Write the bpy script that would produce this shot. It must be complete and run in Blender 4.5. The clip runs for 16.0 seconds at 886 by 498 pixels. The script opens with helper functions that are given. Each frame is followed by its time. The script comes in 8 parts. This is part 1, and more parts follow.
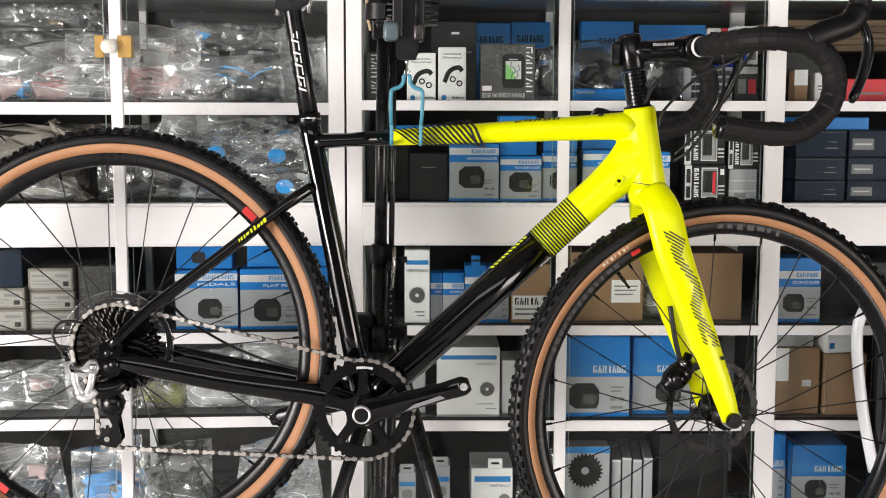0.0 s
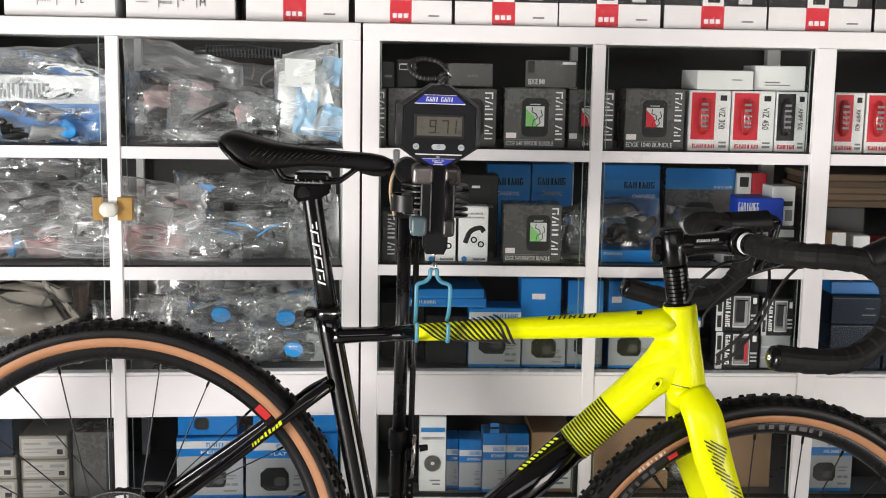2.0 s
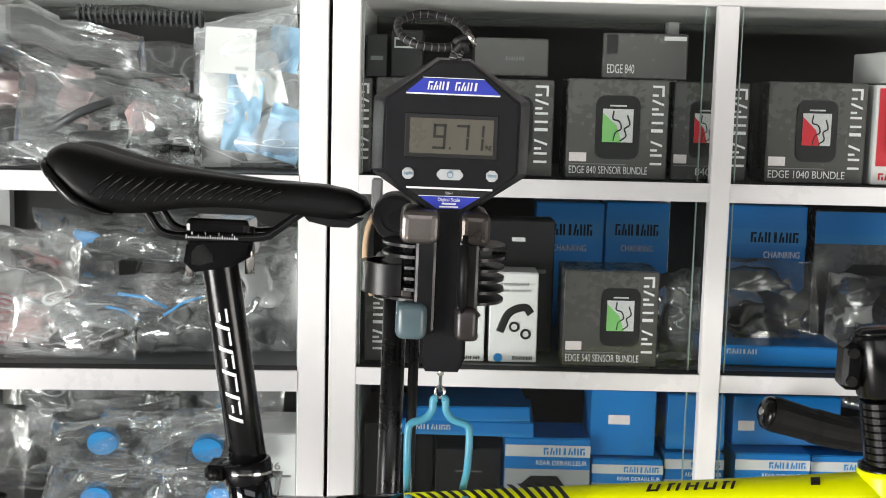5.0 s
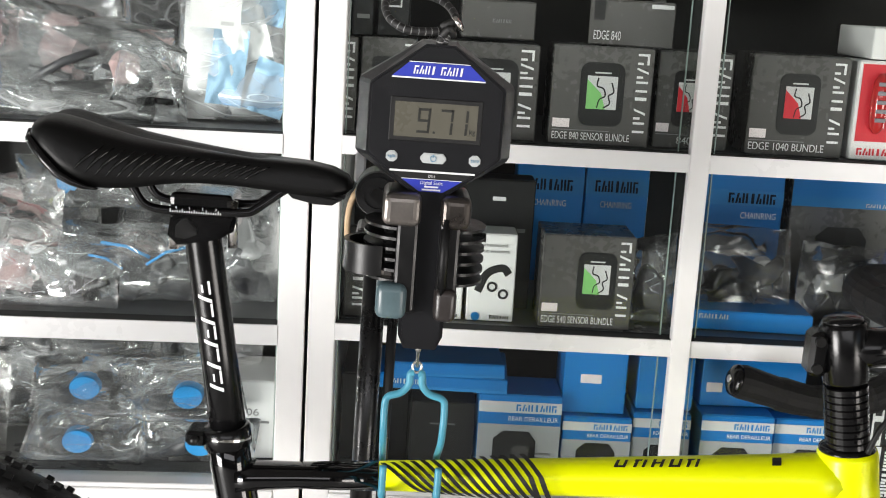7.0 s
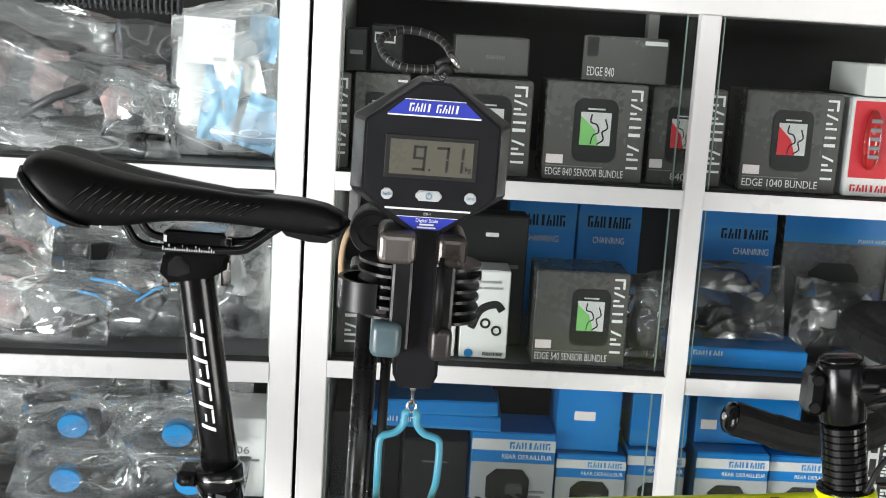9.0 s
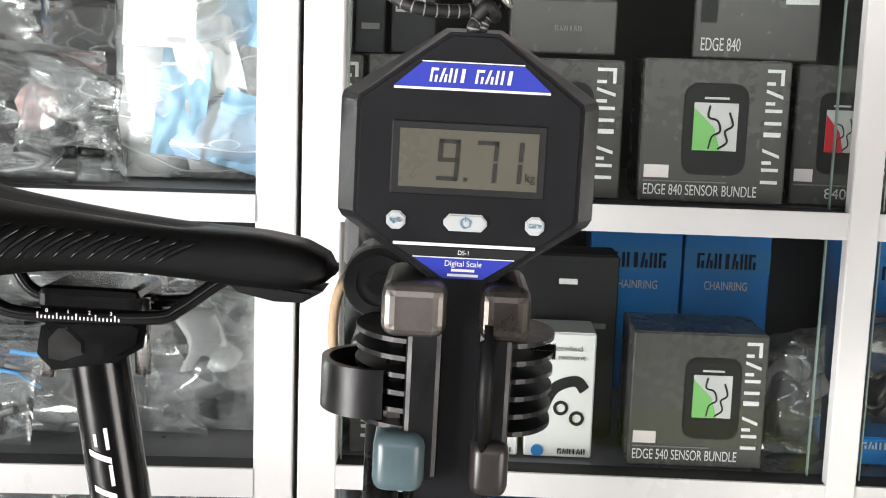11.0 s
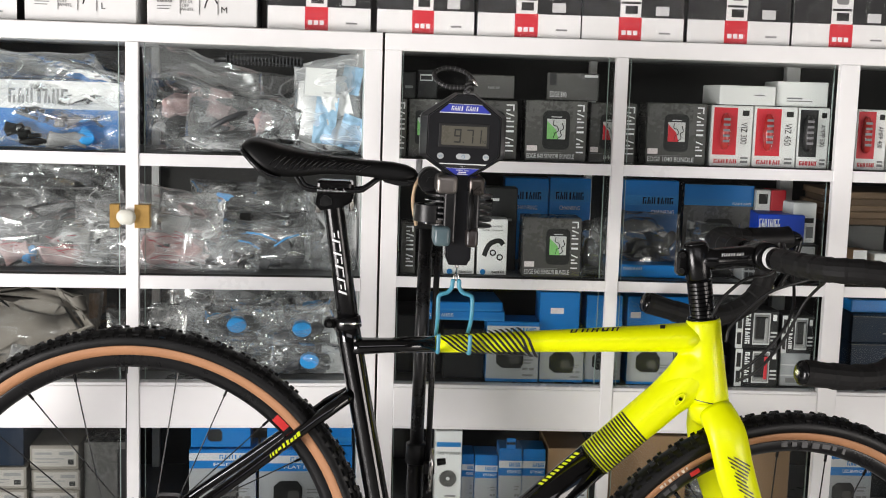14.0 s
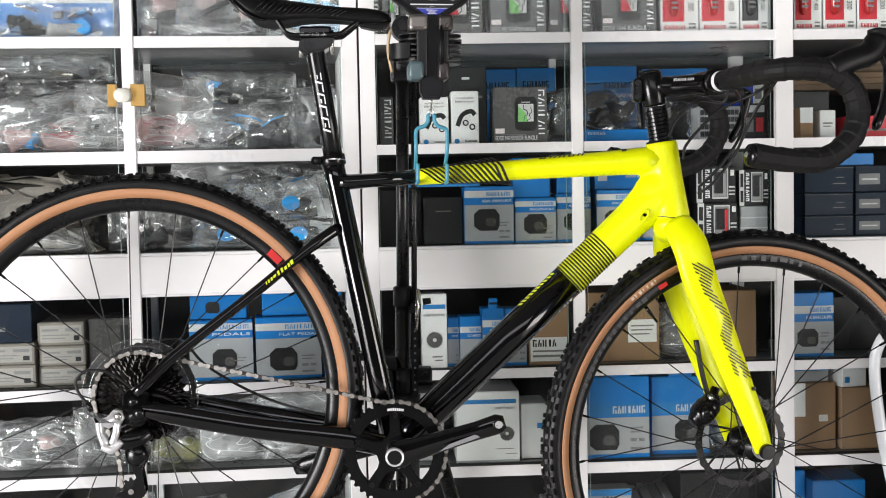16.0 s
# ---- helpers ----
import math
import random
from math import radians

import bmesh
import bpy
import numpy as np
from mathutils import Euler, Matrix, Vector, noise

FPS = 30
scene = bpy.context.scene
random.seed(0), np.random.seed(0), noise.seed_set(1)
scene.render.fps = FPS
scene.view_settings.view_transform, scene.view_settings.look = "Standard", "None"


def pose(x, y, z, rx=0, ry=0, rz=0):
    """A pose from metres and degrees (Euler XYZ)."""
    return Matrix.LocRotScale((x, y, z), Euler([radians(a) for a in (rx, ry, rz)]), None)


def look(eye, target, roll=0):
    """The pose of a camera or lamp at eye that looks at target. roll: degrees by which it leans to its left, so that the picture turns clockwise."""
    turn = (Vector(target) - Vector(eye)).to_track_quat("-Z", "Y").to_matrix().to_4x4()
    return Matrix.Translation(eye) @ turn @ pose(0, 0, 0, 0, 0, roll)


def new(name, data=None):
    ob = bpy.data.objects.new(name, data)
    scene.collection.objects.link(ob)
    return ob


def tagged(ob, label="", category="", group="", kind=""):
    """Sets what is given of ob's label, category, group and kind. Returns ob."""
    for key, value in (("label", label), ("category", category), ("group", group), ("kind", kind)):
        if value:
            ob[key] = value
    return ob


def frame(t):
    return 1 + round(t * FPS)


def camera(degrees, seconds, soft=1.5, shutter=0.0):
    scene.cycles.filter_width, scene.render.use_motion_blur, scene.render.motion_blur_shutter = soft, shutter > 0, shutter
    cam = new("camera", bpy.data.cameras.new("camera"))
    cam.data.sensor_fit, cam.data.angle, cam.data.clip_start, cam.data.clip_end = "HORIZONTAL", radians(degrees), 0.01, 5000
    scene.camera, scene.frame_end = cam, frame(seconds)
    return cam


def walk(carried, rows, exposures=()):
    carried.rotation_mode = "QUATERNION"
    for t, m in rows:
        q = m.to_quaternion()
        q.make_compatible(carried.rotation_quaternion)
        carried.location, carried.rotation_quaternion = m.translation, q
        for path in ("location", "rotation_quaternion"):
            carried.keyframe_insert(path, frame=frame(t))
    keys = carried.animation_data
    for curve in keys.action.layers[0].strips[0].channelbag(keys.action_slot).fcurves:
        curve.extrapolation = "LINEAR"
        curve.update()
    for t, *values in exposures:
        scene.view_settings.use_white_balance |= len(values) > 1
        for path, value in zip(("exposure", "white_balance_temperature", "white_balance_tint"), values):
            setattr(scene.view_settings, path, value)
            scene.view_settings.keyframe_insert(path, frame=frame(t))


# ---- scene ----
from mathutils import bvhtree
cam = camera(40.0, 16.0, soft=1.0)
# seconds, eye x y z, yaw, pitch, roll
ROWS = [
    (0, 0.0311, -1.8363, 1.1241, 0.505, -6.581, 0.114),
    (0.5, 0.0094, -1.7755, 1.2309, 0.282, -7.818, 0.316),
    (1, -0.0204, -1.7592, 1.3270, -0.099, -8.530, 0.259),
    (1.5, -0.0437, -1.7173, 1.4160, -0.521, -8.638, 0.376),
    (2, -0.0680, -1.6667, 1.4772, -1.200, -8.643, 0.988),
    (2.5, -0.0692, -1.6127, 1.4943, -1.206, -8.046, 1.298),
    (3, -0.0814, -1.5443, 1.4848, -1.476, -7.122, 0.739),
    (3.5, -0.0646, -1.2860, 1.4951, -0.568, -7.959, 1.863),
    (4, -0.0464, -1.0374, 1.4581, 0.144, -7.533, 1.564),
    (4.5, -0.0298, -0.8533, 1.4145, 0.864, -6.799, 1.088),
    (7, -0.0333, -0.8557, 1.4948, -0.316, -12.386, 3.346),
    (7.5, -0.0359, -0.8598, 1.4950, -0.370, -12.319, 3.245),
    (8, -0.0319, -0.8614, 1.4493, -0.400, -10.251, 3.778),
    (8.5, -0.0368, -0.8567, 1.4450, -0.770, -9.657, 3.896),
    (9, -0.0410, -0.8472, 1.4983, -0.900, -10.890, 3.472),
    (11.5, -0.0236, -0.4350, 1.4289, 2.800, -8.832, 1.846),
    (12, -0.0343, -0.5043, 1.4371, 2.176, -9.186, 1.781),
    (12.5, -0.0440, -0.7410, 1.4565, 1.346, -9.171, 1.858),
    (13, -0.0720, -1.0927, 1.4913, -0.113, -9.371, 2.097),
    (13.5, -0.1043, -1.5047, 1.5169, -1.005, -8.943, 2.342),
    (14, -0.1081, -1.6511, 1.4556, -1.421, -7.552, 1.752),
    (14.5, -0.1086, -1.6967, 1.3414, -1.919, -5.657, 1.511),
    (15, -0.1025, -1.7466, 1.2177, -2.397, -3.661, 0.764),
    (15.5, -0.1050, -1.7864, 1.1012, -2.382, -2.424, -0.534),
    (16, -0.1044, -1.8307, 1.0632, -2.215, -2.980, -1.097),
]
walk(cam, [(t, pose(x, y, z, 90 + pitch, 0, yaw) @ pose(0, 0, 0, 0, 0, roll)) for t, x, y, z, yaw, pitch, roll in ROWS],
     exposures=[(0, 0.0, 6850, 13), (1.5, -0.06, 6750, 13), (2.5, -0.23, 6800, 14), (3.5, -0.22, 6800, 14), (4.5, -0.03, 6650, 10), (7, 0.15, 6650, 9), (9, 0.16, 6450, 8), (11.5, 0.36, 6650, 12),
                (12, 0.3, 6500, 13), (13, -0.01, 6600, 11), (13.5, -0.2, 6700, 12), (14.5, -0.21, 6700, 12), (16, -0.05, 6550, 11)])

# ---- daylight: an unseen shop front behind the camera, and two added side lamps ----
world = bpy.data.worlds.new("sky")
scene.world = world
world.use_nodes = True
wn = world.node_tree.nodes
sky = wn.new("ShaderNodeTexSky")
sky.sky_type, sky.sun_disc = "NISHITA", False
sky.sun_elevation, sky.sun_rotation = radians(55), radians(200)
wn["Background"].inputs["Strength"].default_value = 0.12
world.node_tree.links.new(sky.outputs[0], wn["Background"].inputs["Color"])


def area_lamp(name, m, w, h, watts, colour):
    lamp = bpy.data.lights.new(name, "AREA")
    lamp.shape, lamp.size, lamp.size_y, lamp.energy, lamp.color = "RECTANGLE", w, h, watts, colour
    ob = new(name, lamp)
    ob.matrix_world = m
    return ob


area_lamp("daylight_shop_front", look((0.2, -4.45, 2.35), (0.0, 0.4, 0.7)), 4.4, 1.1, 32, (1.0, 0.925, 0.89))
# Side lamps and their doorways are added to brighten the lower shelves.
area_lamp("daylight_side_door", look((-2.95, -2.2, 0.72), (0.0, 0.2, 0.5)), 1.5, 1.36, 190, (1.0, 0.985, 0.985))
area_lamp("daylight_east_door", look((2.95, -2.2, 0.66), (0.0, 0.2, 0.45)), 1.5, 1.24, 60, (1.0, 0.955, 0.92))

# ---- materials ----
def material(name, colour, rough=0.5, metal=0.0, vary=0.12, scale=14.0, bump=0.0, bump_scale=120.0, coat=0.0, spec=0.5, wear=0.0, each=0.0):
    """A surface with a coarse and a fine variation of its colour and gloss, and a fine relief."""
    m = bpy.data.materials.new(name)
    m.use_nodes = True
    n, l = m.node_tree.nodes, m.node_tree.links
    b = n["Principled BSDF"]
    b.inputs["Metallic"].default_value = metal
    b.inputs["Coat Weight"].default_value = coat
    b.inputs["Coat Roughness"].default_value = 0.06
    b.inputs["Specular IOR Level"].default_value = spec
    co = n.new("ShaderNodeTexCoord")
    big, small = n.new("ShaderNodeTexNoise"), n.new("ShaderNodeTexNoise")
    big.inputs["Scale"].default_value, big.inputs["Detail"].default_value = scale, 4
    small.inputs["Scale"].default_value, small.inputs["Detail"].default_value = scale * 14, 3
    for t in (big, small):
        l.new(co.outputs["Object"], t.inputs["Vector"])
    both = n.new("ShaderNodeMath")
    both.operation = "MULTIPLY_ADD"
    both.inputs[1].default_value = 0.35
    l.new(small.outputs["Fac"], both.inputs[0])
    l.new(big.outputs["Fac"], both.inputs[2])
    ramp = n.new("ShaderNodeMapRange")
    ramp.inputs["From Min"].default_value, ramp.inputs["From Max"].default_value = 0.35, 1.0
    ramp.inputs["To Min"].default_value, ramp.inputs["To Max"].default_value = 1 - vary, 1 + vary
    l.new(both.outputs[0], ramp.inputs["Value"])
    hsv = n.new("ShaderNodeHueSaturation")
    hsv.inputs["Color"].default_value = (*colour, 1)
    if each:
        info, mul = n.new("ShaderNodeObjectInfo"), n.new("ShaderNodeMapRange")
        mul.inputs["To Min"].default_value, mul.inputs["To Max"].default_value = 1 - each, 1 + each
        l.new(info.outputs["Random"], mul.inputs["Value"])
        prod = n.new("ShaderNodeMath")
        prod.operation = "MULTIPLY"
        l.new(mul.outputs[0], prod.inputs[0])
        l.new(ramp.outputs[0], prod.inputs[1])
        l.new(prod.outputs[0], hsv.inputs["Value"])
    else:
        l.new(ramp.outputs[0], hsv.inputs["Value"])
    l.new(hsv.outputs[0], b.inputs["Base Color"])
    rr = n.new("ShaderNodeMapRange")
    rr.inputs["From Min"].default_value, rr.inputs["From Max"].default_value = 0.35, 1.0
    rr.inputs["To Min"].default_value, rr.inputs["To Max"].default_value = max(rough - 0.08, 0.02), min(rough + 0.1 + wear, 1)
    l.new(both.outputs[0], rr.inputs["Value"])
    l.new(rr.outputs[0], b.inputs["Roughness"])
    if bump:
        nz, bp = n.new("ShaderNodeTexNoise"), n.new("ShaderNodeBump")
        nz.inputs["Scale"].default_value, nz.inputs["Detail"].default_value = bump_scale, 5
        l.new(co.outputs["Object"], nz.inputs["Vector"])
        bp.inputs["Strength"].default_value, bp.inputs["Distance"].default_value = bump, 0.002
        l.new(nz.outputs["Fac"], bp.inputs["Height"])
        l.new(bp.outputs[0], b.inputs["Normal"])
    return m


def clear(name, tint=(1, 1, 1), milk=0.1, crumple=0.0, rough=0.05, gloss=1.0):
    """Thin clear sheet: it lets most light through, with a Fresnel gloss, a little milkiness and painted crease
    streaks.
    """
    m = bpy.data.materials.new(name)
    m.use_nodes = True
    n, l = m.node_tree.nodes, m.node_tree.links
    n.remove(n["Principled BSDF"])
    out = n["Material Output"]
    see, gl, haze = n.new("ShaderNodeBsdfTransparent"), n.new("ShaderNodeBsdfGlossy"), n.new("ShaderNodeBsdfDiffuse")
    see.inputs[0].default_value = (*tint, 1)
    gl.inputs["Roughness"].default_value = rough
    gl.inputs["Color"].default_value = (1, 1, 1, 1)
    haze.inputs[0].default_value = (0.86, 0.87, 0.88, 1)
    fr = n.new("ShaderNodeFresnel")
    fr.inputs["IOR"].default_value = 1.45
    a, c = n.new("ShaderNodeMixShader"), n.new("ShaderNodeMixShader")
    co = n.new("ShaderNodeTexCoord")

    def sums(op, p, q):
        m_ = n.new("ShaderNodeMath")
        m_.operation = op
        for k, v in enumerate((p, q)):
            if isinstance(v, float):
                m_.inputs[k].default_value = v
            else:
                l.new(v, m_.inputs[k])
        return m_.outputs[0]

    def field(scale, detail, tilt, stretch, distort):
        nz, turn = n.new("ShaderNodeTexNoise"), n.new("ShaderNodeMapping")
        nz.inputs["Scale"].default_value, nz.inputs["Detail"].default_value, nz.inputs["Distortion"].default_value = scale, detail, distort
        turn.inputs["Rotation"].default_value, turn.inputs["Scale"].default_value = (0, tilt, 0), stretch
        l.new(co.outputs["Object"], turn.inputs["Vector"])
        l.new(turn.outputs[0], nz.inputs["Vector"])
        return nz.outputs["Fac"]

    def crease(f, width):
        r = n.new("ShaderNodeMapRange")
        r.inputs["From Min"].default_value, r.inputs["From Max"].default_value = 0.0, width
        r.inputs["To Min"].default_value, r.inputs["To Max"].default_value = 1.0, 0.0
        l.new(sums("ABSOLUTE", sums("SUBTRACT", f, 0.5), 0.0), r.inputs["Value"])
        return r.outputs[0]

    broad = field(9, 2, 0.6, (0.3, 1, 1.6), 0.4)
    # Pale lines drawn from noise, painted in place of bright glints on folds.
    lines = sums("ADD", sums("MULTIPLY", crease(field(11, 1, 0.75, (0.35, 1, 1.8), 0.9), 0.012), 0.55), sums("MULTIPLY", crease(field(21, 1, -0.9, (0.4, 1, 1.6), 0.7), 0.012), 0.35))
    patch = n.new("ShaderNodeMapRange")
    patch.inputs["From Min"].default_value, patch.inputs["From Max"].default_value = 0.4, 0.75
    patch.inputs["To Min"].default_value, patch.inputs["To Max"].default_value = 0.5, 2.6
    l.new(broad, patch.inputs["Value"])
    veil = sums("MULTIPLY", sums("ADD", patch.outputs[0], sums("MULTIPLY", lines, 4.0)), milk)
    mr = n.new("ShaderNodeClamp")
    l.new(veil, mr.inputs["Value"])
    l.new(mr.outputs[0], a.inputs[0])
    l.new(see.outputs[0], a.inputs[1])
    l.new(haze.outputs[0], a.inputs[2])
    boost = n.new("ShaderNodeMath")
    boost.operation = "MULTIPLY"
    boost.inputs[1].default_value = gloss
    boost.use_clamp = True
    l.new(fr.outputs[0], boost.inputs[0])
    l.new(boost.outputs[0], c.inputs[0])
    l.new(a.outputs[0], c.inputs[1])
    l.new(gl.outputs[0], c.inputs[2])
    if crumple:
        v, bp = n.new("ShaderNodeTexNoise"), n.new("ShaderNodeBump")
        v.inputs["Scale"].default_value, v.inputs["Detail"].default_value, v.inputs["Distortion"].default_value = 9, 2, 0.6
        l.new(co.outputs["Object"], v.inputs["Vector"])
        bp.inputs["Strength"].default_value, bp.inputs["Distance"].default_value = crumple, 0.01
        l.new(v.outputs["Fac"], bp.inputs["Height"])
        l.new(bp.outputs[0], gl.inputs["Normal"])
        l.new(bp.outputs[0], fr.inputs["Normal"])
    l.new(c.outputs[0], out.inputs["Surface"])
    return m


WHITE_LAM = material("white_laminate", (0.85, 0.845, 0.84), 0.34, vary=0.035, scale=3, bump=0.02, bump_scale=260)
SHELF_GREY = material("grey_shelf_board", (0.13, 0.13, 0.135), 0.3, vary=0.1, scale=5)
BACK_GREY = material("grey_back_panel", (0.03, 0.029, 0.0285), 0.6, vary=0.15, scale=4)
# Unseen walls and ceiling, coloured dark to cut bounced light and glass reflections.
WALL = material("wall_kept_dark", (0.13, 0.125, 0.12), 0.8, vary=0.05, scale=2, bump=0.05)
CEIL = material("ceiling_kept_dark", (0.14, 0.135, 0.13), 0.85, vary=0.04, scale=2, bump=0.04)
TILE = material("floor_tile", (0.52, 0.515, 0.505), 0.35, vary=0.1, scale=3, each=0.05)
GROUT = material("grout", (0.3, 0.29, 0.28), 0.9, vary=0.2, scale=10)
ALU = material("white_aluminium", (0.8, 0.8, 0.8), 0.28, vary=0.03, scale=6)
STRIP_DARK = material("matt_dark_strip", (0.02, 0.02, 0.02), 0.8)
GLASS = clear("door_glass", (0.95, 0.975, 0.965), 0.0006, 0, 0.0, 0.4)
GLASS_EDGE = material("glass_edge", (0.32, 0.4, 0.37), 0.15, vary=0.1)
BAG = clear("crumpled_clear_bag", (0.93, 0.94, 0.945), 0.09, 0.0, 0.09, 2.5)
BAG_SOFT = clear("milky_clear_bag", (0.94, 0.935, 0.93), 0.17, 0.0, 0.13, 2.2)
BAG_MILK = clear("bulging_milky_film", (0.95, 0.955, 0.96), 0.34, 0.0, 0.16, 2.6)
BAG_GREY = clear("thin_grey_film", (0.9, 0.89, 0.88), 0.03, 0.0, 0.2, 1.2)
FILM = clear("stretch_film", (0.98, 0.98, 0.98), 0.003, 0.3, 0.06, 0.4)
BLISTER = clear("clear_blister", (0.95, 0.95, 0.96), 0.05, 0.1, 0.05, 1.2)
GUARD = clear("clear_disc", (0.97, 0.97, 0.97), 0.006, 0, 0.04, 0.7)
FRAME_BLACK = material("gloss_black_paint", (0.0018, 0.0018, 0.002), 0.07, vary=0.1, coat=0.45, spec=0.32)
FRAME_YELLOW = material("fluorescent_yellow_paint", (0.77, 0.83, 0.0), 0.36, vary=0.03, scale=5, coat=0.16, spec=0.22)
DECAL_BLACK = material("black_decal", (0.008, 0.008, 0.008), 0.4)
DECAL_YELLOW = material("yellow_decal", (0.62, 0.7, 0.01), 0.35)
DECAL_WHITE = material("white_decal", (0.75, 0.75, 0.75), 0.4)
DECAL_GREY = material("grey_decal", (0.2, 0.2, 0.21), 0.4)
RIM_PRINT = material("dim_rim_print", (0.034, 0.034, 0.036), 0.4)
TAN_PRINT = material("cream_print", (0.55, 0.47, 0.38), 0.5)
DECAL_RED = material("red_decal", (0.55, 0.02, 0.02), 0.4)
TREAD = material("tyre_rubber", (0.004, 0.004, 0.004), 0.4, vary=0.3, scale=40, bump=0.15, bump_scale=300, spec=0.27)
TAN = material("tan_sidewall", (0.385, 0.185, 0.088), 0.62, vary=0.1, scale=12, bump=0.08, bump_scale=500)
RIM = material("matt_black_alloy", (0.003, 0.003, 0.0033), 0.28, vary=0.15, scale=10, spec=0.32)
SPOKE = material("black_spoke", (0.006, 0.006, 0.006), 0.3)
STEEL = material("bright_steel", (0.62, 0.6, 0.57), 0.24, metal=1.0, vary=0.2, scale=60)
CHAIN_STEEL = material("chain_steel", (0.52, 0.495, 0.46), 0.27, metal=0.95, vary=0.25, scale=90, each=0.2)
# Inner links take a darker colour for the shaded gaps along the chain.
CHAIN_DIM = material("shaded_link_steel", (0.1, 0.092, 0.083), 0.3, metal=0.95, vary=0.25, scale=90, each=0.2)
DARK_STEEL = material("dark_steel", (0.03, 0.03, 0.03), 0.3, metal=0.9, vary=0.3, scale=60)
SILVER = material("silver_alloy", (0.74, 0.74, 0.74), 0.32, metal=0.65, vary=0.12, scale=40)
BLACK_ALLOY = material("anodised_black", (0.0028, 0.0028, 0.003), 0.2, vary=0.15, scale=30, spec=0.35)
COG = material("cog_steel", (0.017, 0.016, 0.015), 0.2, metal=1.0, vary=0.4, scale=80)
BLACK_MATT = material("matt_black_plastic", (0.0032, 0.0032, 0.0034), 0.45, vary=0.15, scale=30, spec=0.25, bump=0.06, bump_scale=600)
SADDLE = material("saddle_cover", (0.0022, 0.0022, 0.0022), 0.42, vary=0.15, scale=25, spec=0.22, bump=0.1, bump_scale=700)
TAPE = material("bar_tape", (0.009, 0.0088, 0.0088), 0.6, spec=0.2, vary=0.25, scale=30, bump=0.25, bump_scale=500)
CABLE = material("cable_housing", (0.005, 0.005, 0.005), 0.4, spec=0.4)
SCALE_BODY = material("charcoal_plastic", (0.006, 0.0062, 0.0075), 0.42, vary=0.08, scale=30, spec=0.25, bump=0.08, bump_scale=900)
SCALE_BLUE = material("blue_label", (0.02, 0.035, 0.36), 0.4, vary=0.06)
LCD = material("lcd_glass", (0.1, 0.095, 0.076), 0.3, vary=0.05, scale=20, spec=0.15)
LCD_INK = material("lcd_ink", (0.015, 0.015, 0.012), 0.5)
BUTTON = material("grey_button", (0.44, 0.46, 0.46), 0.5, vary=0.05)
BUTTON_INK = material("blue_button_ink", (0.12, 0.25, 0.36), 0.5)
JAW = material("jaw_rubber", (0.0045, 0.0045, 0.0048), 0.32, vary=0.3, scale=40, wear=0.1, spec=0.35)
JAW_WORN = material("worn_jaw_metal", (0.2, 0.182, 0.168), 0.34, metal=0.9, vary=0.22, scale=30)
JAW_DULL = material("dull_jaw_metal", (0.075, 0.066, 0.06), 0.3, metal=0.85, vary=0.3, scale=30)
TEAL_TIP = material("faded_teal_rubber", (0.075, 0.115, 0.128), 0.36, vary=0.15, scale=40)
BROWN_TIP = material("brown_rubber", (0.022, 0.018, 0.017), 0.3, vary=0.2, scale=40)
WOOD_RING = material("pale_cord", (0.5, 0.36, 0.22), 0.7, vary=0.2, scale=60)
HOOK_BLUE = material("blue_vinyl", (0.055, 0.26, 0.36), 0.38, vary=0.12, scale=40)
CORD = material("black_cord", (0.006, 0.006, 0.006), 0.5, vary=0.3, scale=200, bump=0.3, bump_scale=900)
POLE = material("scuffed_black_paint", (0.0045, 0.0045, 0.0048), 0.22, vary=0.3, scale=20, wear=0.15)
CARD_DARK = material("charcoal_card", (0.098, 0.095, 0.091), 0.26, vary=0.12, scale=9, coat=0.2, each=0.12)
CARD_BLACK = material("black_card", (0.007, 0.007, 0.0075), 0.38, vary=0.2, scale=9)
CARD_WHITE = material("white_card", (0.8, 0.8, 0.79), 0.42, vary=0.05, scale=6, each=0.04)
CARD_GREY = material("grey_card", (0.36, 0.37, 0.38), 0.45, vary=0.08, scale=8, each=0.08)
CARD_ROYAL = material("royal_blue_card", (0.004, 0.055, 0.5), 0.35, vary=0.08, scale=8)
CARD_BLUE = material("blue_card", (0.003, 0.17, 0.5), 0.35, vary=0.08, scale=8, each=0.1)
CARD_NAVY = material("navy_card", (0.004, 0.013, 0.03), 0.42, spec=0.22, vary=0.1, scale=8, each=0.15)
PALE_LABEL = material("pale_label", (0.33, 0.31, 0.285), 0.5, vary=0.08, scale=12)
CARD_BROWN = material("brown_carton", (0.29, 0.175, 0.095), 0.75, vary=0.1, scale=16, bump=0.06, bump_scale=200, each=0.1)
# Brown carton with shade in its colour, for the stack deep in the bay.
CARD_BROWN_SHADED = material("shaded_brown_carton", (0.13, 0.085, 0.052), 0.8, vary=0.2, scale=20, each=0.25)
CARD_BEIGE = material("beige_carton", (0.2, 0.18, 0.155), 0.7, vary=0.1, scale=12)
CARD_RED = material("red_card", (0.62, 0.02, 0.035), 0.4, vary=0.06, scale=10)
PRINT_LIGHT = material("light_print", (0.6, 0.6, 0.6), 0.45)
PRINT_WHITE = material("white_print", (0.82, 0.82, 0.82), 0.45)
PRINT_BLACK = material("black_print", (0.007, 0.007, 0.007), 0.5)
PRINT_GREY = material("grey_print", (0.2, 0.2, 0.2), 0.5)
PRINT_BLUE = material("blue_print", (0.015, 0.2, 0.5), 0.45)
STICKER = material("price_sticker", (0.8, 0.72, 0.72), 0.5, vary=0.1, scale=90)
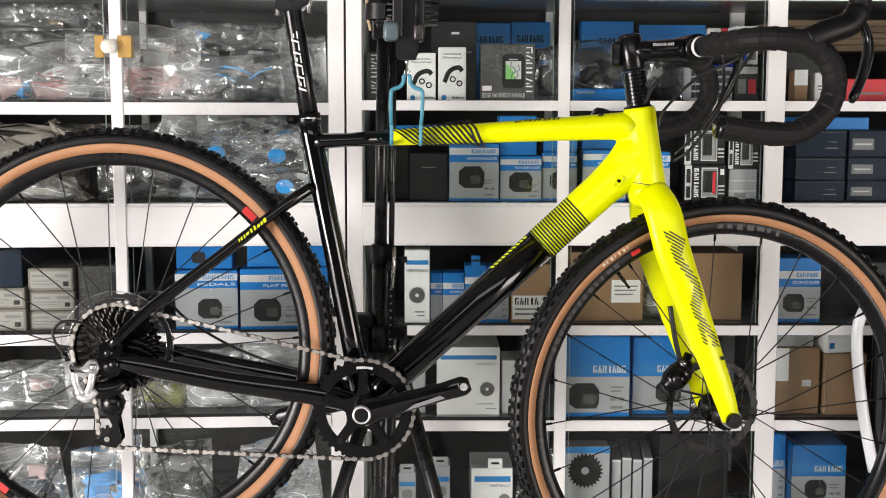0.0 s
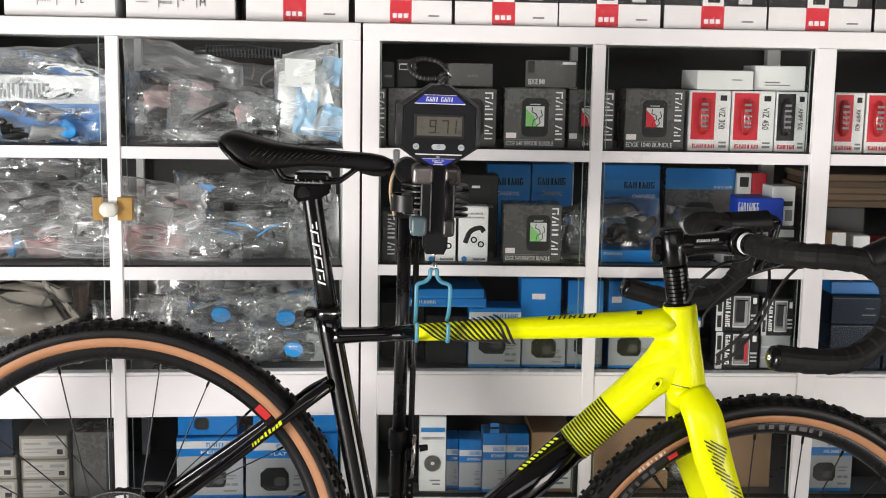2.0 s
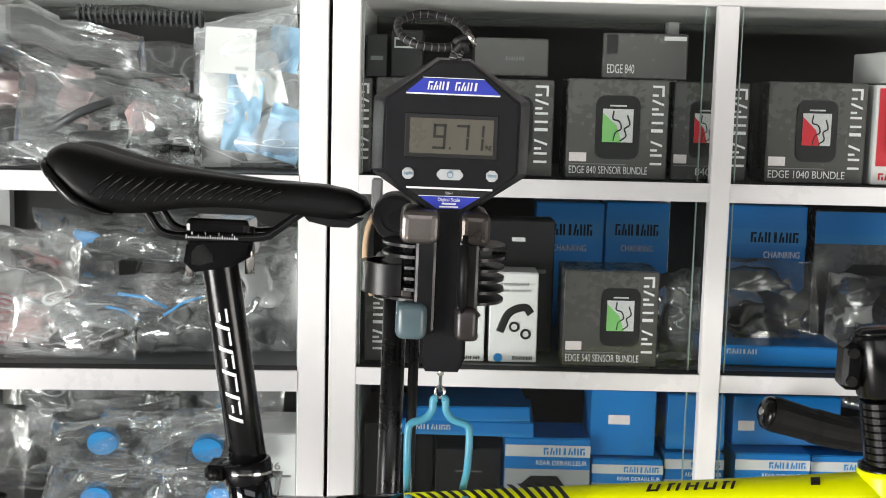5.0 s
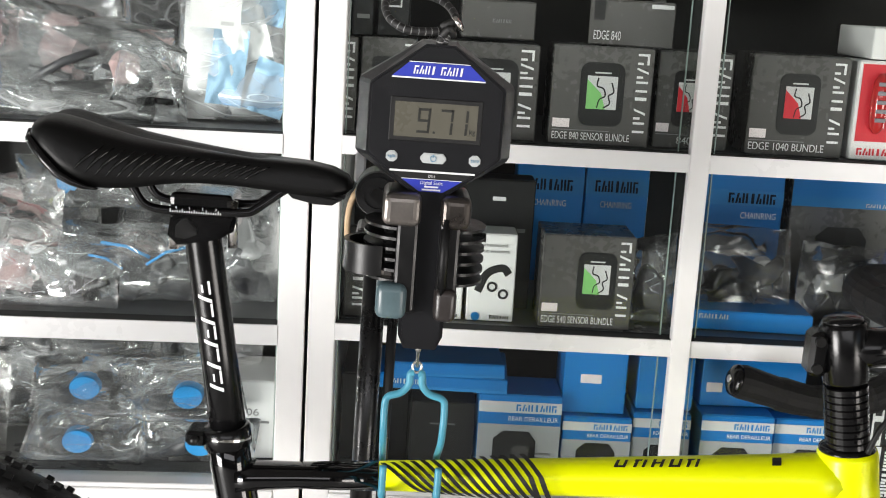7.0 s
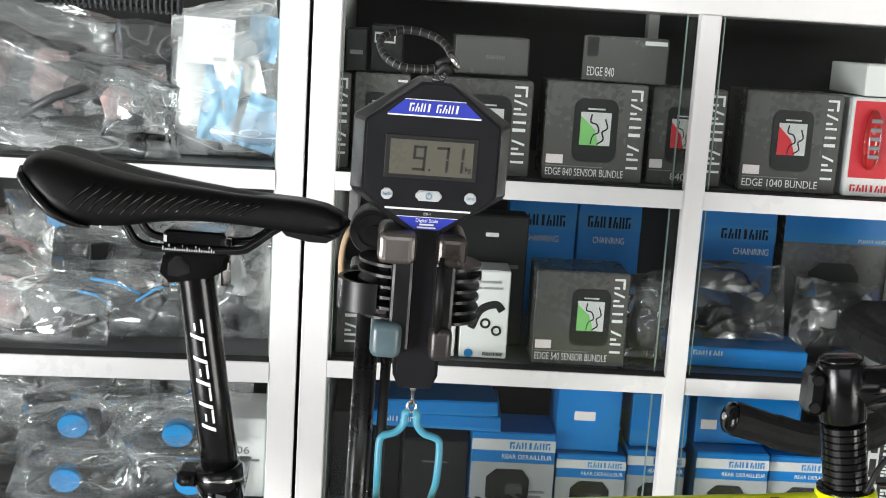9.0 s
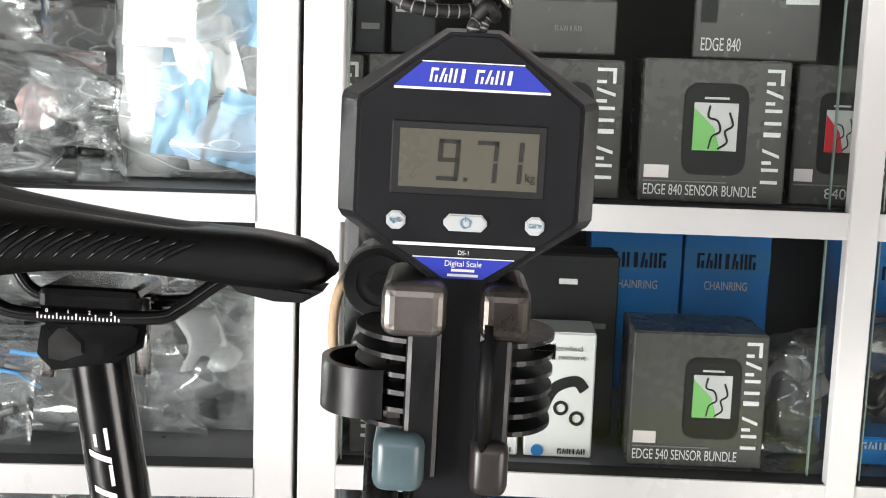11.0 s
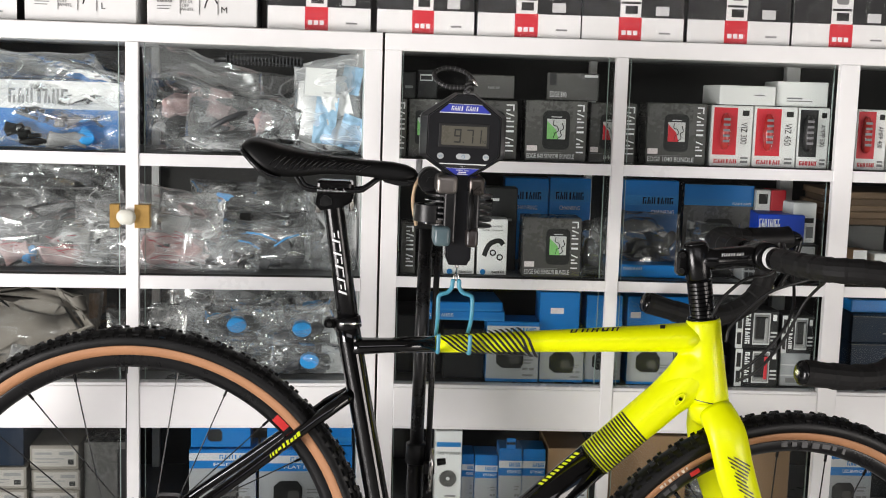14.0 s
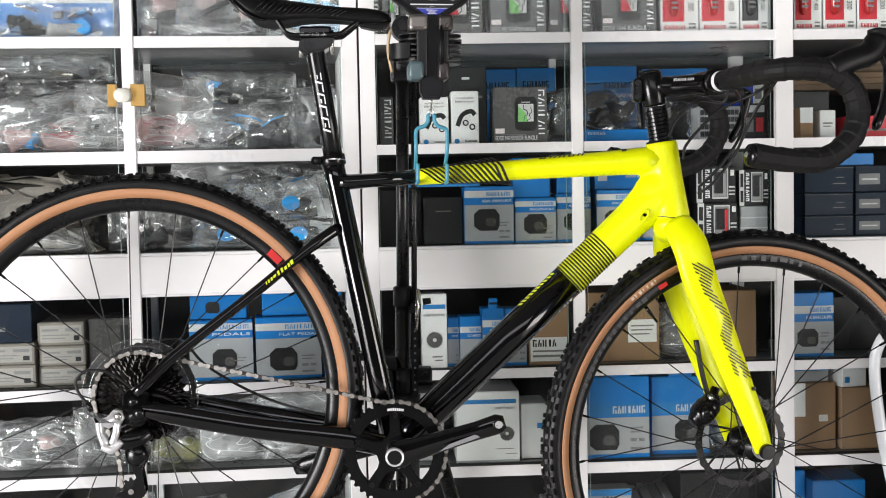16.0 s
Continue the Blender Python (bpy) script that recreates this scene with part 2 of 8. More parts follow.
MAP_GREEN = material("map_green", (0.22, 0.55, 0.17), 0.4)
GOLD = material("brass_plate", (0.62, 0.38, 0.12), 0.32, metal=0.7, vary=0.15, scale=40)
LOCK = material("yellowed_plastic", (0.66, 0.66, 0.58), 0.4, vary=0.1)
RED_LENS = material("red_lens", (0.4, 0.02, 0.02), 0.15, coat=0.6)
BLUE_FOAM = material("blue_foam", (0.012, 0.29, 0.68), 0.6, vary=0.15, scale=30)
RED_LINE = material("red_net_cord", (0.38, 0.05, 0.07), 0.7)
RED_CLOTH = material("red_netting", (0.42, 0.29, 0.285), 0.8, vary=0.3, scale=60)
GREY_PART = material("grey_part", (0.05, 0.05, 0.055), 0.42, vary=0.3, scale=30)
PALE_PART = material("pale_part", (0.3, 0.3, 0.3), 0.4, vary=0.2, scale=30)
DARK_PART = material("dark_part", (0.007, 0.007, 0.0075), 0.42, vary=0.3, scale=30)
PALE_BLUE = material("pale_blue_pack", (0.36, 0.57, 0.76), 0.5, vary=0.2, scale=30)
OLIVE = material("olive_card", (0.3, 0.3, 0.06), 0.5, vary=0.15)
WHITE_SHELL = material("white_plastic_shell", (0.72, 0.75, 0.78), 0.2, vary=0.04, coat=0.4)


# ---- mesh helpers ----
def part(name, bm, mat, parent=None, label="", smooth=False):
    me = bpy.data.meshes.new(name)
    bm.to_mesh(me)
    bm.free()
    me.materials.append(mat)
    if smooth:
        me.polygons.foreach_set("use_smooth", [True] * len(me.polygons))
    ob = new(name, me)
    if parent:
        ob.parent = parent
    if label:
        ob["label"] = label
    return ob


def thing(name, m, label, category, group="", kind=""):
    ob = new(name)
    ob.empty_display_size = 0.02
    ob.matrix_world = m
    return tagged(ob, label, category, group, kind)


def box(x0, x1, y0, y1, z0, z1, bevel=0.0, bm=None, seg=1):
    bm = bm or bmesh.new()
    vs = [bm.verts.new((x, y, z)) for x in (x0, x1) for y in (y0, y1) for z in (z0, z1)]
    fs = [bm.faces.new([vs[i] for i in q]) for q in ((0, 1, 3, 2), (4, 6, 7, 5), (0, 4, 5, 1), (2, 3, 7, 6), (0, 2, 6, 4), (1, 5, 7, 3))]
    if bevel:
        bmesh.ops.bevel(bm, geom=list({e for f in fs for e in f.edges}), offset=bevel, segments=seg, affect="EDGES", profile=0.5)
    return bm


def sweep(points, radii, seg=12, bm=None, flat=None, cap=True, closed=False):
    """A round bar along the points. flat: (factor, axis) squashes the section along that axis."""
    bm = bm or bmesh.new()
    pts = [Vector(p) for p in points]
    if isinstance(radii, (int, float)):
        radii = [radii] * len(pts)
    rings, ref = [], None
    for i, p in enumerate(pts):
        if closed:
            d = pts[(i + 1) % len(pts)] - pts[i - 1]
        else:
            d = pts[min(i + 1, len(pts) - 1)] - pts[max(i - 1, 0)]
        d.normalize()
        if ref is None:
            ref = Vector((0, 1, 0)) if abs(d.y) < 0.9 else Vector((1, 0, 0))
        a = (ref - d * ref.dot(d)).normalized()
        ref = a
        b = d.cross(a)
        ring = []
        for k in range(seg):
            w = 2 * math.pi * k / seg
            o = (a * math.cos(w) + b * math.sin(w)) * radii[i]
            if flat:
                ax = Vector(flat[1])
                o = o + ax * (o.dot(ax) * (flat[0] - 1))
            ring.append(bm.verts.new(p + o))
        rings.append(ring)
    n = len(rings)
    for i in range(n if closed else n - 1):
        r, s = rings[i], rings[(i + 1) % n]
        for k in range(seg):
            bm.faces.new((r[k], r[(k + 1) % seg], s[(k + 1) % seg], s[k]))
    if cap and not closed:
        bm.faces.new(rings[0][::-1])
        bm.faces.new(rings[-1])
    return bm


def curve_points(ctrl, n=8):
    """Catmull-Rom through the control points."""
    c = [Vector(p) for p in ctrl]
    c = [c[0] * 2 - c[1]] + c + [c[-1] * 2 - c[-2]]
    out = []
    for i in range(1, len(c) - 2):
        for k in range(n):
            t = k / n
            out.append(0.5 * (2 * c[i] + (c[i + 1] - c[i - 1]) * t + (2 * c[i - 1] - 5 * c[i] + 4 * c[i + 1] - c[i + 2]) * t * t + (3 * c[i] - c[i - 1] - 3 * c[i + 1] + c[i + 2]) * t ** 3))
    return out + [c[-2]]


def lathe(profile, cx, cz, seg=96, bm=None, closed=True):
    """Turn (radius, y) round the axis that runs along y through (cx, cz)."""
    bm = bm or bmesh.new()
    rings = []
    for k in range(seg):
        w = 2 * math.pi * k / seg
        rings.append([bm.verts.new((cx + r * math.cos(w), y, cz + r * math.sin(w))) for r, y in profile])
    n = len(profile)
    for k in range(seg):
        a, b = rings[k], rings[(k + 1) % seg]
        for i in range(n if closed else n - 1):
            j = (i + 1) % n
            bm.faces.new((a[i], b[i], b[j], a[j]))
    return bm


def plate(outline, y0, y1, bm=None, bevel=0.0):
    """An (x, z) outline, thick from y0 to y1."""
    bm = bm or bmesh.new()
    f = [bm.verts.new((x, y0, z)) for x, z in outline]
    g = [bm.verts.new((x, y1, z)) for x, z in outline]
    n = len(outline)
    made = [bm.faces.new(f), bm.faces.new(g[::-1])]
    for i in range(n):
        made.append(bm.faces.new((f[i], g[i], g[(i + 1) % n], f[(i + 1) % n])))
    bmesh.ops.recalc_face_normals(bm, faces=made)
    if bevel:
        bmesh.ops.bevel(bm, geom=list(made[0].edges), offset=bevel, segments=2, affect="EDGES")
    return bm


def disc(cx, cz, r, y0, y1, n=20, bm=None):
    return plate([(cx + r * math.cos(2 * math.pi * k / n), cz + r * math.sin(2 * math.pi * k / n)) for k in range(n)], y0, y1, bm)


def ring_plate(cx, cz, outer, inner, y0, y1, n=64, bm=None):
    return lathe([(outer, y0), (outer, y1), (inner, y1), (inner, y0)], cx, cz, n, bm)


def gear(cx, cz, r, teeth, depth, inner, y0, y1, bm=None, phase=0.0, tip=0.0):
    """A toothed ring, open inside; tip leans the teeth back by that much."""
    bm = bm or bmesh.new()
    o, i_ = [], []
    for k in range(teeth * 4):
        w = 2 * math.pi * k / (teeth * 4) + phase
        rr = r if k % 4 in (1, 2) else r - depth
        o.append((cx + rr * math.cos(w), cz + rr * math.sin(w)))
        i_.append((cx + inner * math.cos(w), cz + inner * math.sin(w)))
    n = len(o)
    V = [[bm.verts.new((x, y + (tip if edge and k % 4 in (1, 2) else 0), z)) for k, (x, z) in enumerate(loop)] for loop, y, edge in ((o, y0, 1), (i_, y0, 0), (o, y1, 1), (i_, y1, 0))]
    for k in range(n):
        j = (k + 1) % n
        bm.faces.new((V[0][k], V[0][j], V[1][j], V[1][k]))
        bm.faces.new((V[2][j], V[2][k], V[3][k], V[3][j]))
        bm.faces.new((V[0][j], V[0][k], V[2][k], V[2][j]))
        bm.faces.new((V[1][k], V[1][j], V[3][j], V[3][k]))
    return bm


def lettering(text, height, mat, parent, m, name="lettering", width=None, label=""):
    """Words in the built-in font, as a thin mesh; m puts the text's lower middle, with x along the line and z the way it faces."""
    cu = bpy.data.curves.new(name, "FONT")
    cu.body, cu.align_x, cu.extrude, cu.size = text, "CENTER", 0.0002, 1.0
    tmp = new(name, cu)
    bpy.context.view_layer.update()
    me = bpy.data.meshes.new_from_object(tmp.evaluated_get(bpy.context.evaluated_depsgraph_get()))
    bpy.data.objects.remove(tmp)
    xs = [v.co.x for v in me.vertices]
    ys = [v.co.y for v in me.vertices]
    k = height / max(max(ys), 0.01)
    kx = k if width is None else width / (max(xs) - min(xs))
    me.transform(m @ Matrix.Diagonal((kx, k, 1, 1)))
    me.materials.clear()
    me.materials.append(mat)
    ob = new(name, me)
    ob.parent = parent
    if label:
        ob["label"] = label
    return ob


def glyph_strokes(n, w, h, t):
    """Abstract emblem strokes for a plain mark: n groups over the width w and height h, as (x, z) quads."""
    out, s = [], w / n
    for k in range(n):
        x0, x1 = k * s, (k + 0.8) * s
        kind = (0, 1, 2, 3, 1, 2, 0)[k % 7]
        if kind == 0:
            out += [[(x0, 0), (x0 + t, 0), (x0 + t, h), (x0, h)], [(x0 + t, h - t), (x1, h - t), (x1, h), (x0 + t, h)], [(x1 - t, 0), (x1, 0), (x1, h * 0.5), (x1 - t, h * 0.5)]]
        elif kind == 1:
            out += [[(x0, 0), (x0 + t, 0), ((x0 + x1 + t) / 2, h), ((x0 + x1 - t) / 2, h)], [(x1 - t, 0), (x1, 0), (x1, h * 0.55), (x1 - t, h * 0.55)]]
        elif kind == 2:
            out += [[(x0, 0), (x0 + t, 0), (x0 + t, h), (x0, h)], [(x1 - t, 0), (x1, 0), (x1, h), (x1 - t, h)]]
        else:
            out += [[(x0 + t, 0), (x0 + 2.4 * t, 0), (x0 + 2.4 * t, h), (x0 + t, h)]]
    return out


FACE = pose(0, 0, 0, 90, 0, 0)   # text upright on a face that looks along -y

# ---- the room ----
def setting(name, bm, mat, label, category):
    ob = part(name, bm, mat)
    return tagged(ob, label, category, "", "structure")


floor = setting("floor", box(-3.2, 3.2, -4.7, 1.05, -0.12, -0.004), GROUT, "grey grout bed under large pale floor tiles", "floor")
setting("wall_north", box(-3.2, 3.2, 0.9, 1.05, 0, 3.0), WALL, "plain dark grey wall behind the cabinets", "wall")
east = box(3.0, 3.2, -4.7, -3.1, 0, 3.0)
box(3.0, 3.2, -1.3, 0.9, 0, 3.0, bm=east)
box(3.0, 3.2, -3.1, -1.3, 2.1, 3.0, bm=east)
setting("wall_east", east, WALL, "unseen dark grey side wall, opened for the added lamp", "wall")
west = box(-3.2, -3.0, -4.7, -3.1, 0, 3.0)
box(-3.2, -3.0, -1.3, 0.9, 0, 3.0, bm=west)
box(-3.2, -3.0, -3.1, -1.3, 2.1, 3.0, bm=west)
setting("wall_west", west, WALL, "unseen dark grey side wall, opened for the added lamp", "wall")
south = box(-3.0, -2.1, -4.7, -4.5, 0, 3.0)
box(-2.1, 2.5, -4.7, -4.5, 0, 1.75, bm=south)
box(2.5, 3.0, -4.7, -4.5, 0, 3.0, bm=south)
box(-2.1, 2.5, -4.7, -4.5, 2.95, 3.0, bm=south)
setting("wall_south", south, WALL, "unseen dark grey front wall with a wide high shop window", "wall")
setting("ceiling", box(-3.2, 3.2, -4.7, 1.05, 3.0, 3.1), CEIL, "unseen dark grey ceiling", "ceiling")
setting("ground", box(-30, 30, -60, -4.7, -0.2, -0.01), GROUT, "grey concrete street outside the shop", "ground")

# ---- the two display cabinets ----
G = 0.943   # size of the cabinets against their plan
CAB = {"R": Matrix.Scale(G, 4) @ Matrix.Translation((0.1, 0.40, 0)) @ pose(0, 0, 0, 0, 0, 1.166), "L": Matrix.Scale(G, 4) @ Matrix.Translation((-0.1, 0.40, 0)) @ pose(0, 0, 0, 0, 0, 4.742)}
DEPTH = 0.34
LEVELS = {"R": ((1.398, 1.417), (1.189, 1.207), (0.752, 0.770), (0.560, 0.580), (0.355, 0.385)),
          "L": ((1.395, 1.415), (1.180, 1.202), (0.739, 0.759), (0.572, 0.592), (0.355, 0.385))}


def cabinet(side, u0, u1, posts, open_l, open_r):
    """White cabinet: frame, shelves, back panel, front posts, middle band and glass sliding doors."""
    c = thing("display_cabinet", CAB[side], "white laminate display cabinet with glass sliding doors and full shelves", "cabinet", "display cabinets along the wall")
    top = 1.635
    part("top_panel", box(u0, u1, 0, DEPTH, 1.605, top, 0.0015), WHITE_LAM, c)
    part("side_panel", box(u0, u0 + 0.03, 0.0015, DEPTH, 0.0, 1.605, 0.001), WHITE_LAM, c)
    part("side_panel", box(u1 - 0.03, u1, 0.0015, DEPTH, 0.0, 1.605, 0.001), WHITE_LAM, c)
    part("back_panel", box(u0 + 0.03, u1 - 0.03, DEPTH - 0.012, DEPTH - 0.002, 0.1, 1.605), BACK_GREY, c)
    part("middle_band", box(u0 + 0.03, u1 - 0.03, 0.0, 0.05, 0.933, 1.005, 0.001), WHITE_LAM, c)
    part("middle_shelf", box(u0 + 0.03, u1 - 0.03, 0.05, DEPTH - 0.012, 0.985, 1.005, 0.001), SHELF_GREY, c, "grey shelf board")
    part("door_track", box(u0 + 0.03, u1 - 0.03, 0.002, 0.028, 1.005, 1.011, 0.001), ALU, c, "white aluminium door track")
    part("door_track", box(u0 + 0.03, u1 - 0.03, 0.002, 0.028, 0.928, 0.9335, 0.001), ALU, c, "white aluminium door track")
    part("plinth", box(u0 + 0.03, u1 - 0.03, 0.03, 0.05, 0.0, 0.355, 0.001), WHITE_LAM, c)
    for z0, z1 in LEVELS[side]:
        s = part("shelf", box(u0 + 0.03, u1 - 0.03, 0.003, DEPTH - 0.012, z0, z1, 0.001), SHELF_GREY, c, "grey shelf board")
        part("door_groove", box(u0 + 0.03, u1 - 0.03, 0.004, 0.026, z1, z1 + 0.0006), STRIP_DARK, s, "dark strip along the shelf")
        part("shelf_lip", box(u0 + 0.03, u1 - 0.03, 0.0, 0.003, z0 - 0.0005, z1 + 0.0005), ALU, s)
    for a, b in posts:
        part("front_post", box(a, b, -0.0025, 0.012, 0.385, 1.605, 0.001), WHITE_LAM, c)
        part("inner_rail", box(a + 0.004, b - 0.004, DEPTH - 0.034, DEPTH - 0.0125, 0.385, 1.605), WHITE_LAM, c)
    return c


def door(c, u0, u1, z0, z1, y):
    d = part("glass_door", box(u0, u1, y, y + 0.004, z0, z1), GLASS, c, "clear sliding glass door")
    d.visible_shadow = False
    for a, b in ((u0 - 0.0012, u0), (u1, u1 + 0.0012)):
        part("polished_edge", box(a, b, y + 0.0002, y + 0.0038, z0, z1), GLASS_EDGE, d)
    return d


cab_r = cabinet("R", -0.273, 0.965, ((0.133, 0.155), (0.533, 0.568)), True, False)
for a, b, y in ((-0.24, 0.162, 0.014), (0.125, 0.53, 0.021), (0.545, 0.93, 0.014)):
    for z0, z1 in ((1.008, 1.607), (0.388, 0.93)):
        door(cab_r, a, b, z0, z1, y)
cab_l = cabinet("L", -0.925, -0.077, ((-0.515, -0.493),), False, True)
for a, b, y in ((-0.893, -0.529, 0.014), (-0.485, -0.109, 0.021)):
    for z0, z1 in ((1.008, 1.607), (0.388, 0.93)):
        door(cab_l, a, b, z0, z1, y)


# ---- cartons ----
def front(kind, body, w, h, a, lift=0.0):
    """One printed or applied mark on the front of a carton; x from 0 to 1 across it, z from 0 to 1 up it."""
    X, Z = (lambda x: (x - 0.5) * w), (lambda z: z * h)
    if kind == "rect":
        x0, x1, z0, z1, mat = a
        part("printed_panel", box(X(x0), X(x1), -0.0004 - lift, 0.0002, Z(z0), Z(z1)), mat, body)
    elif kind == "blocks":
        x0, x1, z0, z1, mat, n = a
        across = (x1 - x0) * w >= (z1 - z0) * h
        s = (x1 - x0) / n if across else (z1 - z0) / n
        if across and n > 3:
            for q in glyph_strokes(n, X(x1) - X(x0), Z(z1) - Z(z0), min((Z(z1) - Z(z0)) * 0.24, s * w * 0.3)):
                part("printed_bar", plate([(X(x0) + p, Z(z0) + r) for p, r in q], -0.0008 - lift, 0.0002), mat, body)
            return
        for k in range(n):
            if across:
                bm = box(X(x0 + k * s), X(x0 + (k + 0.74) * s), -0.0008 - lift, 0.0002, Z(z0), Z(z1))
            else:
                bm = box(X(x0), X(x1), -0.0008 - lift, 0.0002, Z(z0 + k * s), Z(z0 + (k + 0.8) * s))
            part("printed_bar", bm, mat, body)
    elif kind == "rings":   # hollow marks down the face
        x0, x1, z0, z1, mat, n = a
        L, H = Z(z1) - Z(z0), X(x1) - X(x0)
        for q in glyph_strokes(n, L, H, 0.0025):
            part("printed_bar", plate([(X(x0) + b, Z(z1) - a_) for a_, b in q], -0.0008 - lift, 0.0002), mat, body)
    elif kind == "text":
        t, x, z, hh, mat = a[:5]
        lettering(t, hh * h, mat, body, Matrix.Translation((X(x), -0.0006 - lift, Z(z))) @ FACE, width=a[5] * w if len(a) > 5 else None)
    elif kind == "down":   # words that run down the face
        t, x, z, hh, mat, length = a
        lettering(t, hh * w, mat, body, Matrix.Translation((X(x), -0.0006 - lift, Z(z))) @ FACE @ pose(0, 0, 0, 0, 0, -90), width=length * h)
    elif kind == "octagon":
        x, z, r, mat = a
        rr = r * min(w, h)
        o = [(X(x) + rr * sx, Z(z) + rr * sz) for sx, sz in ((-1, -0.5), (-0.55, -0.85), (0.8, -0.85), (1, -0.5), (1, 0.4), (0.65, 0.85), (-0.55, 0.85), (-1, 0.45))]
        part("printed_part", plate(o, -0.0009 - lift, 0.0002), mat, body)
    elif kind == "gear":
        x, z, r, mat = a
        rr = r * w
        bm = gear(X(x), Z(z), rr, 26, rr * 0.13, rr * 0.22, -0.0009 - lift, 0.0002)
        part("printed_sprocket", bm, mat, body)
    elif kind == "device":
        x, z, s = a[:3]
        ww, hh = 0.42 * s * w, 0.62 * s * h
        o = []
        for cx, cz, w0 in ((1, 1, 0), (-1, 1, 90), (-1, -1, 180), (1, -1, 270)):
            r = 0.22 * ww
            for k in range(5):
                ang = radians(w0 + 22.5 * k)
                o.append((X(x) + cx * (ww / 2 - r) + r * math.cos(ang), Z(z) + cz * (hh / 2 - r) + r * math.sin(ang)))
        d = part("printed_device", plate(o, -0.0008 - lift, 0.0002), PRINT_BLACK, body)
        part("device_rim", plate([(X(x) + (p - X(x)) * 1.05, Z(z) + (q - Z(z)) * 1.04) for p, q in o], -0.0004 - lift, 0.0002), DARK_PART, d)
        part("screen", box(X(x) - ww * 0.36, X(x) + ww * 0.36, -0.0012 - lift, 0, Z(z) - hh * 0.24, Z(z) + hh * 0.3), PRINT_LIGHT, d)
        hue = a[3] if len(a) > 3 else MAP_GREEN
        part("map_area", plate([(X(x) - ww * 0.36, Z(z) - hh * 0.24), (X(x) + ww * 0.1, Z(z) - hh * 0.24), (X(x) - ww * 0.02, Z(z) + hh * 0.02), (X(x) - ww * 0.36, Z(z) + hh * 0.24)], -0.0016 - lift, -0.0012), hue, d)
        for pts in (((-0.1, -0.22), (-0.05, -0.08), (0.08, -0.02), (0.03, 0.1), (-0.12, 0.14), (-0.1, 0.27)), ((0.05, -0.22), (0.2, -0.14), (0.16, -0.02), (0.28, 0.05), (0.22, 0.2))):
            route = curve_points([(X(x) + p * ww, -0.0014 - lift, Z(z) + q * hh) for p, q in pts], 4)
            part("map_route", sweep(route, ww * 0.018, 4), PRINT_BLACK, d)
        part("screen_words", box(X(x) - ww * 0.2, X(x) + ww * 0.2, -0.0012 - lift, 0, Z(z) + hh * 0.34, Z(z) + hh * 0.365), PRINT_LIGHT, d)
    elif kind == "window":
        x0, x1, z0, z1, mat = a
        part("window", box(X(x0), X(x1), -0.0006 - lift, 0.0002, Z(z0), Z(z1)), mat, body)
    elif kind == "tab":   # hang tab standing up at the top edge
        x0, x1, hh, mat = a
        bm = box(X(x0), X(x1), 0.001, 0.002, h, h + hh, 0.0004)
        t = part("hang_tab", bm, mat, body)
        part("euro_hole", box(X((x0 + x1) / 2) - 0.008, X((x0 + x1) / 2) + 0.008, 0.0004, 0.001, h + hh * 0.4, h + hh * 0.62), PRINT_BLACK, t)


BOXES = []


def carton(name, label, side, u0, u1, z0, z1, off, depth, mat, marks=(), turn=0.0, category="box", group=""):
    w, h = u1 - u0, z1 - z0
    z0 += 0.0008
    t = thing(name, CAB[side] @ pose((u0 + u1) / 2, off, z0, 0, 0, turn), label, category, group)
    body = part("body", box(-w / 2, w / 2, 0, depth, 0, h, min(0.0012, w * 0.05)), mat, t)
    part("lid_flap", box(-w / 2 + 0.002, w / 2 - 0.002, 0.0015, min(depth * 0.45, 0.05), h, h + 0.0005), mat, body)
    for i, (kind, *a) in enumerate(marks):
        front(kind, body, w, h, a, 0.00012 * i)
    BOXES.append((side, u0, u1, z0, z0 + h, off, depth))
    return t

# ---- the boxes on the shelves ----
T1, T2, T3, T4, T5, T6 = 1.4175, 1.2075, 1.0115, 0.7705, 0.5805, 0.3855
GPS = "charcoal bike-computer box with a printed device, standing on the shelf"


def gps_box(u0, u1, z0, z1, off, caption, dev_x=0.5, dev_s=1.0, hue=None, brand=(0.835, 0.95), label=GPS):
    marks = [("rings", brand[0], brand[1], 0.12, 0.95, PRINT_WHITE, 6)]
    if dev_s:
        marks.append(("device", dev_x, 0.52, dev_s) + ((hue,) if hue else ()))
    if caption:
        marks += [("text", caption, 0.42, 0.05, 0.075, PRINT_WHITE, 0.78 if len(caption) > 12 else 0.2), ("rect", 0.03, 0.2, 0.17, 0.26, STICKER), ("rect", 0.03, 0.6, 0.142, 0.15, PRINT_GREY)]
    return carton("gps_box", label, "R", u0, u1, z0, z1, off, 0.075, CARD_DARK, marks, group="bike-computer boxes")


gps_box(-0.262, -0.232, T1, 1.520, 0.03, "", dev_s=0, brand=(0.55, 0.9))
gps_box(-0.228, -0.168, T1, 1.521, 0.035, "", 0.4, 0.9, brand=(0.78, 0.95))
gps_box(-0.158, -0.034, T1, 1.522, 0.03, "", 0.6, 1.0, CARD_RED)
gps_box(-0.019, 0.091, T1, 1.525, 0.03, "EDGE 840 SENSOR BUNDLE", 0.5)
gps_box(0.098, 0.181, T1, 1.524, 0.04, "840", 0.42, 0.9, CARD_RED, brand=(0.8, 0.97))
gps_box(0.199, 0.307, T1, 1.527, 0.03, "EDGE 1040 BUNDLE", 0.5, 0.95, CARD_RED)
gps_box(-0.015, 0.090, T2, 1.315, 0.03, "EDGE 540 SENSOR BUNDLE", 0.6, 0.95)
